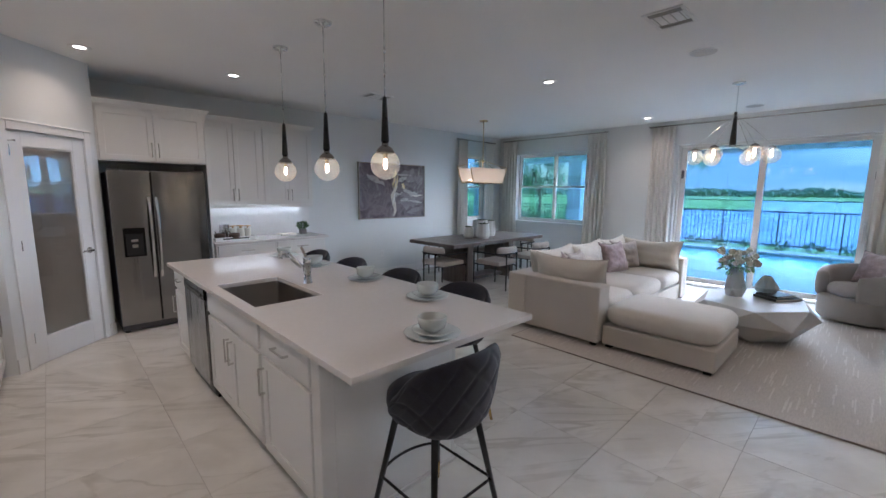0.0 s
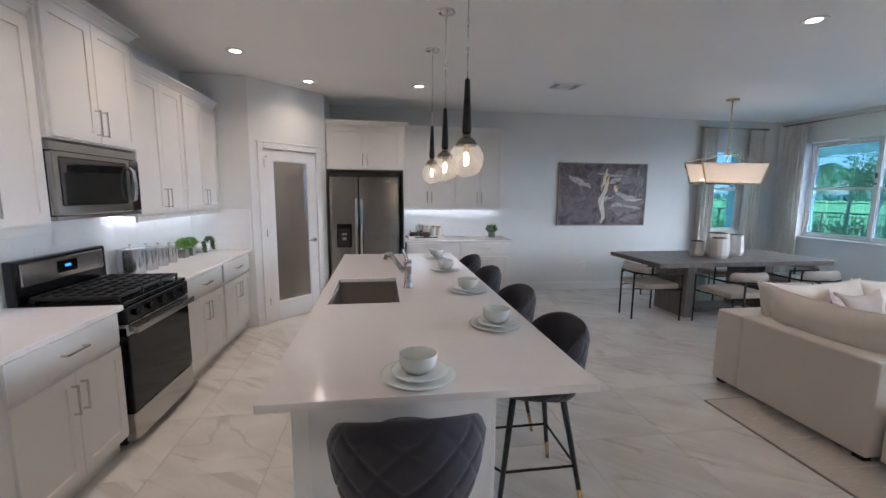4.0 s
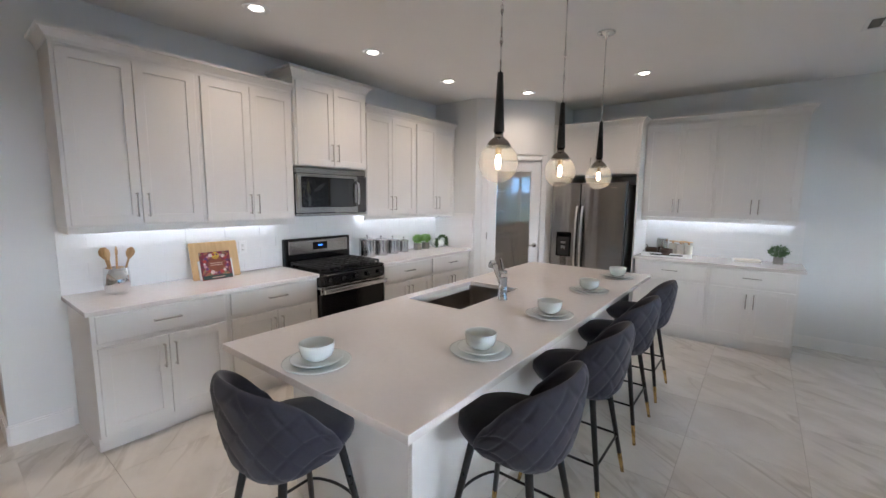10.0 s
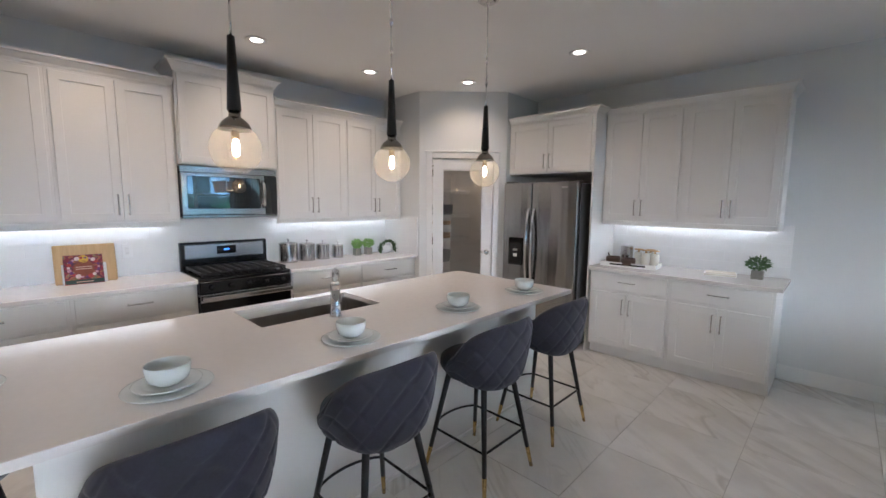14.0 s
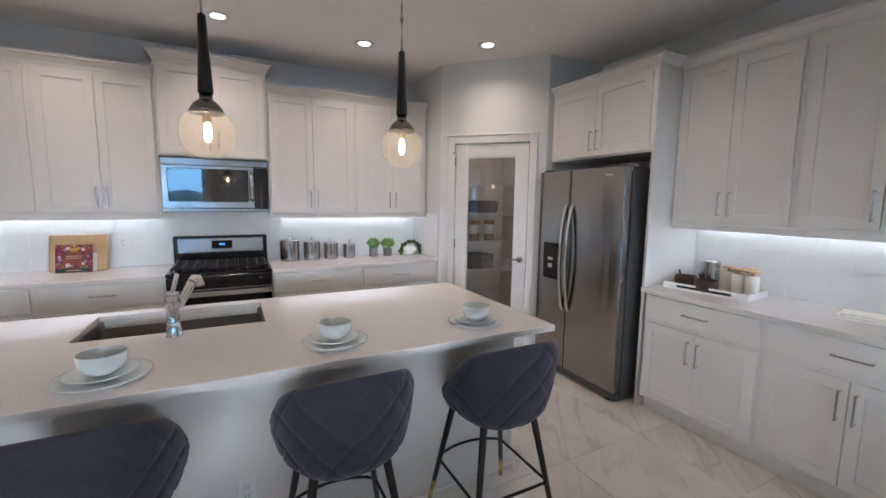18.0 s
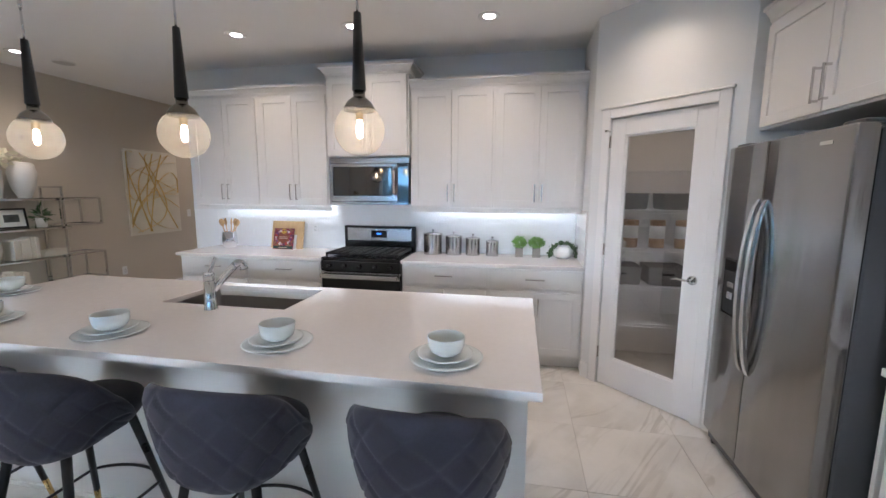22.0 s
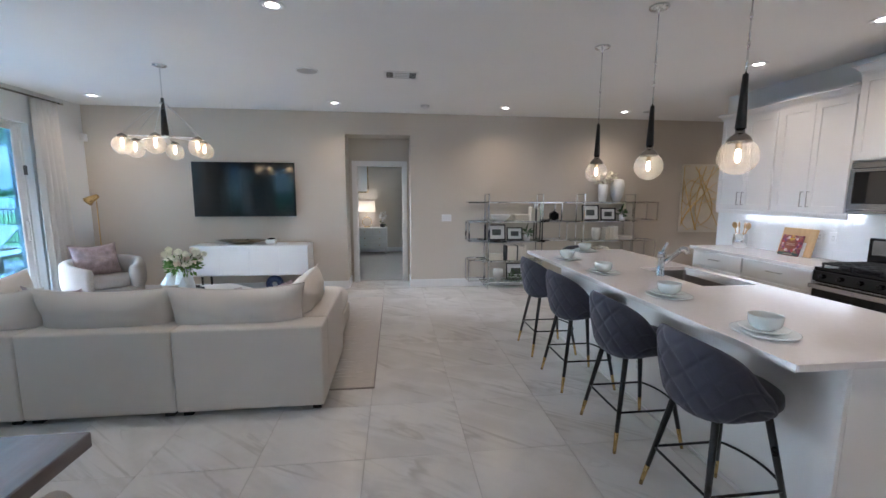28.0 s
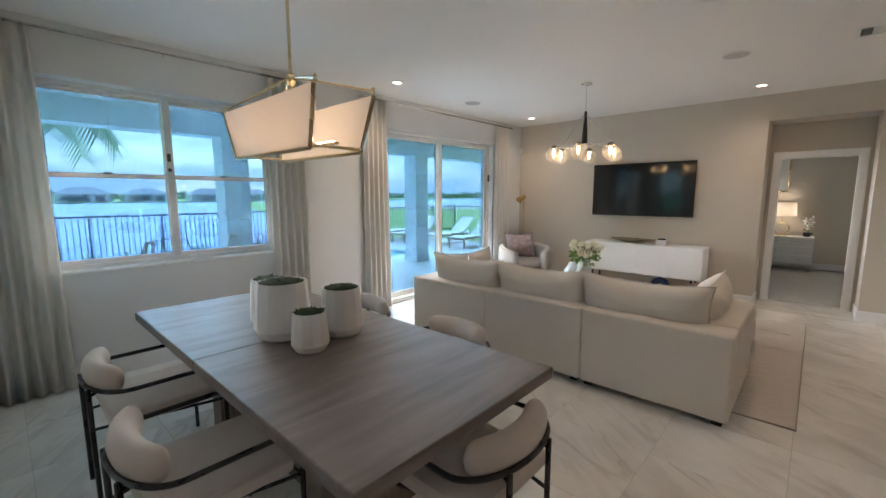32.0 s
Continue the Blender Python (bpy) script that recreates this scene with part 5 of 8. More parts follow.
# ---- place settings ----
def place_setting(x, y, rz):
    g = "place settings on the island"
    p = thing("dinner_plate", "pale celadon glazed dinner plate", "plate", x, y, CTR, group=g)
    prof = [(0, 0.0), (0.085, 0.0), (0.095, 0.004), (0.135, 0.012), (0.137, 0.0145), (0.132, 0.0155), (0.095, 0.008), (0.08, 0.005), (0, 0.005)]
    part("plate", lathe(prof, 40), M_CELADON, p, smooth=True)
    q = thing("salad_plate", "smaller pale glazed plate stacked on a dinner plate", "plate", x + 0.004, y - 0.004, CTR + 0.0152, group=g)
    part("plate", lathe([(r * 0.76, h) for r, h in prof], 40), M_CELADON, q, smooth=True)
    b = thing("bowl", "deep pale celadon bowl on stacked plates", "bowl", x, y, CTR + 0.0222, group=g)
    part("bowl", lathe([(0, 0), (0.038, 0), (0.040, 0.004), (0.060, 0.016), (0.067, 0.036), (0.070, 0.068), (0.0685, 0.0695), (0.066, 0.067), (0.063, 0.038), (0.055, 0.020), (0.03, 0.011), (0, 0.010)], 40), M_CELADON, b, smooth=True)


for x, y in ((1.968, 1.955), (2.412, 2.485), (2.418, 3.21), (2.388, 3.985), (2.402, 4.68)):
    place_setting(x, y, 0)

# ---- pendants ----
def pendant(y):
    pd = thing("pendant_light", "glass globe pendant light with a black cone and chrome rod", "pendant light", 2.303, y, CEIL, group="pendants over the island")
    part("canopy", lathe([(0, 0), (0.066, 0), (0.066, -0.012), (0.05, -0.022), (0.012, -0.026), (0.008, -0.05), (0, -0.05)], 28), M_CHROME, pd, smooth=True)
    part("rod", tube([(0, 0, -0.04), (0, 0, -0.36)], 0.0045, 8), M_CHROME, pd, smooth=True)
    part("link", tube([(0, 0, -0.355), (0, 0, -0.385)], 0.008, 10), M_CHROME, pd, smooth=True)
    part("rod", tube([(0, 0, -0.38), (0, 0, -0.50)], 0.0045, 8), M_CHROME, pd, smooth=True)
    part("link", tube([(0, 0, -0.495), (0, 0, -0.525)], 0.008, 10), M_CHROME, pd, smooth=True)
    part("rod", tube([(0, 0, -0.52), (0, 0, -0.66)], 0.0045, 8), M_CHROME, pd, smooth=True)
    part("cone", lathe([(0, -0.655), (0.0135, -0.655), (0.026, -0.925), (0.026, -0.93), (0, -0.93)], 20), M_LEG, pd, "black tapered cone", True)
    part("collar", lathe([(0, -0.93), (0.022, -0.93), (0.022, -0.952), (0.030, -0.958), (0.046, -0.972), (0.057, -0.990), (0.061, -1.003), (0.0, -1.003)], 28), M_CAPMETAL, pd, smooth=True)
    cz = -1.075
    gl = part("globe", lathe([(0.096 * math.sin(a), cz + 0.096 * math.cos(a)) for a in np.linspace(0.66, math.pi, 22)], 36, caps=False), M_GLOBE, pd, "clear seeded glass globe", True)
    gl.visible_shadow = False
    part("socket", lathe([(0, -1.003), (0.015, -1.003), (0.015, -1.036), (0, -1.036)], 14), M_BRASS, pd)
    part("bulb", lathe([(0, -1.036), (0.008, -1.038), (0.0125, -1.055), (0.0135, -1.08), (0.010, -1.1), (0, -1.106)], 16), M_BULB, pd, "glowing warm bulb", True)


for y in (2.778, 3.548, 4.322):
    pendant(y)

# ---- living area ----
rug = thing("area_rug", "pale cream textured rug on the tile floor", "rug", 0, 0, 0)
M_RUG = mat("cream_rug_pile", (0.56, 0.52, 0.48), 0.97, vary=0.16, scale=18, fine=220, stretch=(1.0, 6.0, 1.0), bump=0.9, bump_scale=120)
part("rug_body", box(4.305, 7.75, 0.25, 3.175, 0.0005, 0.013, 0.004), M_RUG, rug)
M_RUGD = mat("rug_binding", (0.33, 0.30, 0.28), 0.95, vary=0.15)
bm = box(4.297, 4.305, 0.25, 3.175, 0.0005, 0.012)
box(4.297, 7.75, 3.175, 3.182, 0.0005, 0.012, bm=bm)
part("binding", bm, M_RUGD, rug, "darker bound edge")
rnd = random.Random(4)
bm = bmesh.new()
for k in range(420):
    x, y = rnd.uniform(4.4, 7.6), rnd.uniform(0.3, 3.1)
    w = rnd.uniform(0.05, 0.32)
    box(x, min(x + w, 7.74), y, y + 0.010, 0.012, 0.0155, bm=bm)
M_RUGL = mat("pale_rug_yarn", (0.66, 0.625, 0.585), 0.97, vary=0.12, scale=30, bump=0.6)
tagged(part("raised_ribs", bm, M_RUGL, rug), kind="stuff")

RG = 0.0135
SOFA_TOP, ARM = 0.64, 0.24
mods = [(4.635, 5.632), (5.634, 6.586), (6.588, 7.575)]


def sofa_module(x0, x1, west, east, label):
    s = thing("sofa_module", label, "sofa", x0, 2.36, RG, group="modules of the sectional sofa")
    w, d = x1 - x0, 1.14
    part("base", box((ARM + 0.001 if west else 0.002), w - (ARM + 0.001 if east else 0.002), 0.02, d - ARM - 0.001, 0.035, 0.245, 0.012, 2), M_SOFA, s)
    part("back", smooth_box(0.0, w, d - ARM, d, 0.035, SOFA_TOP - RG, 0.022), M_SOFA, s)
    sx0, sx1 = 0.004, w - 0.004
    if west:
        part("arm", smooth_box(0, ARM, 0.0, d - ARM - 0.001, 0.035, SOFA_TOP - RG, 0.022), M_SOFA, s)
        sx0 = ARM + 0.004
    if east:
        part("arm", smooth_box(w - ARM, w, 0.0, d - ARM - 0.001, 0.035, SOFA_TOP - RG, 0.022), M_SOFA, s)
        sx1 = w - ARM - 0.004
    cs = part("seat_cushion", puff(sx1 - sx0, d - ARM - 0.01, 0.20, 9, 3.5, 14, 0.012, x0), M_SOFA2, s, "loose seat cushion", True)
    cs.matrix_basis = pose((sx0 + sx1) / 2, (d - ARM) / 2 + 0.0, 0.246)
    for a, b in ((0.06, 0.06), (w - 0.06, 0.06), (0.06, d - 0.06), (w - 0.06, d - 0.06)):
        part("foot", box(a - 0.03, a + 0.03, b - 0.03, b + 0.03, 0.0, 0.0355), M_GASKET, s)
    return s


def smooth_box(*a):
    return box(*a[:6], a[6], 3)


mod_obs = []
for i, (x0, x1) in enumerate(mods):
    mod_obs.append(sofa_module(x0, x1, i == 0, i == 2, ("oatmeal linen sectional sofa corner with a low back" if i != 1 else "oatmeal linen sectional sofa middle with a low back")))


def cushion(x, y, z, w, h, t, rx, rz, name="sofa_cushion", label="plump oatmeal linen back cushion on the sofa", m=None, seed=1, px=4.5, pz=2.0):
    c = tagged(new(name), label, "cushion", "cushions on the sofa")
    c.matrix_basis = pose(x, y, z, rx, 0, rz)
    def outline(a, b):
        return a * w / 2 * (1 - 0.075 * (1 - b * b)), h / 2 + b * h / 2 * (1 - 0.08 * (1 - a * a)) - 0.028 * (1 - a * a) * (b + 1) / 2

    bm = bmesh.new()
    n = 18
    for s in (-1, 1):
        g = []
        for i in range(n + 1):
            row = []
            for j in range(n + 1):
                a, b = -1 + 2 * i / n, -1 + 2 * j / n
                x_, z_ = outline(a, b)
                full = ((1 - abs(a) ** 3.2) * (1 - abs(b) ** 3.2)) ** 0.55
                wob = 0.026 * noise.noise(Vector((a * 2.2 + seed * 5, b * 2.2, s))) + 0.010 * noise.noise(Vector((a * 6 + seed, b * 6, s)))
                row.append(bm.verts.new((x_, s * (t / 2) * full + wob * full, z_ - 0.018 * b * full)))
            g.append(row)
        for i in range(n):
            for j in range(n):
                bm.faces.new((g[i][j], g[i + 1][j], g[i + 1][j + 1], g[i][j + 1]))
    bmesh.ops.remove_doubles(bm, verts=bm.verts, dist=1e-5)
    part("cover", bm, m or M_SOFA2, c, smooth=True)
    rim = [(-1 + 2 * k / 14, -1) for k in range(14)] + [(1, -1 + 2 * k / 10) for k in range(10)] + [(1 - 2 * k / 14, 1) for k in range(14)] + [(-1, 1 - 2 * k / 10) for k in range(10)]
    part("piping", tube([(outline(a, b)[0], 0, outline(a, b)[1]) for a, b in rim], 0.0045, 6, closed=True), m or M_SOFA2, c)
    return c


SEAT = RG + 0.44
for k, (x, w) in enumerate(((5.27, 0.98), (6.13, 0.96), (6.98, 0.94))):
    cushion(x, 3.21, SEAT, w, 0.47, 0.27, -12, 0, seed=k + 2)
cushion(4.95, 2.84, SEAT, 0.90, 0.45, 0.27, -12, 90, seed=7)
cushion(7.26, 2.82, SEAT, 0.88, 0.45, 0.25, -12, -90, seed=9)
cushion(5.55, 3.02, SEAT, 0.50, 0.42, 0.17, -20, 6, "throw_pillow", "soft grey-beige throw pillow on the sofa", M_CHAIRFAB, 3)
cushion(6.55, 2.98, SEAT, 0.50, 0.46, 0.17, -22, -14, "throw_pillow", "mauve and cream patterned throw pillow on the sofa", M_PILLOW, 4)
cushion(6.92, 3.0, SEAT, 0.50, 0.44, 0.17, -16, -25, "throw_pillow", "soft grey-beige throw pillow on the sofa", M_CHAIRFAB, 5)
cushion(5.22, 2.95, SEAT, 0.46, 0.42, 0.17, -18, 40, "throw_pillow", "mauve and cream patterned throw pillow on the sofa", M_PILLOW, 6)

ot = thing("ottoman", "large oatmeal linen ottoman on the rug", "ottoman", 4.69, 1.335, RG)
part("base", smooth_box(0, 0.90, 0, 1.0, 0.035, 0.235, 0.02), M_SOFA, ot)
c = part("seat_cushion", puff(0.915, 1.015, 0.20, 9, 3.0, 16, 0.015, 3), M_SOFA2, ot, "thick loose cushion", True)
c.matrix_basis = pose(0.45, 0.5, 0.236)
for a in (0.06, 0.84):
    for b in (0.06, 0.94):
        part("foot", box(a - 0.03, a + 0.03, b - 0.03, b + 0.03, 0, 0.0355), M_GASKET, ot)

# faceted coffee table
ct = thing("coffee_table", "pale faceted cast stone coffee table on the rug", "coffee table", 6.42, 1.36, RG)
bm = bmesh.new()
top, mid, low = [], [], []
for k in range(6):
    a = radians(60 * k + 12)
    top.append(bm.verts.new((0.66 * math.cos(a), 0.52 * math.sin(a), 0.385)))
    a += radians(30)
    mid.append(bm.verts.new((0.74 * math.cos(a), 0.60 * math.sin(a), 0.215)))
    low.append(bm.verts.new((0.44 * math.cos(a - radians(30)), 0.36 * math.sin(a - radians(30)), 0.0)))
bm.faces.new(top)
bm.faces.new(low[::-1])
for k in range(6):
    k2 = (k + 1) % 6
    bm.faces.new((top[k], mid[k], top[k2]))
    bm.faces.new((mid[k], mid[k2], top[k2]))
    bm.faces.new((low[k], low[k2], mid[k]))
    bm.faces.new((mid[k], low[k2], mid[k2]))
bmesh.ops.recalc_face_normals(bm, faces=bm.faces)
bmesh.ops.bevel(bm, geom=list(bm.edges), offset=0.004, segments=1, affect="EDGES")
part("body", bm, M_STONE, ct)
CT = RG + 0.3855


def faceted(profile, n, twist=0.0):
    bm = bmesh.new()
    rings = [[bm.verts.new((r * math.cos(2 * math.pi * (k + twist * i) / n), r * math.sin(2 * math.pi * (k + twist * i) / n), h)) for k in range(n)] for i, (r, h) in enumerate(profile)]
    for a, b in zip(rings, rings[1:]):
        for k in range(n):
            k2 = (k + 1) % n
            bm.faces.new((a[k], a[k2], b[k]))
            bm.faces.new((a[k2], b[k2], b[k]))
    bm.faces.new(rings[0][::-1])
    return bm, rings


def leaf_bunch(name, parent, material, centre, spread, count, size, seed, label="", flat=0.5):
    """Many small folded leaves round a centre."""
    r = random.Random(seed)
    bm = bmesh.new()
    for k in range(count):
        d = Vector((r.gauss(0, 1), r.gauss(0, 1), r.gauss(0, 0.8))).normalized()
        p = Vector(centre) + Vector((d.x * spread[0], d.y * spread[1], d.z * spread[2])) * (r.random() ** 0.4)
        s = size * r.uniform(0.6, 1.3)
        m = Matrix.Translation(p) @ d.to_track_quat("Z", "Y").to_matrix().to_4x4() @ Matrix.Rotation(r.uniform(0, 6.28), 4, "Z") @ Matrix.Rotation(r.uniform(-0.6, 0.6), 4, "X")
        q = [m @ Vector(c) for c in ((0, 0, 0), (s * flat * 0.5, s * 0.12, s * 0.45), (0, 0.0, s), (-s * flat * 0.5, s * 0.12, s * 0.45))]
        v = [bm.verts.new(c) for c in q]
        bm.faces.new((v[0], v[1], v[2]))
        bm.faces.new((v[0], v[2], v[3]))
    me = bpy.data.meshes.new(name)
    bm.to_mesh(me)
    bm.free()
    me.materials.append(material)
    ob = new(name, me)
    ob.parent = parent
    ob["kind"] = "stuff"
    if label:
        ob["label"] = label
    return ob


vz = thing("flower_vase", "faceted frosted grey glass vase holding cream flowers", "vase", 6.46, 1.56, CT)
bm, rg_ = faceted([(0.085, 0), (0.115, 0.09), (0.075, 0.27), (0.06, 0.33)], 7, 0.5)
part("vase", bm, M_VASE, vz)
fl = thing("flower_bouquet", "bouquet of cream and blush flowers in a vase", "flowers", 6.46, 1.56, CT + 0.27)
rnd = random.Random(11)
stems = bmesh.new()
for k in range(30):
    a, rr = rnd.uniform(0, 6.28), rnd.uniform(0.02, 0.22)
    top_ = Vector((rr * math.cos(a), rr * math.sin(a), rnd.uniform(0.13, 0.30) - rr * 0.25))
    tube([(0.01 * math.cos(a), 0.01 * math.sin(a), -0.1), (top_.x * 0.5, top_.y * 0.5, top_.z * 0.55), top_], 0.0025, 5, bm=stems)
    bm = bmesh.new()
    for j in range(18):
        d = Vector((rnd.gauss(0, 1), rnd.gauss(0, 1), rnd.gauss(0.5, 0.7))).normalized()
        m = Matrix.Translation(top_ + d * 0.016) @ d.to_track_quat("Z", "Y").to_matrix().to_4x4()
        s = 0.032
        vv = [bm.verts.new(m @ Vector(c)) for c in ((-s * .6, -s * .5, 0), (s * .6, -s * .5, 0), (s * .7, s * .4, s * .5), (0, s * .8, s * .7), (-s * .7, s * .4, s * .5))]
        bm.faces.new(vv)
    part("flower", bm, M_PETALP if k % 6 == 0 else M_PETAL, fl, "blush flower head" if k % 6 == 0 else "cream flower head")
part("stems", stems, M_LEAFD, fl)
leaf_bunch("leaves", fl, M_LEAF, (0, 0, 0.1), (0.17, 0.17, 0.10), 170, 0.06, 5)
vz2 = thing("glass_vase", "small faceted frosted grey glass vase on a book", "vase", 6.72, 1.30, CT + 0.052)
bm, rg_ = faceted([(0.10, 0), (0.125, 0.05), (0.055, 0.17), (0.04, 0.185)], 7, 0.5)
part("vase", bm, M_VASE, vz2)


def book(x, y, z, w, d, h, rz, cover, name="book", label="closed hardcover book", group=""):
    b = thing(name, label, "book", x, y, z, rz, group)
    bm = box(-w / 2, w / 2, -d / 2, d / 2, 0, 0.004, 0.001)
    box(-w / 2, w / 2, -d / 2, d / 2, h - 0.004, h, 0.001, bm=bm)
    box(-w / 2, -w / 2 + 0.004, -d / 2, d / 2, 0.004, h - 0.004, bm=bm)
    part("cover", bm, cover, b)
    part("pages", box(-w / 2 + 0.004, w / 2 - 0.005, -d / 2 + 0.005, d / 2 - 0.005, 0.004, h - 0.004), M_PAPER, b)
    return b


book(6.66, 1.18, CT, 0.36, 0.28, 0.028, -35, M_BOOKDARK, label="large dark book lying on the coffee table")
book(6.67, 1.20, CT + 0.0285, 0.30, 0.24, 0.022, -28, M_BOOKDARK, label="dark book stacked on a larger one")

# barrel swivel armchair
ac = thing("armchair", "cream boucle barrel swivel armchair in the corner", "armchair", 7.97, 0.50, 0, -132)
part("plinth", lathe([(0, 0), (0.30, 0), (0.30, 0.03), (0, 0.03)], 28), M_GASKET, ac)
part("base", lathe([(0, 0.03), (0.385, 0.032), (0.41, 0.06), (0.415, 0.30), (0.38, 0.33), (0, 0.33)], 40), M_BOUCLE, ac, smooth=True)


bm = bmesh.new()
rows = []
n_u, n_v = 48, 12
for i in range(n_u + 1):
    u = i / n_u
    a = radians(-55 + 290 * u)
    edge = abs(u - 0.5) * 2
    zt = 0.70 - 0.10 * edge ** 3
    row = []
    for j in range(n_v):
        b = 2 * math.pi * j / n_v
        sq = lambda t: math.copysign(abs(t) ** 0.55, t)
        rr = 0.385 + 0.065 * sq(math.cos(b))
        zz = 0.30 + (zt - 0.30) * (0.5 + 0.5 * sq(math.sin(b)))
        row.append(bm.verts.new((rr * math.cos(a), rr * math.sin(a), zz)))
    rows.append(row)
for a, b in zip(rows, rows[1:]):
    for j in range(n_v):
        bm.faces.new((a[j], b[j], b[(j + 1) % n_v], a[(j + 1) % n_v]))
bm.faces.new(rows[0])
bm.faces.new(rows[-1])
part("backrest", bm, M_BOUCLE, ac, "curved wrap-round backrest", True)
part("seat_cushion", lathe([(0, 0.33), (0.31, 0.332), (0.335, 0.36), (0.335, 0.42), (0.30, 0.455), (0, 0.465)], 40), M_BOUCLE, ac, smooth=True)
cushion(8.09, 0.42, 0.462, 0.52, 0.44, 0.17, -20, -128, "throw_pillow", "mauve and cream patterned throw pillow on an armchair", M_PILLOW, 8)

# brass floor lamp
lp = thing("floor_lamp", "slim brass reading floor lamp in the corner", "floor lamp", 8.44, -0.20)
part("base", lathe([(0, 0), (0.12, 0), (0.12, 0.012), (0.015, 0.02), (0, 0.02)], 28), M_BRASS, lp, smooth=True)
part("pole", tube([(0, 0, 0.015), (0, 0, 1.42)], 0.007, 8), M_BRASS, lp, smooth=True)
part("arm", tube([(0, 0, 1.42), (-0.01, 0.02, 1.45), (-0.015, 0.05, 1.482)], 0.006, 8), M_BRASS, lp)
part("shade", tube([(-0.06, 0.05, 1.515), (0.02, 0.06, 1.475), (0.075, 0.07, 1.43)], 0.028, 16, r_end=0.068), M_BRASS, lp, "brass cone shade", True)

# television and sideboard
tv = thing("television", "large flat black wall-mounted television, switched off", "television", 6.425, YS, 1.20)
part("mount", box(-0.3, 0.3, 0.0, 0.025, 0.2, 0.6), M_GASKET, tv)
part("housing", box(-0.757, 0.757, 0.025, 0.058, 0.0, 0.836, 0.006), M_GASKET, tv)
part("screen", box(-0.745, 0.745, 0.058, 0.0605, 0.016, 0.826), M_SCREEN, tv, "glossy black screen")
part("bezel", box(-0.757, 0.757, 0.058, 0.063, 0.0, 0.014, 0.002), M_DARKGREY, tv)

sb = thing("sideboard", "long white lacquered sideboard with flat doors", "sideboard", 5.435, YS + 0.016)
part("body", box(0, 1.69, 0.0, 0.40, 0.325, 0.785, 0.003), M_TRIM, sb)
for k in range(4):
    part("door", box(0.003 + k * 0.4212, 0.4236 + k * 0.4212, 0.40, 0.418, 0.337, 0.775, 0.003), M_TRIM, sb, "flat white door")
M_SB = mat("dark_bronze_base", (0.05, 0.045, 0.04), 0.4, 0.6)
for xx in (0.12, 1.55):
    bm = bmesh.new()
    for yy in (0.04, 0.34):
        box(xx, xx + 0.025, yy, yy + 0.025, 0.0, 0.325, bm=bm)
    box(xx, xx + 0.025, 0.065, 0.34, 0.0, 0.02, bm=bm)
    part("leg_frame", bm, M_SB, sb, "dark metal leg frame")
bw = thing("decorative_bowl", "long oval bronze-coloured decorative bowl on the sideboard", "bowl", 6.45, YS + 0.21, 0.785)
M_BRONZE = mat("aged_bronze_glaze", (0.22, 0.18, 0.11), 0.3, 0.7, vary=0.25, scale=12)
part("bowl", lathe([(0, 0), (0.10, 0.0), (0.30, 0.045), (0.37, 0.065), (0.30, 0.052), (0.10, 0.012), (0, 0.012)], 36, sy=0.42), M_BRONZE, bw, smooth=True)
bx = thing("decorative_box", "small white box with a dark lid on the sideboard", "box", 6.02, YS + 0.22, 0.785)
part("box", box(-0.07, 0.07, -0.06, 0.06, 0, 0.075, 0.004), M_CERAMIC, bx)
part("lid", lathe([(0, 0), (0.055, 0), (0.06, 0.012), (0.03, 0.02), (0, 0.02)], 20, 0, 0, 0.0755), M_BLKGLASS, bx, "dark glass lid", True)
bb = thing("ring_vase", "indigo ring-shaped ceramic vase under the sideboard", "vase", 6.0, YS + 0.22, 0.0)
M_INDIGO = mat("indigo_glaze", (0.035, 0.055, 0.13), 0.3, vary=0.4, scale=20)
part("ring", tube([(0.088 * math.cos(a), 0, 0.15 + 0.088 * math.sin(a)) for a in np.linspace(0, 6.283, 29)[:-1]], 0.05, 12, closed=True), M_INDIGO, bb, smooth=True)
part("foot", box(-0.06, 0.06, -0.045, 0.045, 0.0, 0.03, 0.006), M_INDIGO, bb)
part("neck", lathe([(0.022, 0.275), (0.02, 0.305), (0.026, 0.315), (0.018, 0.312), (0.016, 0.28)], 16), M_INDIGO, bb, smooth=True)

# globe chandelier over the living area
ch = thing("globe_chandelier", "six-globe glass chandelier with a black cone and chrome arms", "chandelier", 6.448, 1.73, CEIL)
part("canopy", lathe([(0, 0), (0.066, 0), (0.066, -0.012), (0.02, -0.026), (0, -0.026)], 28), M_CHROME, ch, smooth=True)
part("rod", tube([(0, 0, -0.02), (0, 0, -0.325)], 0.006, 8), M_CHROME, ch)
part("cone", lathe([(0, -0.32), (0.014, -0.32), (0.036, -0.685), (0, -0.685)], 20), M_LEG, ch, "black tapered cone", True)
part("hub", lathe([(0, -0.685), (0.03, -0.685), (0.034, -0.70), (0.02, -0.72), (0, -0.72)], 20), M_CHROME, ch, smooth=True)
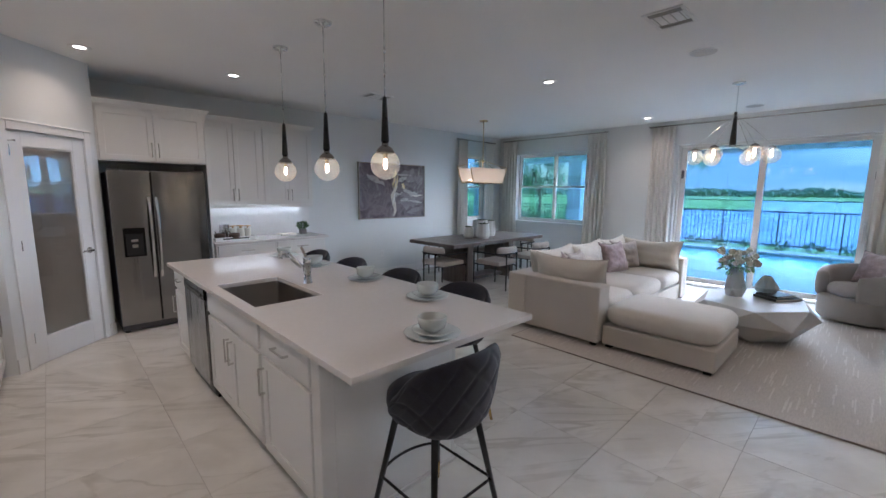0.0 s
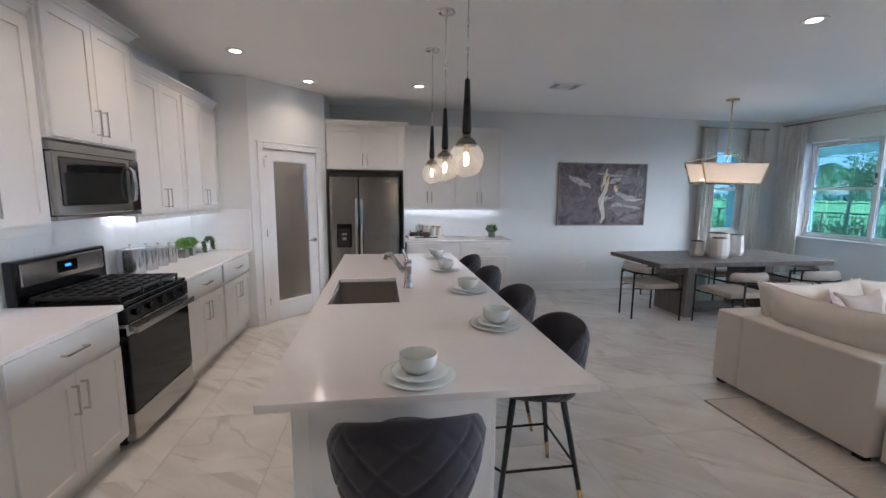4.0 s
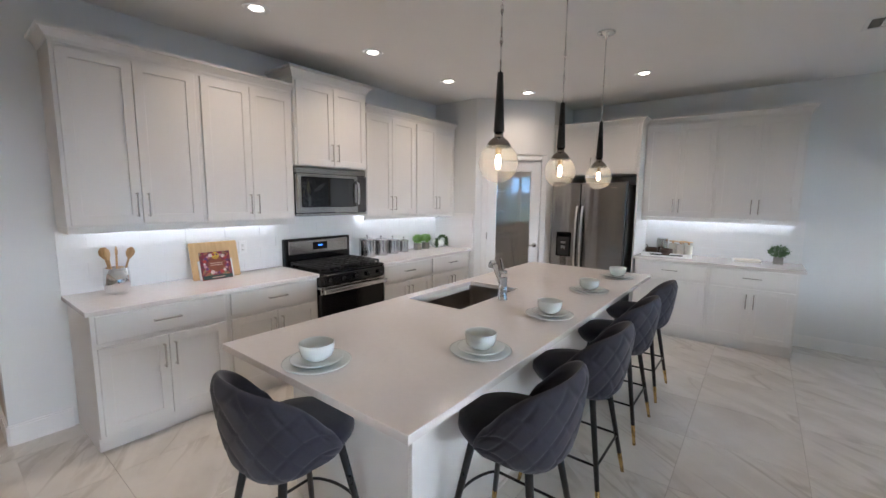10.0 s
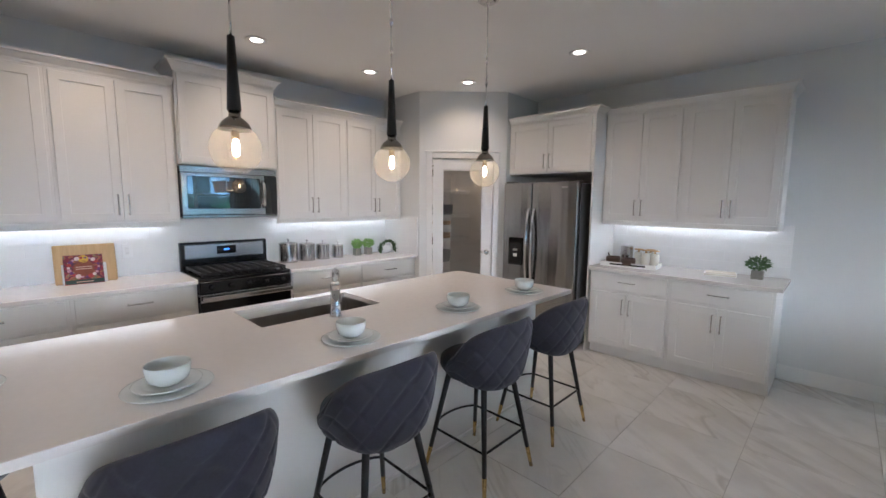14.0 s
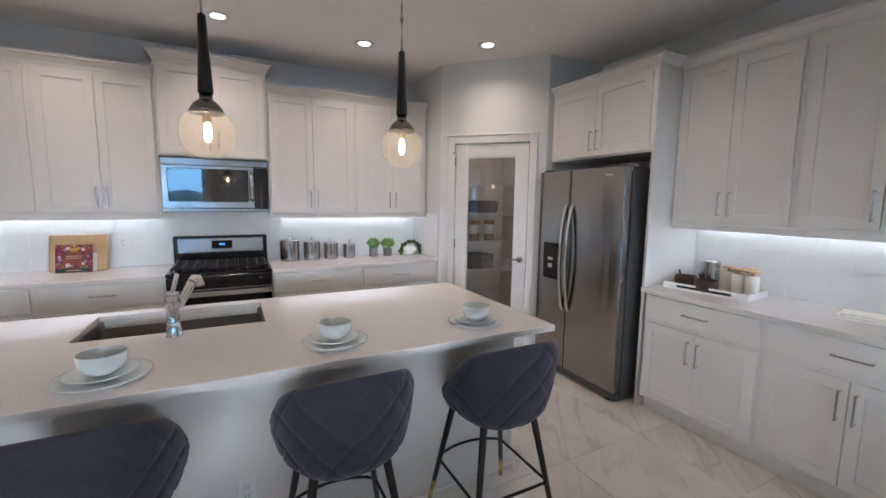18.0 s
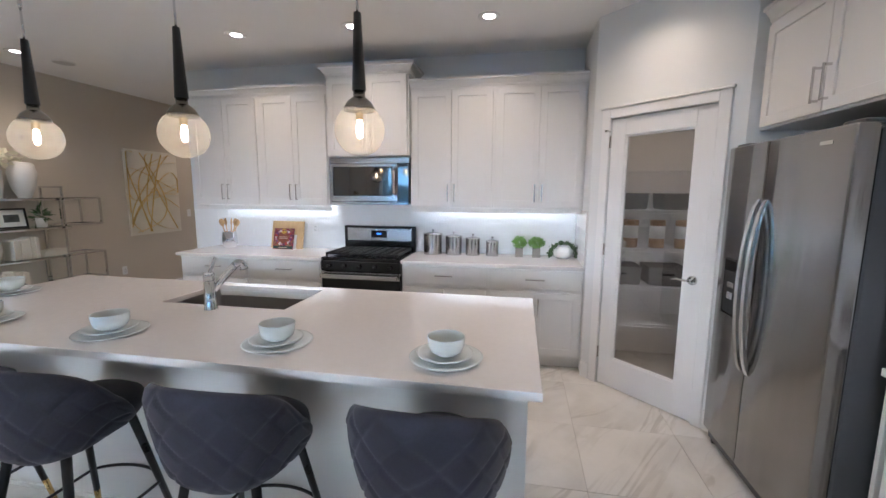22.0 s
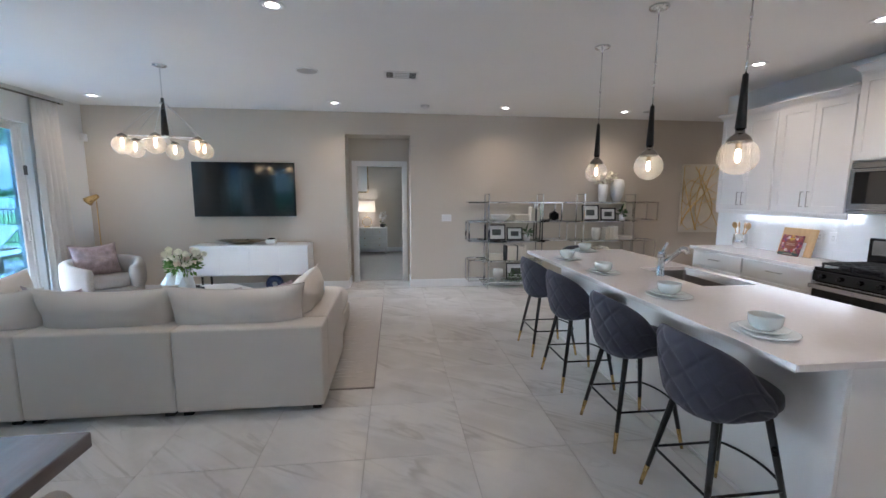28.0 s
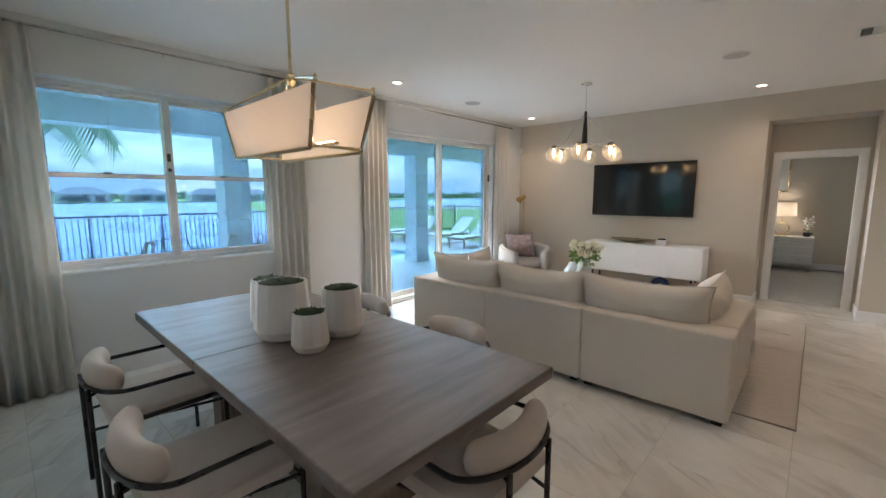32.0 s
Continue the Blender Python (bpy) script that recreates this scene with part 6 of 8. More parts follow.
for k in range(6):
    a = radians(60 * k + 44)
    c, s = math.cos(a), math.sin(a)
    R, zc = 0.365, -0.725
    ar = part("arm", tube([(0.02 * c, 0.02 * s, -0.70), (R * c, R * s, zc)], 0.006, 8), M_CHROME, ch, "chrome arm", True)
    part("stay", tube([(0.015 * c, 0.015 * s, -0.36), (R * 0.55 * c, R * 0.55 * s, -0.53), (R * c, R * s, zc + 0.015)], 0.0025, 6), M_CHROME, ar)
    part("cap", lathe([(0, 0.02), (0.012, 0.018), (0.036, 0.002), (0.045, -0.014), (0, -0.014)], 18, R * c, R * s, zc), M_CAPMETAL, ar, smooth=True)
    gl = part("globe", lathe([(0.09 * math.sin(t), -0.088 + 0.09 * math.cos(t)) for t in np.linspace(0.5, math.pi, 18)], 28, R * c, R * s, zc - 0.006, caps=False), M_GLOBEW, ch, "clear glass globe", True)
    gl.visible_shadow = False
    part("bulb", lathe([(0, -0.03), (0.010, -0.035), (0.013, -0.06), (0.014, -0.085), (0.010, -0.108), (0, -0.113)], 16, R * c, R * s, zc), M_BULB, ch, "glowing warm bulb", True)

# ---- etageres ----
SH_Y0, SH_Y1 = YS + 0.02, -0.105


def etagere(x_hi, x_lo, ext, side, levels):
    et = thing("etagere", "open chrome etagere with staggered glass shelves", "shelving unit", 0, 0, 0, group="chrome etageres")
    w = 0.018
    for x in (x_hi, x_lo):
        bm = bmesh.new()
        for y in (SH_Y0, SH_Y1):
            box(x - w / 2, x + w / 2, y - w / 2, y + w / 2, 0.0, 1.57, 0.001, bm=bm)
        box(x - w / 2, x + w / 2, SH_Y0 + w / 2, SH_Y1 - w / 2, 1.57 - w, 1.57, bm=bm)
        box(x - w / 2, x + w / 2, SH_Y0 + w / 2, SH_Y1 - w / 2, 0.0, w, bm=bm)
        part("upright_frame", bm, M_CHROME, et)
    for a, b, z in levels:
        bm = bmesh.new()
        for y in (SH_Y0 + 0.02, SH_Y1 - 0.02):
            box(a, b, y - 0.006, y + 0.006, z - 0.024, z - 0.006, bm=bm)
        for x in (a, b - 0.012):
            box(x, x + 0.012, SH_Y0 + 0.026, SH_Y1 - 0.026, z - 0.024, z - 0.006, bm=bm)
        part("shelf_frame", bm, M_CHROME, et)
        part("shelf", box(a + 0.004, b - 0.004, SH_Y0 + 0.014, SH_Y1 - 0.014, z - 0.006, z), M_SHELFGLASS, et, "clear glass shelf")
    for x0, x1, z0, z1 in ext:
        for y in (SH_Y0, SH_Y1):
            bm = bmesh.new()
            for p in ((x0, x1, z1 - w, z1), (x0, x1, z0, z0 + w), (x0, x0 + w, z0 + w, z1 - w), (x1 - w, x1, z0 + w, z1 - w)):
                box(p[0], p[1], y - w / 2, y + w / 2, p[2], p[3], bm=bm)
            part("side_loop", bm, M_CHROME, et)
        xo = x1 if side > 0 else x0
        for z in (z0, z1 - w):
            part("side_bar", box(xo - (w if side > 0 else 0), xo + (0 if side > 0 else w), SH_Y0 + w / 2, SH_Y1 - w / 2, z, z + w), M_CHROME, et)
    return et


etagere(2.61, 1.71, [(2.585, 2.94, 0.80, 1.125), (2.585, 2.94, 0.14, 0.50), (1.28, 1.76, 0.80, 1.125), (1.38, 1.76, 1.125, 1.44)], 1,
        [(1.40, 2.94, 1.44), (1.64, 2.70, 1.125), (1.64, 2.70, 0.80), (1.40, 2.70, 0.475), (1.64, 2.70, 0.125)])
etagere(1.00, 0.11, [(-0.31, 0.145, 1.125, 1.44), (-0.31, 0.145, 0.475, 0.80)], -1,
        [(0.03, 1.30, 1.44), (0.03, 1.30, 1.125), (0.03, 1.19, 0.80), (0.03, 1.19, 0.475), (0.03, 1.30, 0.125)])

YM = (SH_Y0 + SH_Y1) / 2


def picture_frame(x, z, w, h, lean=8):
    p = thing("photo_frame", "black framed photograph with a wide white mat on a shelf", "picture frame", x, YM - 0.02, z, 180, "framed photographs")
    p.matrix_basis = pose(x, YM - 0.03, z, -lean, 0, 180)
    bm = bmesh.new()
    f = 0.018
    for a in ((-w / 2, -w / 2 + f, 0, h), (w / 2 - f, w / 2, 0, h), (-w / 2 + f, w / 2 - f, 0, f), (-w / 2 + f, w / 2 - f, h - f, h)):
        box(a[0], a[1], -0.018, 0, a[2], a[3], 0.002, bm=bm)
    part("frame", bm, M_LEG, p)
    part("mat_board", box(-w / 2 + f, w / 2 - f, -0.008, -0.003, f, h - f), M_CERAMIC, p, "white mat board")
    part("photograph", box(-w * 0.25, w * 0.25, -0.0095, -0.008, h * 0.31, h * 0.69), mat("dark_landscape_print", (0.08, 0.09, 0.09), 0.4, vary=0.9, scale=14), p, "dark landscape print")


def book_row(x, z, n, h, seed, stack=False):
    r = random.Random(seed)
    xx = x
    for k in range(n):
        t = r.uniform(0.022, 0.04)
        hh = h * r.uniform(0.9, 1.05)
        col = M_PAPER if r.random() < 0.92 else M_BOOKDARK
        b = thing("book", "cream paper-bound book standing on a shelf" if not stack else "cream book lying in a stack on a shelf", "book", 0, 0, 0, group="books on the etageres")
        if stack:
            b.matrix_basis = pose(x, YM, z + k * 0.034, 0, 0, r.uniform(-6, 6))
            bm = box(-0.12, 0.12, -0.08, 0.08, 0, 0.033, 0.002)
        else:
            b.matrix_basis = pose(xx, YM + r.uniform(-0.01, 0.01), z, 0, 0, 0)
            bm = box(0, t - 0.002, -0.07, 0.08, 0, hh, 0.002)
        part("binding", bm, col, b)
        xx += t


def pot(x, y, z, prof, m, name, label, n=28):
    p = thing(name, label, "vase" if "vase" in name else name.split("_")[-1], x, y, z)
    part("vessel", lathe(prof, n), m, p, smooth=True)
    return p


picture_frame(2.43, 0.80, 0.30, 0.26)
picture_frame(2.12, 0.80, 0.27, 0.21)
picture_frame(0.80, 1.125, 0.30, 0.26)
picture_frame(0.48, 1.125, 0.27, 0.21)
picture_frame(2.08, 0.125, 0.34, 0.28)
book_row(1.945, 0.475, 12, 0.24, 1)
book_row(2.455, 0.475, 3, 0.2, 2, True)
book_row(1.725, 1.125, 5, 0.22, 3)
book_row(2.03, 1.125, 3, 0.2, 4, True)
book_row(0.345, 0.80, 7, 0.22, 5)
book_row(0.18, 0.80, 2, 0.2, 6, True)
book_row(0.46, 0.475, 9, 0.2, 7)
book_row(1.52, 0.475, 2, 0.2, 9, True)
pot(2.38, YM, 1.125, [(0, 0), (0.07, 0), (0.14, 0.05), (0.17, 0.10), (0.16, 0.10), (0.13, 0.05), (0.06, 0.012), (0, 0.012)], M_PORC, "shelf_bowl", "wide white ceramic bowl on a glass shelf")
pot(2.40, YM, 0.125, [(0, 0), (0.05, 0), (0.085, 0.10), (0.08, 0.19), (0.07, 0.19), (0.05, 0.02), (0, 0.02)], M_PORC, "white_vase", "tapered white ceramic vase on a glass shelf")
pot(0.70, YM, 0.80, [(0, 0), (0.045, 0), (0.075, 0.11), (0.07, 0.2), (0.06, 0.2), (0.04, 0.02), (0, 0.02)], M_PORC, "white_vase", "tapered white ceramic vase on a glass shelf")
pot(0.60, YM - 0.03, 1.44, [(0, 0), (0.06, 0), (0.075, 0.12), (0.08, 0.29), (0.07, 0.29), (0.05, 0.02), (0, 0.02)], M_PORC, "tall_vase", "tall straight white vase on top of the etagere")
pot(0.36, YM, 1.44, [(0, 0), (0.05, 0), (0.10, 0.12), (0.12, 0.26), (0.10, 0.36), (0.06, 0.38), (0.05, 0.37), (0, 0.1)], M_PORC, "tall_vase", "tall rounded white vase on top of the etagere")
orc = thing("orchid_spray", "cream orchid flowers standing in a tall vase", "flowers", 0.60, YM - 0.03, 1.72)
leaf_bunch("petals", orc, M_PETAL, (0.0, 0, 0.14), (0.22, 0.10, 0.08), 130, 0.06, 21, "cream petals", 0.9)
part("stem", tube([(0, 0, -0.25), (0, 0, 0.02), (0.06, 0, 0.12), (0.16, 0, 0.14)], 0.004, 6), M_LEAFD, orc)
for x, z in ((1.93, 0.80), (0.27, 1.125)):
    p = pot(x, YM + 0.05, z, [(0, 0), (0.045, 0), (0.05, 0.10), (0.044, 0.10), (0.036, 0.01), (0, 0.01)], M_PORC, "small_pot", "small white pot with a spiky succulent")
    q = thing("succulent_plant", "small spiky green succulent", "plant", x, YM + 0.05, z + 0.085)
    leaf_bunch("leaves", q, M_LEAFD, (0, 0, 0.045), (0.02, 0.02, 0.05), 46, 0.10, 3, flat=0.18)
q = thing("trailing_plant", "small dark trailing plant on a glass shelf", "plant", 2.12, YM + 0.10, 0.125)
leaf_bunch("leaves", q, M_LEAFD, (0, 0, 0.09), (0.12, 0.06, 0.085), 90, 0.055, 13)
g = thing("black_hexagon_ornament", "black faceted hexagonal ornament on a glass shelf", "ornament", 1.46, YM, 1.125)
part("ornament", lathe([(0, -0.03), (0.085, -0.03), (0.085, 0.03), (0, 0.03)], 6), M_BLACK, g, at=pose(0, 0, 0.0745, 90, 30, 0))

# ---- paintings ----
def canvas_mat(name, cols, scale, warp):
    m = bpy.data.materials.new(name)
    m.use_nodes = True
    n, l = m.node_tree.nodes, m.node_tree.links
    b = n["Principled BSDF"]
    b.inputs["Roughness"].default_value = 0.6
    co = n.new("ShaderNodeTexCoord")
    t = n.new("ShaderNodeTexNoise")
    t.inputs["Scale"].default_value, t.inputs["Detail"].default_value, t.inputs["Distortion"].default_value = scale, 6, warp
    l.new(co.outputs["Object"], t.inputs["Vector"])
    r = n.new("ShaderNodeValToRGB")
    r.color_ramp.elements.remove(r.color_ramp.elements[0])
    for k, (p, c) in enumerate(cols):
        e = r.color_ramp.elements[0] if k == 0 else r.color_ramp.elements.new(p)
        e.position, e.color = p, rgb(c)
    l.new(t.outputs["Fac"], r.inputs["Fac"])
    l.new(r.outputs["Color"], b.inputs["Base Color"])
    bp = n.new("ShaderNodeBump")
    bp.inputs["Strength"].default_value, bp.inputs["Distance"].default_value = 0.4, 0.003
    l.new(t.outputs["Fac"], bp.inputs["Height"])
    l.new(bp.outputs["Normal"], b.inputs["Normal"])
    return m


art = thing("abstract_painting", "abstract purple, grey and cream painting with a thin bronze frame", "painting", 5.427, YN, 1.583)
W, Hh = 0.768, 0.507
M_ART = canvas_mat("muted_purple_paint", [(0.25, (0.06, 0.045, 0.05)), (0.42, (0.11, 0.085, 0.10)), (0.5, (0.20, 0.165, 0.18)), (0.58, (0.13, 0.105, 0.12)), (0.72, (0.30, 0.27, 0.275))], 2.4, 1.8)
part("canvas", box(-W + 0.014, W - 0.014, -0.034, -0.004, -Hh + 0.014, Hh - 0.014), M_ART, art)
bm = bmesh.new()
for a in ((-W, -W + 0.012, -Hh, Hh), (W - 0.012, W, -Hh, Hh), (-W + 0.012, W - 0.012, -Hh, -Hh + 0.012), (-W + 0.012, W - 0.012, Hh - 0.012, Hh)):
    box(a[0], a[1], -0.042, -0.002, a[2], a[3], bm=bm)
part("frame", bm, mat("bronze_frame_metal", (0.36, 0.31, 0.26), 0.35, 0.8, vary=0.1), art, "thin bronze floater frame")
M_OCHRE = canvas_mat("ochre_and_cream_paint", [(0.3, (0.62, 0.46, 0.14)), (0.5, (0.78, 0.68, 0.42)), (0.7, (0.66, 0.60, 0.48))], 9, 1.0)
M_CREAMPAINT = canvas_mat("cream_white_paint", [(0.3, (0.52, 0.49, 0.42)), (0.5, (0.70, 0.67, 0.60)), (0.7, (0.42, 0.39, 0.36))], 7, 1.2)
M_GREYSTROKE = canvas_mat("pale_grey_paint", [(0.3, (0.24, 0.225, 0.23)), (0.5, (0.50, 0.48, 0.46)), (0.7, (0.34, 0.31, 0.32))], 8, 1.0)


def stroke(parent, x0, z0, x1, z1, w, m, seed, y=-0.0385):
    bm = bmesh.new()
    rows = []
    for k in range(15):
        u = k / 14
        p = Vector((x0 + (x1 - x0) * u, z0 + (z1 - z0) * u))
        d = Vector((x1 - x0, z1 - z0)).normalized()
        nrm = Vector((-d.y, d.x))
        off = noise.noise(Vector((u * 3, seed, 0))) * w * 0.6
        ww = w * (0.55 + 0.5 * noise.noise(Vector((u * 5, seed + 9, 0)))) * (0.25 + min(1, 4 * u * (1 - u)))
        rows.append([bm.verts.new((max(-0.74, min(0.74, p.x + nrm.x * (off + s * ww))), yy, max(-0.48, min(0.48, p.y + nrm.y * (off + s * ww))))) for s, yy in ((-0.5, -0.033), (-0.5, y), (0.5, y), (0.5, -0.033))])
    for a, b in zip(rows, rows[1:]):
        for j in range(3):
            bm.faces.new((a[j], a[j + 1], b[j + 1], b[j]))
    part("paint_stroke", bm, m, parent)


M_MAUVE = canvas_mat("pale_mauve_paint", [(0.3, (0.17, 0.145, 0.16)), (0.48, (0.27, 0.245, 0.255)), (0.6, (0.21, 0.185, 0.20)), (0.75, (0.38, 0.355, 0.35))], 4, 1.4)
stroke(art, 0.14, 0.30, 0.72, 0.24, 0.34, M_MAUVE, 21, -0.0348)
stroke(art, 0.10, -0.22, 0.72, -0.12, 0.42, M_MAUVE, 22, -0.0352)
stroke(art, -0.62, -0.34, -0.12, -0.30, 0.24, M_ART, 23, -0.0350)
rnd = random.Random(17)
for k in range(46):
    px, pz = rnd.uniform(-0.64, 0.64), rnd.uniform(-0.42, 0.42)
    tilt, ln = rnd.uniform(-0.5, 0.5), rnd.uniform(0.08, 0.2)
    pm = (M_MAUVE if rnd.random() < 0.75 else M_GREYSTROKE) if px > 0.05 and rnd.random() < 0.8 else M_ART
    stroke(art, max(-0.7, px - ln), pz - ln * tilt, min(0.7, px + ln), pz + ln * tilt, rnd.uniform(0.05, 0.13), pm, 40 + k, -0.0355 - 0.00003 * k)
stroke(art, 0.02, 0.24, -0.01, -0.47, 0.13, M_CREAMPAINT, 1, -0.0378)
stroke(art, 0.06, 0.42, -0.02, 0.06, 0.07, M_OCHRE, 11, -0.0387)
stroke(art, 0.10, 0.30, 0.03, 0.04, 0.06, M_OCHRE, 2, -0.0390)
stroke(art, 0.22, 0.02, 0.62, -0.07, 0.11, M_GREYSTROKE, 3)
stroke(art, -0.12, 0.34, 0.42, 0.30, 0.05, M_GREYSTROKE, 4)
stroke(art, 0.18, 0.13, 0.27, 0.06, 0.09, M_OCHRE, 5)
stroke(art, 0.42, -0.10, 0.72, -0.07, 0.05, M_CREAMPAINT, 12)
stroke(art, -0.60, 0.30, -0.22, 0.10, 0.14, M_GREYSTROKE, 6)
stroke(art, 0.36, -0.18, 0.70, -0.22, 0.06, M_GREYSTROKE, 7)
stroke(art, -0.45, -0.2, -0.1, -0.05, 0.12, M_ART, 8)
stroke(art, 0.03, -0.02, -0.03, -0.24, 0.05, M_CERAMIC, 9)

gp = thing("gold_line_painting", "cream canvas with looping gold lines in a pale frame", "painting", -1.355, YS, 1.495, 180)
part("canvas", box(-0.43, 0.43, -0.032, -0.003, -0.60, 0.60, 0.002), mat("cream_canvas", (0.76, 0.73, 0.66), 0.8, vary=0.08, scale=8, bump=0.3), gp)
rnd = random.Random(8)
M_GOLDPAINT = mat("gold_paint", (0.74, 0.54, 0.20), 0.45, vary=0.15)
for k in range(15):
    side = k % 2
    p0 = Vector((rnd.uniform(-0.4, 0.4), -0.56)) if side else Vector((-0.41, rnd.uniform(-0.5, 0.5)))
    p1 = Vector((rnd.uniform(-0.4, 0.4), 0.56)) if side else Vector((0.41, rnd.uniform(-0.5, 0.5)))
    bend = Vector((rnd.uniform(-0.45, 0.45), rnd.uniform(-0.4, 0.4)))
    pts = []
    for j in range(16):
        u = j / 15
        q = p0 * (1 - u) + p1 * u + bend * math.sin(math.pi * u)
        pts.append((max(-0.41, min(0.41, q.x)), -0.0325, max(-0.57, min(0.57, q.y))))
    part("gold_line", tube(pts, 0.017, 6, flat=0.1), M_GOLDPAINT, gp)

# ---- bedroom glimpse ----
dr = thing("bedroom_dresser", "light grey wooden dresser with six drawers", "dresser", 4.70, -4.70)
M_DRESS = mat("pale_grey_lacquer", (0.74, 0.73, 0.71), 0.5, vary=0.04)
part("body", box(-0.38, 0.38, 0.02, 0.45, 0.14, 0.69, 0.004), M_DRESS, dr)
for k in range(3):
    for s in (-1, 1):
        d = part("drawer_front", box(min(0.01 * s, 0.365 * s), max(0.01 * s, 0.365 * s), 0.45, 0.468, 0.16 + k * 0.175, 0.325 + k * 0.175, 0.003), M_DRESS, dr)
        part("knob", lathe([(0, 0), (0.012, 0), (0.012, 0.02), (0, 0.02)], 10), M_BRASS, d, at=pose(0.19 * s, 0.468, 0.245 + k * 0.175, -90, 0, 0))
for xx in (-0.34, 0.34):
    for yy in (0.06, 0.41):
        part("leg", box(xx - 0.02, xx + 0.02, yy - 0.02, yy + 0.02, 0.0, 0.141), M_DRESS, dr)
tl = thing("table_lamp", "glowing table lamp with a gold ring base and white shade", "table lamp", 4.84, -4.45, 0.69)
part("base", box(-0.08, 0.08, -0.05, 0.05, 0, 0.02, 0.003), M_GOLD, tl)
part("ring", tube([(0.12 * math.cos(a), 0, 0.145 + 0.12 * math.sin(a)) for a in np.linspace(0, 6.283, 33)[:-1]], 0.011, 8, closed=True), M_GOLD, tl, "gold ring", True)
part("stem", tube([(0, 0, 0.26), (0, 0, 0.45)], 0.006, 8), M_GOLD, tl)
# the shade cloth emits a little too, besides the lamp inside it
part("shade", lathe([(0.22, 0.41), (0.205, 0.69), (0.203, 0.69), (0.218, 0.41)], 32, caps=False), lit_cloth("glowing_lamp_shade", (0.86, 0.82, 0.76), 0.6, 0.0025), tl, "glowing white drum shade", True)
lamp = new("bedroom_lamp", bpy.data.lights.new("bedroom_lamp", "POINT"))
lamp.data.energy, lamp.data.color, lamp.data.shadow_soft_size = 0.12, (1.0, 0.88, 0.74), 0.08
lamp.matrix_basis = pose(4.84, -4.45, 1.24)
pf = thing("bedroom_picture", "white framed pale print on the bedroom wall", "picture frame", 5.05, -4.715, 1.595, 180)
bm = bmesh.new()
for a in ((-0.25, -0.225, 0, 0.72), (0.225, 0.25, 0, 0.72), (-0.225, 0.225, 0, 0.025), (-0.225, 0.225, 0.695, 0.72)):
    box(a[0], a[1], -0.025, 0.0, a[2], a[3], bm=bm)
part("frame", bm, M_GOLD, pf)
part("print", box(-0.225, 0.225, -0.012, -0.004, 0.025, 0.695), M_CERAMIC, pf)
oc = thing("potted_orchid", "white orchid in a dark pot on the bedroom dresser", "plant", 4.44, -4.5, 0.69)
part("pot", lathe([(0, 0), (0.05, 0), (0.062, 0.02), (0.066, 0.08), (0.06, 0.09), (0, 0.085)], 20), M_DARKGREY, oc, "dark glazed pot", True)
part("stem", tube([(0, 0, 0.08), (0.02, 0.01, 0.22), (-0.01, 0.02, 0.36), (-0.05, 0.02, 0.42)], 0.004, 6), M_LEAFM, oc)
leaf_bunch("blossoms", oc, M_CERAMIC, (-0.01, 0.015, 0.29), (0.06, 0.05, 0.13), 40, 0.07, 77, "white orchid blossoms", 0.9)
leaf_bunch("leaves", oc, M_LEAFM, (0, 0, 0.10), (0.05, 0.05, 0.03), 8, 0.09, 78)

# ---- dining area ----
TX0, TX1, TY0, TY1, TH = 5.142, 7.62, 4.925, 6.006, 0.762
tb = thing("dining_table", "long grey-washed oak dining table with two slab pedestals", "dining table", 0, 0, 0)
mid = (TX0 + TX1) / 2 + 0.05
part("tabletop", box(TX0, mid - 0.0008, TY0, TY1, TH - 0.055, TH, 0.004), M_TABLE, tb)
part("tabletop", box(mid + 0.0008, TX1, TY0, TY1, TH - 0.055, TH, 0.004), M_TABLE, tb)
for x in (5.72, 6.86):
    part("pedestal", box(x, x + 0.14, TY0 + 0.24, TY1 - 0.24, 0.0, TH - 0.056, 0.004), M_TABLEY, tb)
part("stretcher", box(5.86, 6.86, (TY0 + TY1) / 2 - 0.16, (TY0 + TY1) / 2 + 0.16, 0.03, 0.085, 0.004), M_TABLE, tb)


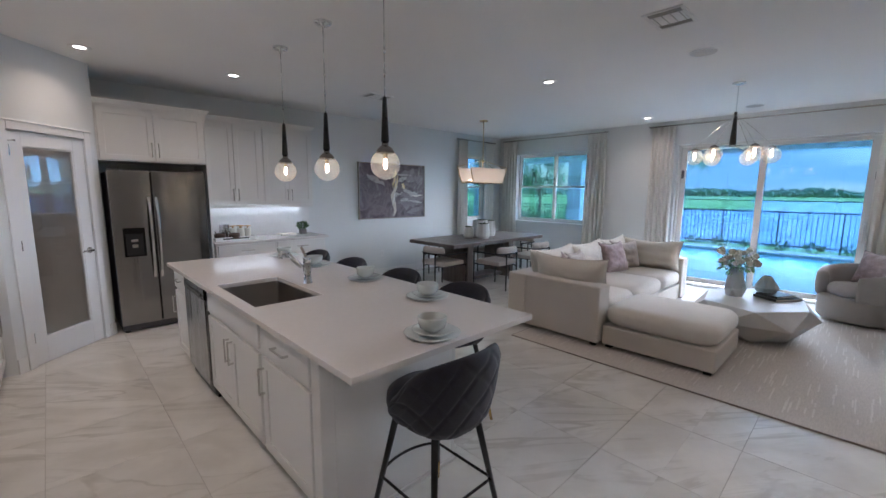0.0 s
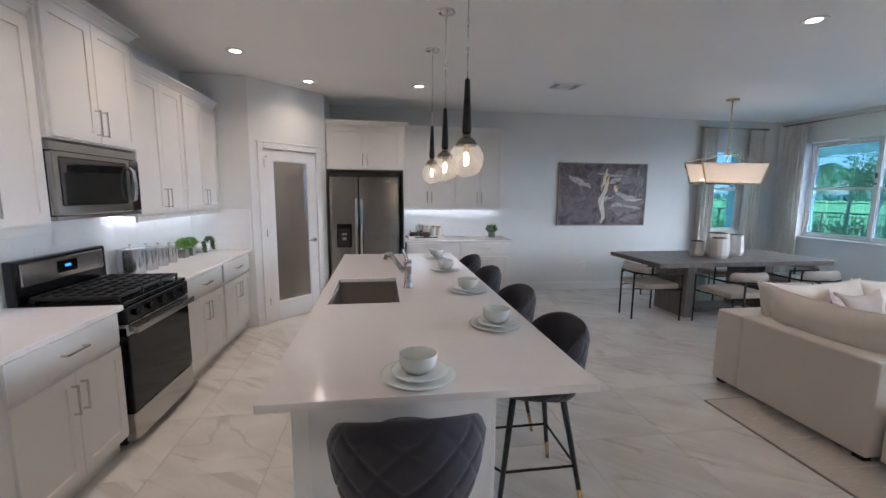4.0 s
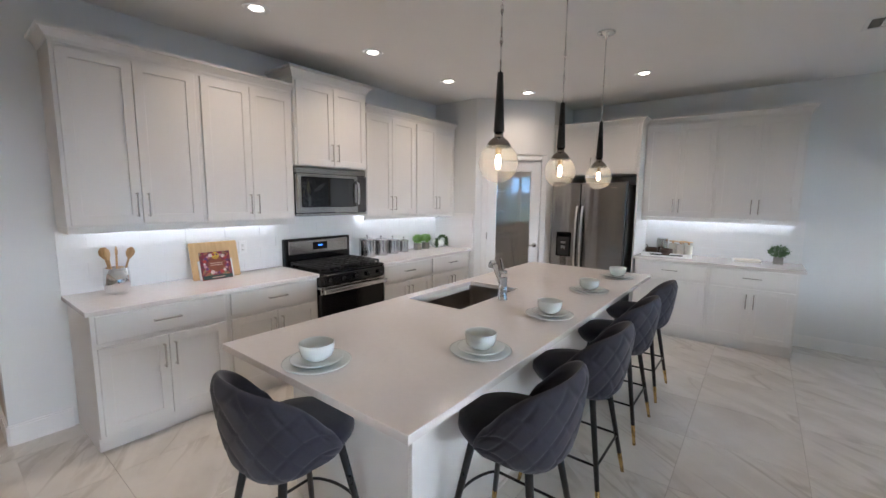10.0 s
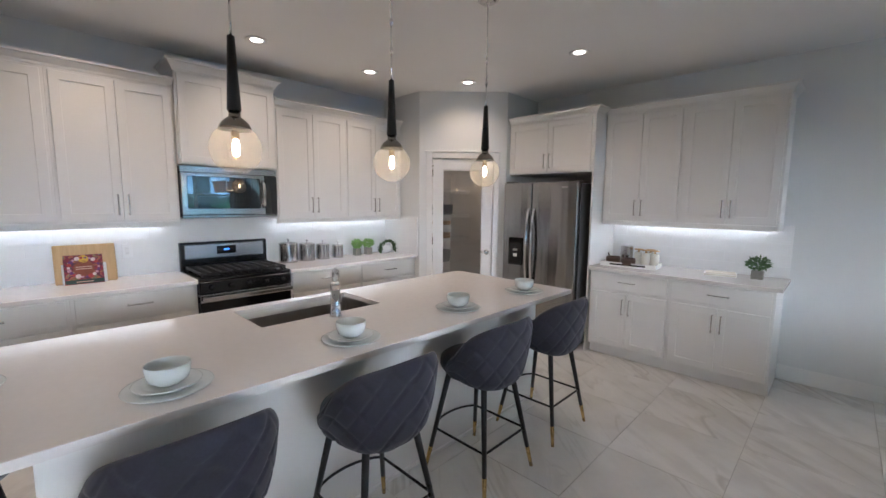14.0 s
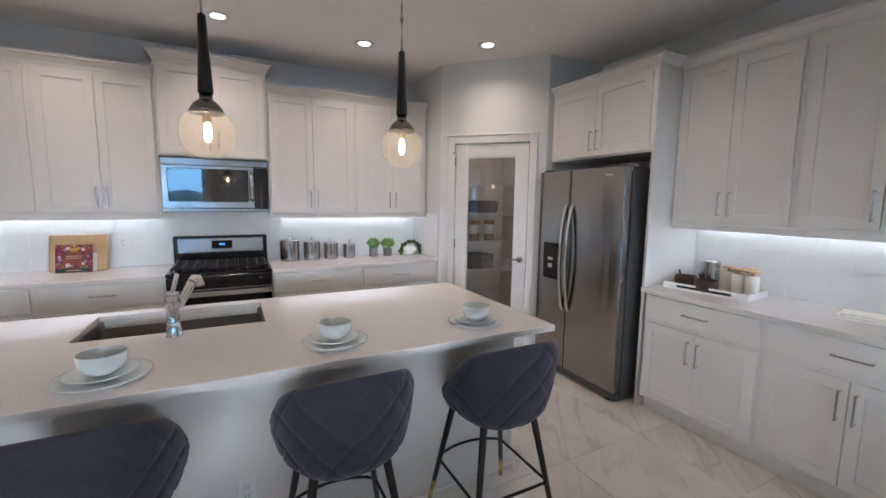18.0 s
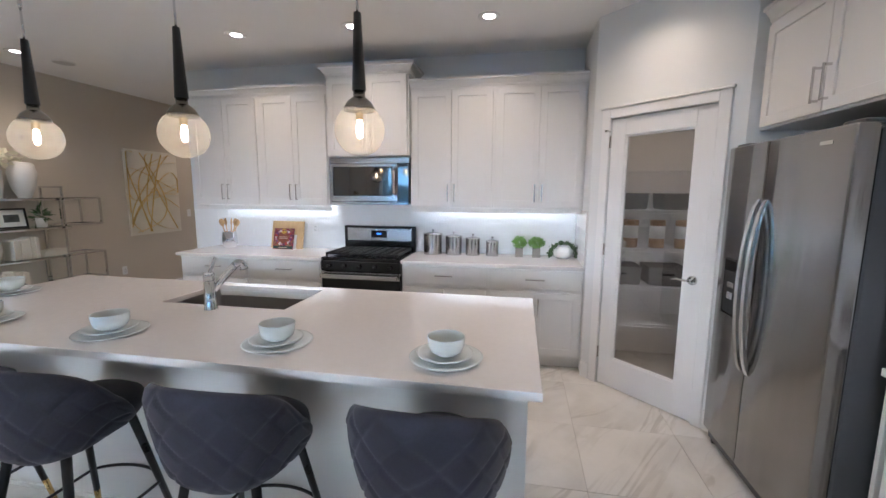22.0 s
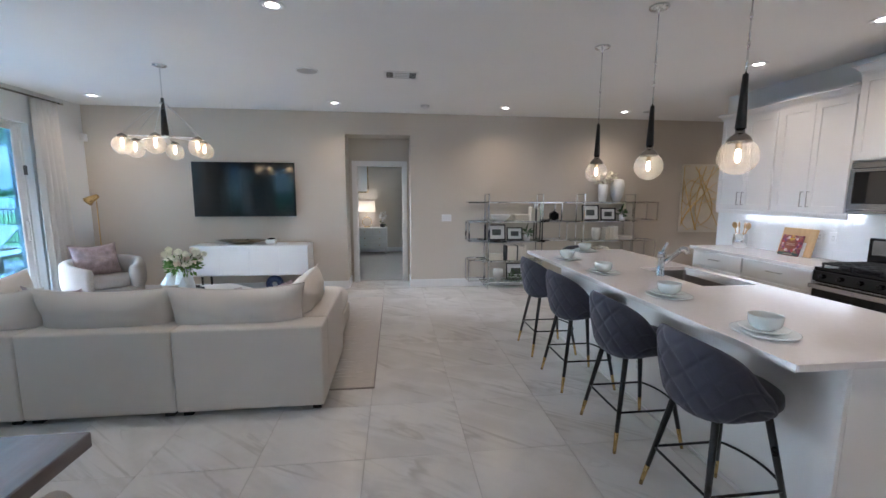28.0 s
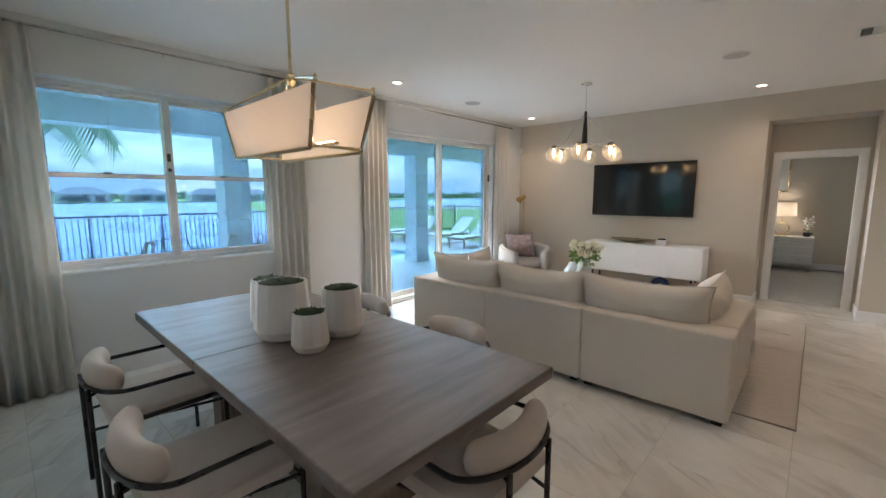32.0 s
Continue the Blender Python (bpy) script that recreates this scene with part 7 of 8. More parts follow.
def dining_chair():
    """Seat faces local +y."""
    c = thing("dining_chair", "warm grey upholstered dining chair with a black metal frame", "dining chair", group="chairs round the dining table")
    part("seat", smooth_box(-0.255, 0.255, -0.24, 0.25, 0.405, 0.475, 0.03), M_CHAIRFAB, c)
    ZA, YB = 0.602, -0.14
    hoop = [(0.285, 0.27, ZA)] + [(0.285 * math.cos(a), YB + 0.165 * math.sin(a), ZA) for a in np.linspace(0, -math.pi, 26)] + [(-0.285, 0.27, ZA)]
    part("arm_hoop", tube(hoop, 0.0115, 8), M_LEG, c, "black metal arm hoop", True)
    for s in (-1, 1):
        part("leg", tube([(s * 0.285, 0.262, ZA + 0.008), (s * 0.285, 0.262, 0)], 0.0115, 8), M_LEG, c, smooth=True)
        part("leg", tube([(s * 0.135, -0.298, ZA), (s * 0.135, -0.298, 0)], 0.0115, 8), M_LEG, c, smooth=True)
        part("rail", tube([(s * 0.275, 0.262, 0.40), (s * 0.255, 0.2, 0.395), (s * 0.135, -0.29, 0.395)], 0.008, 8), M_LEG, c)
        part("back_stay", tube([(s * 0.135, -0.292, 0.57), (s * 0.12, -0.24, 0.585)], 0.008, 6), M_LEG, c)
    part("rail", tube([(-0.27, 0.262, 0.40), (0.27, 0.262, 0.40)], 0.008, 8), M_LEG, c)
    bm = bmesh.new()
    rows = []
    n = 30
    for i in range(n + 1):
        u = i / n
        a = radians(-166 + 152 * u)
        end = max(0.0, 1 - abs(2 * u - 1) ** 7) ** 0.5
        rr = 0.052 * (0.12 + 0.88 * end)
        hh = 0.066 * (0.12 + 0.88 * end)
        seam = 1 - 0.05 * math.exp(-((abs(u - 0.5) - 0.16) / 0.012) ** 2)
        p = Vector((0.228 * math.cos(a), YB + 0.112 * math.sin(a), 0.645))
        o = Vector((0.16 * math.cos(a), 0.228 * math.sin(a), 0)).normalized()
        rows.append([bm.verts.new(p + (o * rr * math.cos(b) + Vector((0, 0, 1)) * hh * math.sin(b)) * seam) for b in np.linspace(0, 2 * math.pi, 17)[:-1]])
    for a, b in zip(rows, rows[1:]):
        for k in range(16):
            bm.faces.new((a[k], b[k], b[(k + 1) % 16], a[(k + 1) % 16]))
    bm.faces.new(rows[0])
    bm.faces.new(rows[-1])
    part("backrest", bm, M_CHAIRFAB, c, "padded curved back roll", True)
    return c


dc = dining_chair()
dc.matrix_basis = pose(6.02, 4.775, 0, 0, 0, 0)
for x, y, a in ((6.99, 4.765, 0), (6.065, 6.08, 180), (6.978, 6.05, 180), (5.305, 5.343, -90), (7.46, 5.40, 90)):
    copy_thing(dc, pose(x, y, 0, 0, 0, a))


def planter(x, y, r, h, seed):
    p = thing("faceted_planter", "white faceted ceramic planter with dark moss on the table", "planter", x, y, TH, random.Random(seed).uniform(0, 30), "planters on the table")
    bm = bmesh.new()
    n = 12
    prof = [(r * 0.80, 0), (r, h * 0.17), (r * 0.86, h), (r * 0.80, h), (r * 0.80, h * 0.9), (0.0, h * 0.9)]
    part("pot", lathe(prof, n, bm=bm), M_PORC, p)
    bm = lathe([(0, 0.012), (r * 0.4, 0.018), (r * 0.78, 0.004), (r * 0.79, -0.01), (0, -0.01)], 24, 0, 0, h * 0.97)
    for v in bm.verts:
        v.co += 0.012 * noise.noise_vector(v.co * 30 + Vector((seed, 0, 0)))
    part("moss", bm, M_MOSS, p, "dark green moss", True)
    leaf_bunch("moss_cover", p, M_MOSS, (0, 0, h * 0.985), (r * 0.75, r * 0.75, 0.012), 340, 0.014, seed)


planter(6.46, 5.54, 0.155, 0.305, 1)
planter(6.69, 5.505, 0.118, 0.285, 2)
planter(6.255, 5.295, 0.122, 0.262, 3)
planter(6.155, 5.55, 0.095, 0.195, 4)

# linen panel chandelier
lc = thing("linear_chandelier", "gold framed chandelier with two long linen shade panels", "chandelier", 6.40, 5.46, 0)
part("canopy", lathe([(0, CEIL), (0.075, CEIL), (0.075, CEIL - 0.02), (0.012, CEIL - 0.026), (0, CEIL - 0.026)], 28), M_GOLD, lc, smooth=True)
part("rod", tube([(0, 0, CEIL - 0.02), (0, 0, 1.80)], 0.008, 8), M_GOLD, lc, smooth=True)
part("hub", lathe([(0, 2.10), (0.02, 2.10), (0.03, 2.135), (0.014, 2.16), (0, 2.16)], 16), M_GOLD, lc, smooth=True)
zt, zb, xt, xb = 2.0, 1.745, 0.49, 0.405
yt, yb = 0.150, 0.130
for s in (-1, 1):
    pa = [Vector((-xt, s * yt, zt)), Vector((xt, s * yt, zt)), Vector((xb, s * yb, zb)), Vector((-xb, s * yb, zb))]
    bm = bmesh.new()
    off = Vector((0, s * 0.012, 0.003))
    a = [bm.verts.new(p) for p in pa]
    b = [bm.verts.new(p + off) for p in pa]
    bm.faces.new(a)
    bm.faces.new(b[::-1])
    for k in range(4):
        bm.faces.new((a[k], a[(k + 1) % 4], b[(k + 1) % 4], b[k]))
    pn = part("shade_panel", bm, None, lc, "cream linen shade panel")
    pn.data.materials.append(M_SHADE)
    bm = bmesh.new()
    for p, q in ((pa[1], pa[2]), (pa[3], pa[0]), (pa[2], pa[3])):
        bar(p + Vector((0, s * 0.006, 0)), q + Vector((0, s * 0.006, 0)), 0.018, bm)
    part("panel_frame", bm, M_GOLD, lc, "gold edge frame")
    for e in (-1, 1):
        part("stay", tube([(0, 0, 2.145), (e * xt, s * yt, zt + 0.02)], 0.005, 6), M_GOLD, lc)
        part("finial", lathe([(0, 0), (0.010, 0.004), (0.006, 0.016), (0.010, 0.026), (0, 0.034)], 12, e * xt, s * yt, zt + 0.005), M_GOLD, lc, smooth=True)
part("centre_bar", box(-xb, xb, -0.012, 0.012, 1.770, 1.782, 0.002), M_GOLD, lc)
for e in (-1, 1):
    part("cross_bar", box(e * xb - 0.008, e * xb + 0.008, -yb, yb, 1.748, 1.762, 0.002), M_GOLD, lc)
part("light_strip", box(-xb + 0.03, xb - 0.03, -0.009, 0.009, 1.782, 1.787), M_CANDLE, lc, "glowing warm light strip")

# ---- curtains ----
def curtain(x0, y0, x1, y1, ztop, zbot, folds, seed, group):
    c = thing("curtain", "floor-length off-white linen curtain gathered beside the window", "curtain", 0, 0, 0, group=group)
    a, b = Vector((x0, y0, 0)), Vector((x1, y1, 0))
    d = (b - a).normalized()
    nrm = Vector((-d.y, d.x, 0))

    def fn(u, v):
        w = 0.038 * math.sin(u * folds * 2 * math.pi + 0.5 * math.sin(v * 2 + seed)) * (0.55 + 0.45 * v) + 0.008 * noise.noise(Vector((u * 9, v * 3, seed)))
        flare = (u - 0.5) * 0.05 * v
        return a + (b - a) * u + d * flare + nrm * w + Vector((0, 0, ztop + (zbot - ztop) * v))
    part("cloth", sheet(fn, folds * 14, 16, 0.002), M_CURTAIN, c, smooth=True)
    for k in range(folds):
        p = a + (b - a) * ((k + 0.5) / folds)
        part("ring", tube([p + Vector((0, 0, ztop + 0.008)) + 0.018 * (nrm * math.cos(t) + Vector((0, 0, 1)) * math.sin(t)) for t in np.linspace(0, 6.283, 13)[:-1]], 0.003, 6, closed=True), M_NICKEL, c)
    return c


def rod(p0, p1, group):
    r = thing("curtain_rod", "thin nickel curtain rod with end caps", "curtain rod", 0, 0, 0, group="curtain rods")
    p0, p1 = Vector(p0), Vector(p1)
    part("pole", tube([p0, p1], 0.011, 10), M_NICKEL, r, smooth=True)
    d = (p1 - p0).normalized()
    for p, s in ((p0, -1), (p1, 1)):
        part("finial", tube([p, p + d * s * 0.05], 0.016, 10), M_NICKEL, r, smooth=True)
    side = Vector((0.09, 0, 0)) if abs(d.y) > 0.5 else Vector((0, 0.09, 0))
    for u in (0.06, 0.5, 0.94):
        q = p0 + (p1 - p0) * u
        part("bracket", tube([q, q + side], 0.006, 6), M_NICKEL, r)


CX, CY, RODZ = XE - 0.085, YN - 0.085, 2.748
rod((CX, 4.24, RODZ), (CX, 6.66, RODZ), "")
rod((CX, 0.08, RODZ), (CX, 3.38, RODZ), "")
rod((7.13, CY, 2.70), (8.31, CY, 2.70), "")
curtain(CX, 3.37, CX, 3.00, RODZ - 0.015, 0.012, 5, 1, "curtains at the sliding door")
curtain(CX, 0.53, CX, 0.12, RODZ - 0.015, 0.012, 5, 2, "curtains at the sliding door")
curtain(CX, 4.59, CX, 4.20, RODZ - 0.015, 0.012, 5, 3, "curtains at the windows")
curtain(CX, 6.68, CX, 6.29, RODZ - 0.015, 0.012, 5, 4, "curtains at the windows")
curtain(7.14, CY, 7.40, CY, 2.685, 0.012, 4, 5, "curtains at the windows")
curtain(8.02, CY, 8.30, CY, 2.685, 0.012, 4, 6, "curtains at the windows")

# ---- worktop things ----
def canister(y, r, h, k):
    c = thing("canister", "stainless steel storage canister with a knobbed lid", "canister", -0.135, y, CTR, group="row of four canisters")
    part("body", lathe([(0, 0), (r, 0), (r, h), (0, h)], 32), M_STEELH, c, smooth=True)
    part("lid", lathe([(0, h), (r + 0.002, h), (r + 0.002, h + 0.014), (r * 0.5, h + 0.024), (0, h + 0.026)], 32), M_STEELH, c, smooth=True)
    part("knob", lathe([(0, 0), (0.008, 0), (0.006, 0.012), (0.014, 0.024), (0.008, 0.034), (0, 0.036)], 16, 0, 0, h + 0.025), M_CHROME, c, smooth=True)
    smooth_by_angle(c.children[0]), smooth_by_angle(c.children[1])


for y, r, h in ((4.085, 0.092, 0.19), (4.295, 0.081, 0.172), (4.485, 0.071, 0.155), (4.675, 0.062, 0.132)):
    canister(y, r, h, 0)
for k, (y, s) in enumerate(((4.934, 1.0), (5.095, 1.1))):
    p = thing("small_pot", "small square grey concrete pot", "pot", -0.13, y, CTR, group="small plants on the worktop")
    part("pot", prism([(-0.036, -0.036), (0.036, -0.036), (0.036, 0.036), (-0.036, 0.036)], 0, 0.085), M_CONCRETE, p)
    q = thing("green_plant", "bushy bright green plant in a concrete pot", "plant", -0.13, y, CTR + 0.085, group="small plants on the worktop")
    leaf_bunch("leaves", q, M_HERB, (0, 0, 0.055), (0.054 * s, 0.058 * s, 0.048), 560, 0.022, 30 + k)
pk = thing("white_pumpkin_planter", "round white ribbed planter", "planter", -0.12, 5.335, CTR)
bm = lathe([(0, 0), (0.05, 0), (0.085, 0.03), (0.09, 0.065), (0.07, 0.10), (0.03, 0.112), (0, 0.105)], 40)
for v in bm.verts:
    a = math.atan2(v.co.y, v.co.x)
    f = 1 - 0.06 * abs(math.sin(a * 5))
    v.co.x *= f
    v.co.y *= f
part("planter", bm, M_CERAMIC, pk, smooth=True)
q = thing("wreath_plant", "dark green ring of trailing leaves round a white planter", "plant", -0.05, 5.335, CTR)
bm = bmesh.new()
r = random.Random(3)
for k in range(260):
    a = r.uniform(-0.15, math.pi + 0.15)
    p = Vector((r.gauss(0, 0.012), 0.115 * math.cos(a) + r.gauss(0, 0.012), 0.03 + 0.115 * math.sin(a) + abs(r.gauss(0, 0.012))))
    s = r.uniform(0.012, 0.022)
    d = Vector((r.gauss(0, 1), r.gauss(0, 1), r.gauss(0, 1))).normalized()
    e = d.orthogonal().normalized()
    vv = [bm.verts.new(p + c) for c in (d * s, e * s * 0.5, -d * s, -e * s * 0.5)]
    bm.faces.new(vv)
tagged(part("leaves", bm, M_LEAFD, q), kind="stuff")

ck = thing("utensil_crock", "hammered steel crock holding wooden spoons", "crock", -0.11, 1.807, CTR)
part("crock", lathe([(0, 0), (0.05, 0), (0.07, 0.02), (0.078, 0.075), (0.070, 0.175), (0.066, 0.175), (0.073, 0.075), (0.06, 0.015), (0, 0.01)], 32), M_CHROME, ck, smooth=True)
for k, (a, tilt, kind) in enumerate(((200, 16, 0), (250, 10, 0), (100, 18, 1), (310, 12, 0), (160, 14, 0))):
    sp = tagged(new("wooden_spoon"), "light wooden cooking spoon standing in a steel crock", "spoon", "wooden spoons in the crock")
    sp.matrix_basis = pose(-0.11, 1.807, CTR + 0.02) @ pose(0, 0, 0, 0, 0, a) @ pose(0.012, 0, 0, 0, tilt, 0)
    bm = tube([(0, 0, 0), (0, 0, 0.235)], 0.0065, 8)
    lathe([(0, 0), (0.012, 0.008), (0.028, 0.04), (0.026, 0.065), (0.010, 0.085), (0, 0.086)], 14, 0, 0, 0.215, bm=bm, sy=0.28)
    part("spoon", bm, M_UTENSIL, sp, smooth=True)

cb = tagged(new("cutting_board"), "light bamboo cutting board leaning on the backsplash", "cutting board")
cb.matrix_basis = pose(-0.135, 2.475, CTR, 0, -13, 0)
part("board", box(-0.012, 0.012, -0.185, 0.185, 0, 0.30, 0.010, 2), M_BAMBOO, cb)
wb = tagged(new("cutting_board"), "small white cutting board leaning on the backsplash", "cutting board")
wb.matrix_basis = pose(-0.108, 2.462, CTR, 0, -14, 0)
part("board", box(-0.006, 0.006, -0.132, 0.132, 0, 0.155, 0.0055, 2), M_CERAMIC, wb)
kb = tagged(new("cookbook"), "cookbook with a dark floral food cover leaning on a board", "book")
kb.matrix_basis = pose(-0.085, 2.457, CTR, 0, -15, 0)
M_COVER = canvas_mat("cookbook_cover_print", [(0.30, (0.62, 0.50, 0.42)), (0.38, (0.05, 0.02, 0.03)), (0.45, (0.35, 0.03, 0.05)), (0.51, (0.05, 0.02, 0.05)), (0.57, (0.55, 0.14, 0.08)), (0.63, (0.10, 0.12, 0.04)), (0.70, (0.65, 0.45, 0.40))], 20, 0.8)
part("cover", box(-0.008, 0.008, -0.115, 0.115, 0, 0.225, 0.002), M_COVER, kb, "dark berry-coloured cover")
M_TITLE = mat("pale_print", (0.62, 0.42, 0.33), 0.6)
M_TITLEBG = mat("orange_brown_label", (0.26, 0.075, 0.04), 0.6, vary=0.35, scale=14)
part("title_panel", prism([(0.062 * math.cos(a), 0.062 * math.sin(a)) for a in np.linspace(0, 6.283, 25)[:-1]], 0, 0.0007), M_TITLEBG, kb, at=pose(0.0083, 0.0, 0.118, 0, 90, 0))
for z, w in ((0.128, 0.048), (0.112, 0.048)):
    part("title_bar", box(0.0093, 0.0098, -w, w, z, z + 0.007), M_TITLE, kb)
part("title_bar", box(0.0083, 0.0090, -0.113, 0.113, 0.004, 0.034), mat("dark_green_band", (0.03, 0.06, 0.05), 0.6), kb)
part("title_bar", box(0.0093, 0.0098, -0.05, 0.05, 0.014, 0.02), M_TITLE, kb)
part("cover_spot", prism([(0.030 * math.cos(a), 0.030 * math.sin(a)) for a in np.linspace(0, 6.283, 17)[:-1]], 0, 0.0007), mat("yellow_print", (0.72, 0.46, 0.06), 0.6), kb, at=pose(0.0083, 0.0, 0.192, 0, 90, 0))
rnd = random.Random(31)
M_SPOTS = [mat("berry_print_%s" % k, c, 0.6, vary=0.3, scale=60) for k, c in (("rose", (0.55, 0.28, 0.34)), ("plum", (0.16, 0.04, 0.16)), ("red", (0.45, 0.05, 0.05)), ("cream", (0.75, 0.62, 0.58)))]
for k in range(22):
    a = 2 * math.pi * k / 22
    rr = rnd.uniform(0.008, 0.017)
    part("cover_spot", prism([(rr * math.cos(t), rr * math.sin(t)) for t in np.linspace(0, 6.283, 13)[:-1]], 0, 0.0005 + 0.00002 * k), M_SPOTS[k % 4], kb, at=pose(0.0084, 0.088 * math.cos(a), 0.128 + 0.075 * math.sin(a), 0, 90, 0))

# buffet worktop
M_JAR = mat("cloudy_jar_glass", (0.74, 0.72, 0.66), 0.12, vary=0.15, scale=9)
ty = thing("serving_tray", "white lacquered serving tray with a gold inside", "tray", 2.47, 6.57, CTR, 6)
bm = box(-0.265, 0.265, -0.15, 0.15, 0, 0.008)
for p in ((-0.265, 0.265, -0.15, -0.138), (-0.265, 0.265, 0.138, 0.15), (-0.265, -0.253, -0.138, 0.138), (0.253, 0.265, -0.138, 0.138)):
    box(*p, 0.008, 0.045, bm=bm)
part("tray", bm, M_CERAMIC, ty)
part("tray_liner", box(-0.252, 0.252, -0.137, 0.137, 0.0082, 0.0095), M_GOLD, ty, "gold inside")
part("handle_slot", box(-0.17, 0.17, -0.1515, -0.150, 0.016, 0.032), M_GASKET, ty)
TZ = CTR + 0.0098
for x, y, s in ((2.31, 6.51, 1.0), (2.475, 6.475, 1.0)):
    b = pot(x, y, TZ, [(0, 0), (0.05, 0), (0.068, 0.02), (0.072, 0.055), (0.068, 0.082), (0.062, 0.08), (0.064, 0.055), (0.04, 0.012), (0, 0.012)], M_DARKWOOD, "wooden_bowl", "small dark wooden bowl on the tray")
    part("spoon", tube([(-0.03, 0.0, 0.05), (-0.06, 0.01, 0.115)], 0.006, 6), M_DARKWOOD, b, "dark wooden scoop")
for x, y, r, h in ((2.40, 6.635, 0.062, 0.185),):
    j = pot(x, y, TZ, [(0, 0), (r, 0), (r, h), (0, h)], M_STEELH, "french_press", "stainless steel coffee pot on the tray")
    smooth_by_angle(j.children[0])
    part("lid", lathe([(0, 0), (r, 0), (r * 0.9, 0.012), (0, 0.016)], 24, 0, 0, h), M_CHROME, j, smooth=True)
for x, y in ((2.515, 6.655), (2.605, 6.60), (2.69, 6.595), (2.62, 6.69)):
    j = pot(x, y, TZ, [(0, 0), (0.040, 0), (0.042, 0.01), (0.042, 0.125), (0.036, 0.135), (0, 0.135)], M_JAR, "storage_jar", "white storage jar with a flat wooden lid on the tray")
    part("lid", lathe([(0, 0), (0.012, 0), (0.008, 0.022), (0.043, 0.024), (0.043, 0.033), (0, 0.033)], 20, 0, 0, 0.135), M_UTENSIL, j, "wooden lid", True)
bk = book(3.25, 6.62, CTR, 0.25, 0.18, 0.018, 8, M_PORC, "magazine", "thin white magazine lying on the buffet worktop")
bk2 = book(3.252, 6.62, CTR + 0.0185, 0.23, 0.15, 0.010, 12, M_PAPER, "magazine", "thin magazine stacked on another")
p = thing("small_pot", "small grey concrete pot on the buffet worktop", "pot", 3.52, 6.64, CTR)
part("pot", prism([(-0.042, -0.042), (0.042, -0.042), (0.042, 0.042), (-0.042, 0.042)], 0, 0.075), M_CONCRETE, p)
q = thing("green_plant", "bushy dark green plant in a concrete pot", "plant", 3.52, 6.64, CTR + 0.075)
leaf_bunch("leaves", q, M_LEAFM, (0, 0, 0.06), (0.078, 0.078, 0.052), 420, 0.03, 77)

# ---- pantry inside: wire shelves along its west wall ----
M_PANTRY = mat("pantry_paint", (0.80, 0.77, 0.74), 0.8, vary=0.03)
M_WIRE = mat("white_coated_wire", (0.78, 0.78, 0.76), 0.4)
M_BASKET = mat("dark_grey_bin", (0.20, 0.19, 0.185), 0.8, vary=0.2, scale=40)
PX0, PX1, PY0, PY1 = XW + 0.024, 0.13, 5.60, 6.69
for z in (0.398, 0.728, 1.06, 1.388, 1.716):
    sh = thing("wire_shelf", "white coated wire pantry shelf", "shelf", 0, 0, z, group="pantry shelves")
    for zz in (-0.034, -0.008):
        part("front_rail", box(PX1 - 0.008, PX1, PY0, PY1, zz, zz + 0.008, 0.002), M_WIRE, sh)
    part("back_rail", box(PX0, PX0 + 0.006, PY0, PY1, -0.008, -0.002), M_WIRE, sh)
    bm = bmesh.new()
    for k in range(42):
        y = PY0 + 0.008 + k * (PY1 - PY0 - 0.016) / 41
        box(PX0, PX1 - 0.008, y - 0.0015, y + 0.0015, -0.003, 0.0, bm=bm)
        box(PX1 - 0.006, PX1 - 0.003, y - 0.0015, y + 0.0015, -0.026, -0.008, bm=bm)
    tagged(part("wires", bm, M_WIRE, sh), kind="stuff")


def storage_bin(y0, y1, z, h, slot):
    b = thing("storage_bin", "dark grey fabric storage bin on a pantry shelf", "storage bin", -0.07, (y0 + y1) / 2, z, group="pantry bins")
    w = (y1 - y0) / 2
    bm = bmesh.new()
    lo = [bm.verts.new((a * 0.14, c * w * 0.94, 0.0)) for a, c in ((-1, -1), (1, -1), (1, 1), (-1, 1))]
    hi = [bm.verts.new((a * 0.15, c * w, h)) for a, c in ((-1, -1), (1, -1), (1, 1), (-1, 1))]
    for k in range(4):
        bm.faces.new((lo[k], lo[(k + 1) % 4], hi[(k + 1) % 4], hi[k]))
    bm.faces.new(lo[::-1])
    bm.faces.new(hi)
    bmesh.ops.bevel(bm, geom=bm.edges[:], offset=0.008, segments=2, affect="EDGES")
    part("bin", bm, M_BASKET, b)
    part("rim", box(-0.153, 0.153, -w - 0.003, w + 0.003, h, h + 0.014, 0.004), M_BASKET, b)
    if slot:
        part("handle_slot", box(0.1445, 0.15, -0.05, 0.05, h * 0.62, h * 0.74, 0.001), M_GASKET, b, "dark slot handle")


storage_bin(5.69, 6.005, 1.388, 0.125, False)
storage_bin(6.115, 6.40, 1.388, 0.125, False)
storage_bin(5.665, 5.99, 0.728, 0.15, True)
storage_bin(6.045, 6.36, 0.728, 0.15, True)
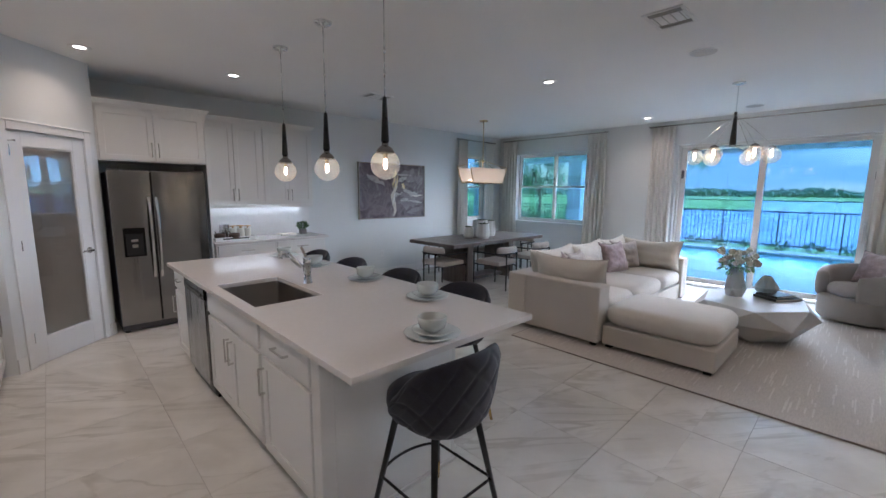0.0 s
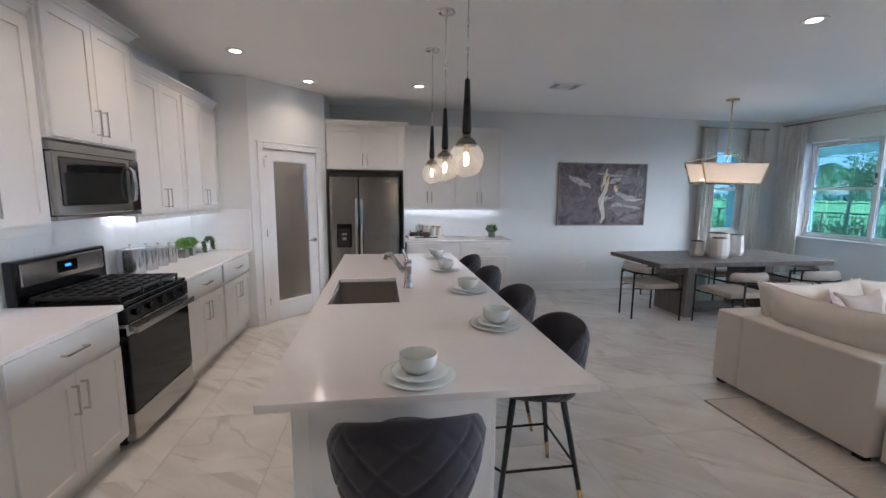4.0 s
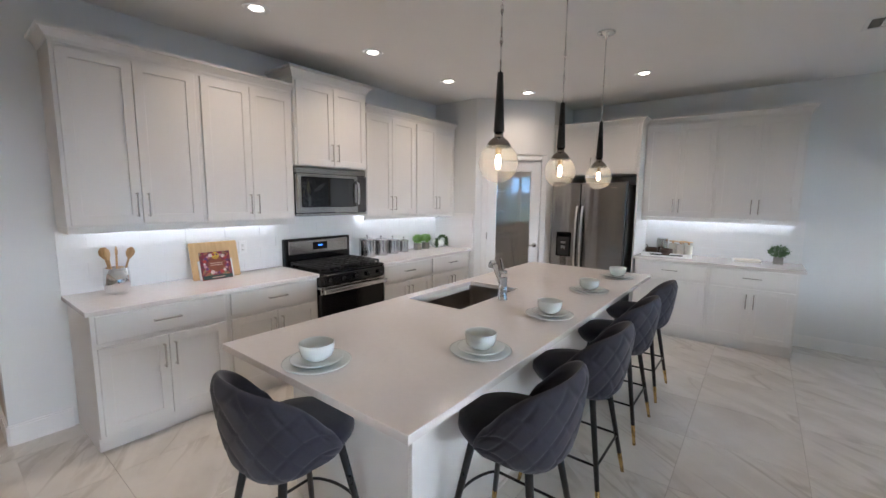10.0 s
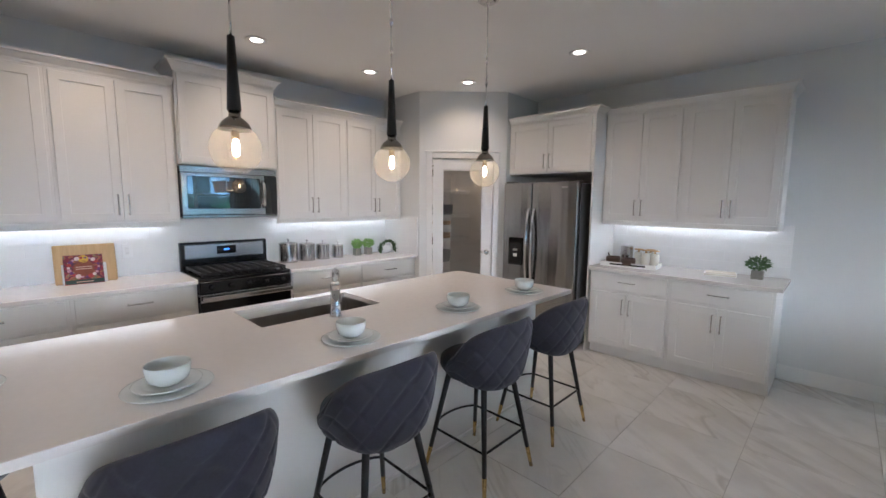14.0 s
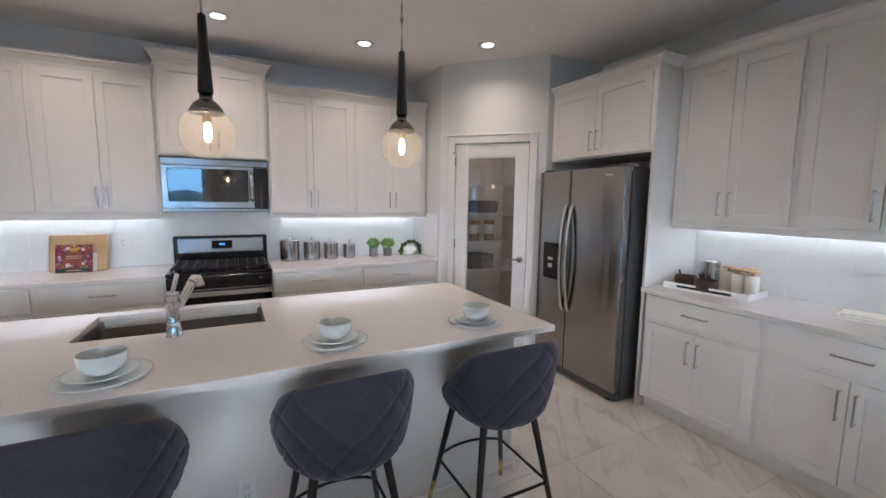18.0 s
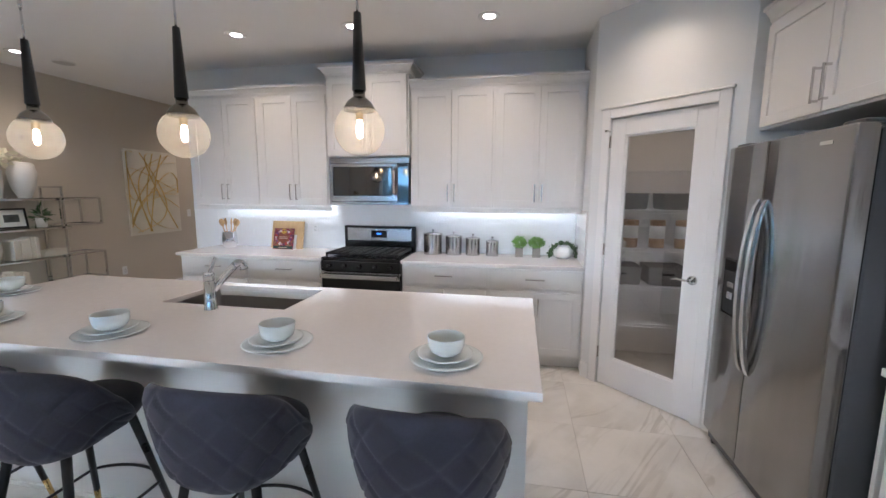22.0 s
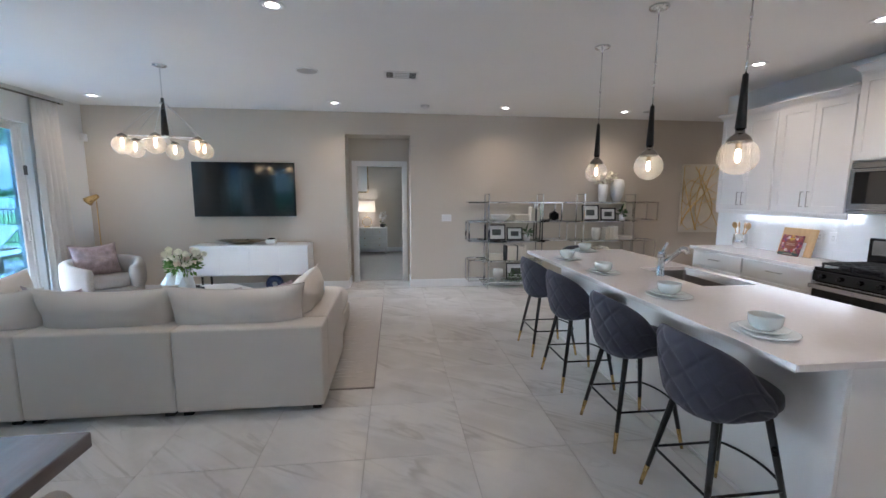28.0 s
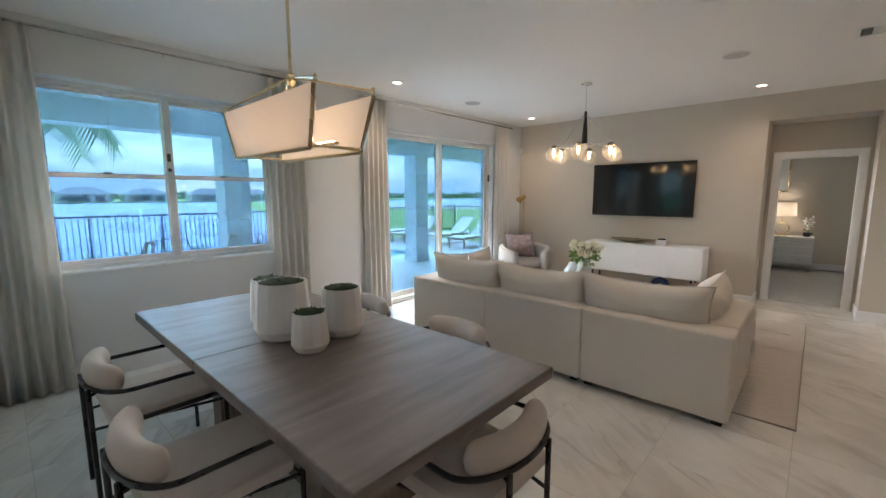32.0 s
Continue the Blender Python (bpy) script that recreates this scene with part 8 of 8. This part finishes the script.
for y in (5.885, 6.10, 6.305):
    b = thing("storage_jar", "white jar with brown bands on a pantry shelf", "jar", 0.035, y, 1.06, group="pantry jars")
    part("jar", lathe([(0, 0.083), (0.06, 0.083), (0.0605, 0.19), (0, 0.19)], 24), M_PORC, b, smooth=True)
    part("cork_base", lathe([(0, 0.0), (0.055, 0.0), (0.059, 0.006), (0.061, 0.0825), (0, 0.0825)], 24), M_CORK, b, "brown cork base")
    part("cork_lid", lathe([(0, 0.1905), (0.062, 0.1905), (0.062, 0.232), (0.056, 0.24), (0, 0.24)], 24), M_CORK, b, "brown cork lid")
tw = thing("rolled_cloth", "rolled pale beige cloth on a pantry shelf", "cloth", 0.0, 5.745, 1.06)
part("roll", lathe([(0, -0.13), (0.035, -0.13), (0.05, -0.115), (0.052, 0.115), (0.035, 0.13), (0, 0.13)], 20), M_SOFA, tw, smooth=True, at=pose(0, 0, 0.052, 0, 90, 0))
part("fold", lathe([(0, -0.12), (0.03, -0.118), (0.034, 0.118), (0, 0.12)], 16), M_SOFA2, tw, smooth=True, at=pose(0, 0.06, 0.035, 0, 90, 0))
tagged(part("wall_pantry_back", box(XW, 1.006, 6.70, 6.72, 0, CEIL), M_PANTRY), "beige painted pantry wall", "wall", kind="structure")
tagged(part("wall_pantry_left", box(XW + 0.001, XW + 0.02, 5.586, 6.70, 0, CEIL), M_PANTRY), "beige painted pantry wall", "wall", kind="structure")

# ---- outside: covered lanai, pool, fence, lake ----
ZG = -0.06
M_TREELEAF = lit_cloth("backlit_tree_leaf", (0.20, 0.32, 0.14), 0.5)
M_DECK = mat("pale_stone_deck", (0.60, 0.60, 0.595), 0.6, vary=0.06, scale=2, bump=0.2)
M_GRASS = mat("lawn_grass", (0.21, 0.40, 0.08), 0.9, vary=0.35, scale=0.6, fine=20, bump=0.8, bump_scale=40)
M_WATER = mat("lake_water", (0.13, 0.28, 0.52), 0.6, vary=0.12, scale=0.2, fine=3, bump=0.1, bump_scale=1.2)
M_POOL = mat("pool_water", (0.12, 0.52, 0.62), 0.15, vary=0.12, scale=1.5, fine=8, bump=0.25, bump_scale=6)
# the fence's black is raised to blue-grey, with haze in the colour
M_FENCE = mat("haze_lifted_black_fence", (0.07, 0.075, 0.085), 0.45)
M_SLING = mat("white_sling_fabric", (0.84, 0.81, 0.77), 0.8)

POOL = (12.55, 15.35, -1.35, 6.0)
tagged(part("ground", box(-3000, 3000, -3000, 3000, -1.6, -1.5), M_GRASS), "green lawn reaching to the horizon", "lawn", kind="structure")
bm = box(16.1, 17.3, -8.2, 60, -1.5, ZG - 0.03)
box(16.1, 21.0, -40, -8.2, -1.5, ZG - 0.03, bm=bm)
box(8.95, 16.1, -40, -4.6, -1.5, ZG - 0.03, bm=bm)
box(8.95, 16.1, 9.5, 60, -1.5, ZG - 0.03, bm=bm)
tagged(part("lawn_bank", bm, M_GRASS), "raised green lawn round the pool deck", "lawn", kind="structure")
bm = bmesh.new()
for a in ((8.93, POOL[0], -4.6, 9.5), (POOL[1], 16.1, -4.6, 9.5), (POOL[0], POOL[1], -4.6, POOL[2]), (POOL[0], POOL[1], POOL[3], 9.5)):
    box(*a, -1.5, ZG, bm=bm)
tagged(part("pavement", bm, M_DECK), "pale stone pool deck", "pool deck", kind="structure")
pl = thing("swimming_pool", "rectangular swimming pool with clear turquoise water", "swimming pool")
part("water", box(POOL[0], POOL[1], POOL[2], POOL[3], ZG - 1.3, ZG - 0.09), M_POOL, pl)
tagged(part("water_lake", prism([(17.35, -7.6), (215, -66), (215, 56), (17.35, 11.0)], -1.5, -1.42), M_WATER), "wide calm blue lake behind the fence", "lake", kind="structure")

M_BARE = mat("pale_bare_soil", (0.46, 0.45, 0.42), 0.95, vary=0.3, scale=0.05, fine=0.6, bump=0.4, bump_scale=2)
tagged(part("ground_bare_soil", prism([(85, -45), (240, -84), (230, -300), (-40, -250), (28, -88)], -1.5, -1.45), M_BARE), "pale bare soil field beyond the lawn", "bare ground", kind="structure")
tagged(part("water_pond", prism([(125, -85), (210, -108), (200, -270), (-20, -220), (48, -135)], -1.5, -1.43), M_WATER), "shallow pond in the bare field", "pond", kind="structure")

# lanai roof, beam and columns
tagged(part("ceiling_lanai", box(XE + 0.26, 11.9, -3.2, 9.0, 2.78, 2.95), M_STUCCO), "white lanai ceiling", "ceiling", kind="structure")
tagged(part("roof_lanai", box(XE + 0.26, 12.3, 7.5, 9.2, 2.97, 3.2), M_STUCCO), "flat roof slab over the lanai end", "roof", kind="structure")
tagged(part("beam_lanai", box(11.35, 11.75, -3.2, 9.0, 2.46, 2.78), M_STUCCO), "white stucco lanai beam", "beam", kind="structure")
tagged(part("roof", box(-5, 12.3, -6, 7.5, 2.97, 3.2), M_STUCCO), "flat roof slab over the house", "roof", kind="structure")
for y in (-0.36, 3.87, 6.33, 8.85):
    c = thing("lanai_column", "square white stucco column of the lanai", "column", 11.55, y, ZG, group="lanai columns")
    part("shaft", box(-0.2, 0.2, -0.2, 0.2, 0.12, 2.52, 0.004), M_STUCCO, c)
    part("plinth", box(-0.225, 0.225, -0.225, 0.225, 0.0, 0.119, 0.004), M_STUCCO, c)
tagged(part("wall_pilaster", box(XE + 0.262, XE + 0.58, 2.95, 3.14, ZG, 2.78, 0.004), M_STUCCO), "white stucco pilaster beside the sliding door", "pilaster", kind="structure")
tagged(part("wall_lanai_end", box(XE + 0.26, 9.3, 8.9, 9.1, ZG, 2.78), M_STUCCO), "white stucco lanai end wall", "wall", kind="structure")

# fence with pickets
def fence_run(x0, y0, x1, y1, n_post):
    f = thing("pool_fence", "black aluminium picket fence round the pool", "fence", 0, 0, 0, group="pool fence")
    a, b = Vector((x0, y0, ZG)), Vector((x1, y1, ZG))
    L = (b - a).length
    for z in (0.12, 1.12):
        part("rail", bar(a + Vector((0, 0, z)), b + Vector((0, 0, z)), 0.03), M_FENCE, f)
    for k in range(n_post + 1):
        p = a + (b - a) * (k / n_post)
        part("post", box(p.x - 0.017, p.x + 0.017, p.y - 0.017, p.y + 0.017, ZG - 0.05, ZG + 1.15, 0.003), M_FENCE, f)
    bm = bmesh.new()
    n = int(L / 0.11)
    for k in range(n):
        p = a + (b - a) * ((k + 0.5) / n)
        box(p.x - 0.0075, p.x + 0.0075, p.y - 0.0075, p.y + 0.0075, ZG + 0.05, ZG + 1.14, bm=bm)
    tagged(part("pickets", bm, M_FENCE, f), kind="stuff")


fence_run(16.5, -7.5, 16.5, 16.47, 17)
fence_run(9.5, -7.5, 16.5, -7.5, 4)
fence_run(2.0, 16.47, 16.5, 16.47, 10)

# low shrubs by the fence
for k in range(16):
    y = -1.5 + k * 0.75
    s = thing("low_shrub", "low green shrub in front of the pool fence", "shrub", 16.25, y, ZG, group="shrubs along the fence")
    leaf_bunch("foliage", s, M_LEAF, (0, 0, 0.12), (0.17, 0.2, 0.12), 60, 0.12, 50 + k)

# sun loungers
def lounger(x, y, rz):
    l = thing("sun_lounger", "teak sun lounger with white sling and raised back", "sun lounger", x, y, ZG, rz, "sun loungers by the pool")
    part("frame", box(-0.33, 0.33, -0.95, 0.95, 0.27, 0.32, 0.006), M_TEAK, l)
    for a in (-0.28, 0.28):
        for b in (-0.85, 0.80):
            part("leg", box(a - 0.025, a + 0.025, b - 0.025, b + 0.025, 0, 0.27), M_TEAK, l)
    part("seat", box(-0.30, 0.30, -0.95, 0.30, 0.321, 0.345, 0.006), M_SLING, l, "white sling seat")
    part("backrest", box(-0.30, 0.30, 0.0, 0.78, 0, 0.025, 0.006), M_SLING, l, "raised white sling backrest", at=pose(0, 0.31, 0.345, 38, 0, 0))


for x, y, a in ((12.35, -3.62, 182), (13.5, -3.85, 178), (14.75, -3.4, 181), (15.75, -3.68, 179)):
    lounger(x, y, a)

# wire-backed patio chairs by the window
for y in (5.08, 4.05):
    c = thing("patio_chair", "rounded woven patio chair on the lanai", "patio chair", 10.55, y, ZG, 30, "patio chairs")
    for k in range(9):
        a = radians(-100 + 25 * k)
        part("rib", tube([(0.26 * math.cos(a), 0.26 * math.sin(a), 0.42), (0.32 * math.cos(a), 0.32 * math.sin(a), 0.78), (0.25 * math.cos(a), 0.25 * math.sin(a), 1.0)], 0.009, 6), M_TEAK, c)
    part("rim", tube([(0.25 * math.cos(a), 0.25 * math.sin(a), 1.005) for a in np.linspace(radians(-100), radians(100), 20)], 0.011, 6), M_TEAK, c)
    part("seat", lathe([(0, 0.40), (0.27, 0.40), (0.28, 0.43), (0, 0.45)], 20), M_CHAIRFAB, c, smooth=True)
    for a in (45, 135, 225, 315):
        part("leg", tube([(0.2 * math.cos(radians(a)), 0.2 * math.sin(radians(a)), 0.4), (0.25 * math.cos(radians(a)), 0.25 * math.sin(radians(a)), 0)], 0.01, 6), M_TEAK, c)

# palms and garden trees
def palm(x, y, h, seed, size=1.5):
    p = thing("palm_tree", "slender palm tree with arching feather fronds", "palm tree", x, y, -0.1 if x < 21 else -1.5, group="palm trees")
    r = random.Random(seed)
    part("trunk", tube([(0, 0, -0.05), (0.05, 0.03, h * 0.4), (0.08, 0.0, h * 0.75), (0.05, 0.0, h)], 0.13, 10, r_end=0.08), mat("palm_bark_%d" % seed, (0.22, 0.19, 0.15), 0.9, vary=0.3, scale=3, fine=40, stretch=(1, 1, 6), bump=0.6), p, smooth=True)
    bm = bmesh.new()
    for k in range(15):
        a = 2 * math.pi * k / 15 + r.uniform(-0.15, 0.15)
        rise, L = r.uniform(0.1, 0.9), size * r.uniform(0.85, 1.15)
        pts = [Vector((0.05 + L * u * math.cos(a), L * u * math.sin(a), h + rise * L * u - 1.15 * L * u * u)) for u in np.linspace(0, 1, 12)]
        tube(pts, 0.014, 5, bm, r_end=0.004)
        side = Vector((-math.sin(a), math.cos(a), 0))
        for q, q2 in zip(pts[1:], pts[2:]):
            for w in (0.0, 0.33, 0.66):
                c = q.lerp(q2, w)
                for s in (-1, 1):
                    tip = c + side * s * 0.24 * size + (q2 - q) * 1.0 + Vector((0, 0, -0.16 * size))
                    e = (q2 - q).normalized() * 0.022 * size
                    vv = [bm.verts.new(z) for z in (c - e, c + e, tip)]
                    bm.faces.new(vv)
    part("crown", bm, M_TREELEAF, p)


def tree(x, y, h, seed, spread=1.2):
    t = thing("garden_tree", "leafy garden tree with an uneven crown", "tree", x, y, ZG - 0.05, group="garden trees")
    r = random.Random(seed)
    bm = tube([(0, 0, 0), (0.03, 0.02, h * 0.3), (-0.02, 0.03, h * 0.6)], 0.07, 8, r_end=0.04)
    ends = []
    for k in range(7):
        a = r.uniform(0, 6.28)
        e = Vector((spread * 0.6 * math.cos(a), spread * 0.6 * math.sin(a), h * r.uniform(0.6, 1.0)))
        tube([(-0.01, 0.02, h * r.uniform(0.3, 0.55)), e * 0.6 + Vector((0, 0, h * 0.25)), e], 0.03, 6, bm, r_end=0.008)
        ends.append(e)
    part("trunk", bm, M_TEAK, t)
    for k, e in enumerate(ends):
        leaf_bunch("crown", t, M_TREELEAF, e, (spread * 0.40, spread * 0.40, h * 0.16), 240, 0.13, seed * 10 + k)


palm(17.0, 5.80, 3.95, 1, 1.6)
palm(34, 27.0, 5.2, 2, 2.0)
palm(38, 27.5, 5.0, 12, 2.0)
tree(16.95, 11.0, 3.4, 4, 1.05)
tree(9.4, 19.0, 3.2, 6, 1.4)
palm(16.5, 20.5, 4.5, 5, 1.8)
palm(13.2, -9.5, 3.4, 7, 1.5)
for k in range(14):
    s = thing("hedge_shrub", "rounded green hedge shrub beyond the fence", "shrub", 16.0 - k * 0.75, 15.4, ZG, group="hedge shrubs")
    leaf_bunch("foliage", s, M_TREELEAF if k % 2 else M_LEAF, (0, 0, 0.4), (0.42, 0.35, 0.36), 160, 0.14, 90 + k)
for k in range(10):
    s = thing("hedge_shrub", "rounded green hedge shrub beside the fence", "shrub", 16.95, 8.6 + k * 0.75, ZG - 0.03, group="hedge shrubs")
    leaf_bunch("foliage", s, M_TREELEAF if k % 2 else M_LEAF, (0, 0, 0.45), (0.35, 0.46, 0.44), 260, 0.15, 120 + k)

# far shore: bank, houses and tree line
tagged(part("ground_far_bank", box(215, 700, -700, 700, -1.5, -1.0), M_GRASS), "green far lake bank", "lawn", kind="structure")
tagged(part("ground_sand_strip", box(222, 232, -500, 500, -1.0, -0.95), M_BARE), "pale bare soil strip along the far shore", "bare ground", kind="structure")
tagged(part("ground_peninsula", prism([(86, 24), (97, 15.6), (128, 18.5), (260, 44), (260, 160), (60, 70)], -1.5, -1.38), M_GRASS), "green spit of lawn in the lake", "lawn", kind="structure")
M_ROOF = mat("grey_tile_roof", (0.40, 0.41, 0.43), 0.8, vary=0.15, scale=1)
M_FARWALL = mat("pale_house_wall", (0.76, 0.76, 0.75), 0.8, vary=0.05, scale=0.5)
M_FARGLASS = mat("dark_house_window", (0.14, 0.16, 0.19), 0.2)
rnd = random.Random(5)


def house(x, y, w, d):
    h = thing("house", "single-storey pale house with a grey hipped roof on the far shore", "house", x, y, -1.0, 90, "houses on the far shore")
    part("wall", box(-w / 2, w / 2, -d / 2, d / 2, 0, 3.3), M_FARWALL, h)
    part("wing_wall", box(-w / 2 + 1.5, -w / 2 + w * 0.42, d / 2, d / 2 + 2.2, 0, 3.3), M_FARWALL, h)

    def hipped(x0, x1, y0, y1, z0, z1):
        bm = bmesh.new()
        run = (y1 - y0) / 2
        lo = [bm.verts.new(c) for c in ((x0, y0, z0), (x1, y0, z0), (x1, y1, z0), (x0, y1, z0))]
        hi = [bm.verts.new(c) for c in ((min(x0 + run, (x0 + x1) / 2 - 0.2), (y0 + y1) / 2, z1), (max(x1 - run, (x0 + x1) / 2 + 0.2), (y0 + y1) / 2, z1))]
        bm.faces.new(lo[::-1])
        for q in ((lo[0], lo[1], hi[1], hi[0]), (lo[1], lo[2], hi[1]), (lo[2], lo[3], hi[0], hi[1]), (lo[3], lo[0], hi[0])):
            bm.faces.new(q)
        return bm

    e = 0.7
    part("roof", hipped(-w / 2 - e, w / 2 + e, -d / 2 - e, d / 2 + e, 3.3, 6.4), M_ROOF, h)
    part("wing_roof", hipped(-w / 2 + 0.8, -w / 2 + w * 0.42 + e, -0.5, d / 2 + 3.0, 3.305, 5.6), M_ROOF, h)
    for k, (u, hw, z0) in enumerate(((0.52, 0.9, 0.9), (0.68, 2.2, 0.1), (0.86, 0.9, 0.9))):
        xx = -w / 2 + u * w
        part("window", box(xx - hw, xx + hw, d / 2, d / 2 + 0.06, z0, 2.4), M_FARGLASS, h)
    xx = -w / 2 + 1.5 + (w * 0.42 - 1.5) / 2
    part("window", box(xx - 1.6, xx + 1.6, d / 2 + 2.2, d / 2 + 2.26, 0.1, 2.4), M_FARGLASS, h)


for k in range(5):
    house(240 + rnd.uniform(-4, 4), -118 + k * 25 + rnd.uniform(-2, 2), rnd.uniform(17, 20), 11)
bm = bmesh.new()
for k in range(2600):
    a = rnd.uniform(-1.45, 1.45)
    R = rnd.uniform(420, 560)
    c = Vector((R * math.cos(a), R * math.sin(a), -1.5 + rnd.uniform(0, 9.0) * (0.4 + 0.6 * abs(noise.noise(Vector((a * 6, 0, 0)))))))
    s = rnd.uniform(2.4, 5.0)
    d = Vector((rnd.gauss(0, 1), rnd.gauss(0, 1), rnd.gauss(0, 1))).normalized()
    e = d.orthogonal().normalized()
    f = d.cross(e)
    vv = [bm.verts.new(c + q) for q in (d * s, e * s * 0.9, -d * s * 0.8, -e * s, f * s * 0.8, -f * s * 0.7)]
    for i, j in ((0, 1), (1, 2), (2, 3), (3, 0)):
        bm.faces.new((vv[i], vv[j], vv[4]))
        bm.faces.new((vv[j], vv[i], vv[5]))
# distance haze is put into this green as a paler base colour
tagged(part("far_woods", bm, mat("haze_paled_woodland_green", (0.24, 0.33, 0.22), 0.9, vary=0.25, scale=0.03, fine=0.3)), "distant tree line on the horizon, paled by haze in its colour", "trees", kind="stuff")

# ---- tiles: floor and backsplash ----
TILE, GAP = 0.6265, 0.003
TX, TY = 0.104 + 0.448, 5.322 - 0.002
ROWY = 0.6235


def tile_mesh(w, d, h=0.0034, bev=0.0005):
    bm = bmesh.new()
    lo = [bm.verts.new(c) for c in ((-w / 2, -d / 2, 0), (w / 2, -d / 2, 0), (w / 2, d / 2, 0), (-w / 2, d / 2, 0))]
    md = [bm.verts.new((v.co.x, v.co.y, h - bev)) for v in lo]
    hi = [bm.verts.new((v.co.x - math.copysign(bev, v.co.x), v.co.y - math.copysign(bev, v.co.y), h)) for v in lo]
    for a, b in ((lo, md), (md, hi)):
        for k in range(4):
            bm.faces.new((a[k], a[(k + 1) % 4], b[(k + 1) % 4], b[k]))
    bm.faces.new(hi)
    me = bpy.data.meshes.new("tile")
    bm.to_mesh(me)
    bm.free()
    return me


cache = {}


def lay(parent, name, x0, x1, y0, y1, material, to_world, h=0.0034, bev=0.0005):
    key = (round(x1 - x0, 4), round(y1 - y0, 4), material.name, h)
    if key not in cache:
        cache[key] = tile_mesh(x1 - x0, y1 - y0, h, bev)
        cache[key].materials.append(material)
    share(name, cache[key], parent, m=to_world((x0 + x1) / 2, (y0 + y1) / 2))


areas = [(XW, XE, 1.235, YN), (XEND, XE, YS, 1.235), (HALL[0], HALL[1], -0.93, YS)]
for i in range(-9, 15):
    for j in range(-11, 4):
        gx0, gy0 = TX + i * TILE, TY + j * ROWY
        for a in areas:
            x0, x1 = max(gx0 + GAP / 2, a[0]), min(gx0 + TILE - GAP / 2, a[1])
            y0, y1 = max(gy0 + GAP / 2, a[2]), min(gy0 + ROWY - GAP / 2, a[3])
            if x1 - x0 > 0.01 and y1 - y0 > 0.01:
                lay(floor, "tile", x0, x1, y0, y1, M_MARBLE, lambda x, y: pose(x, y, -0.0034))

bs = tagged(part("backsplash_west", box(XW + 0.0005, XW + 0.0105, 1.54, 5.474, CTR + 0.001, 1.378), M_GROUT), "glossy white tile backsplash", "backsplash", kind="structure")
bs2 = tagged(part("backsplash_north", box(2.166, 3.72, YN - 0.0105, YN - 0.0005, CTR + 0.001, 1.378), M_GROUT), "glossy white tile backsplash", "backsplash", kind="structure")
bs3 = tagged(part("backsplash_return", box(XW + 0.0135, 0.36, 5.464, 5.4745, CTR + 0.001, 1.378), M_GROUT), "glossy white tile backsplash", "backsplash", kind="structure")
M_GROUT2 = mat("white_grout", (0.80, 0.80, 0.80), 0.6, vary=0.04)
for o in (bs, bs2, bs3):
    o.data.materials.clear()
    o.data.materials.append(M_GROUT2)
BW, BH = 0.305, 0.1015
for row in range(5):
    z0 = CTR + 0.002 + row * BH
    z1 = min(z0 + BH - 0.002, 1.377)
    if z1 - z0 < 0.01:
        continue
    shift = (row % 2) * BW / 2
    for k in range(-1, 14):
        a0, a1 = max(1.54 + k * BW + shift, 1.541), min(1.54 + (k + 1) * BW + shift - 0.002, 5.467)
        if a1 - a0 > 0.012:
            lay(bs, "tile", a0, a1, z0, z1, M_SPLASH, lambda x, y: Matrix.Translation((XW + 0.0105, x, y)) @ Matrix(((0, 0, 1, 0), (1, 0, 0, 0), (0, 1, 0, 0), (0, 0, 0, 1))), 0.0018)
    for k in range(-1, 6):
        a0, a1 = max(2.166 + k * BW + shift, 2.167), min(2.166 + (k + 1) * BW + shift - 0.002, 3.719)
        if a1 - a0 > 0.012:
            lay(bs2, "tile", a0, a1, z0, z1, M_SPLASH, lambda x, y: Matrix.Translation((x, YN - 0.0105, y)) @ Matrix(((1, 0, 0, 0), (0, 0, -1, 0), (0, 1, 0, 0), (0, 0, 0, 1))), 0.0018)
    for k in range(-1, 4):
        a0, a1 = max(XW + 0.014 + k * BW + shift, XW + 0.0145), min(XW + 0.014 + (k + 1) * BW + shift - 0.002, 0.359)
        if a1 - a0 > 0.012:
            lay(bs3, "tile", a0, a1, z0, z1, M_SPLASH, lambda x, y: Matrix.Translation((x, 5.464, y)) @ Matrix(((1, 0, 0, 0), (0, 0, -1, 0), (0, 1, 0, 0), (0, 0, 0, 1))), 0.0018)
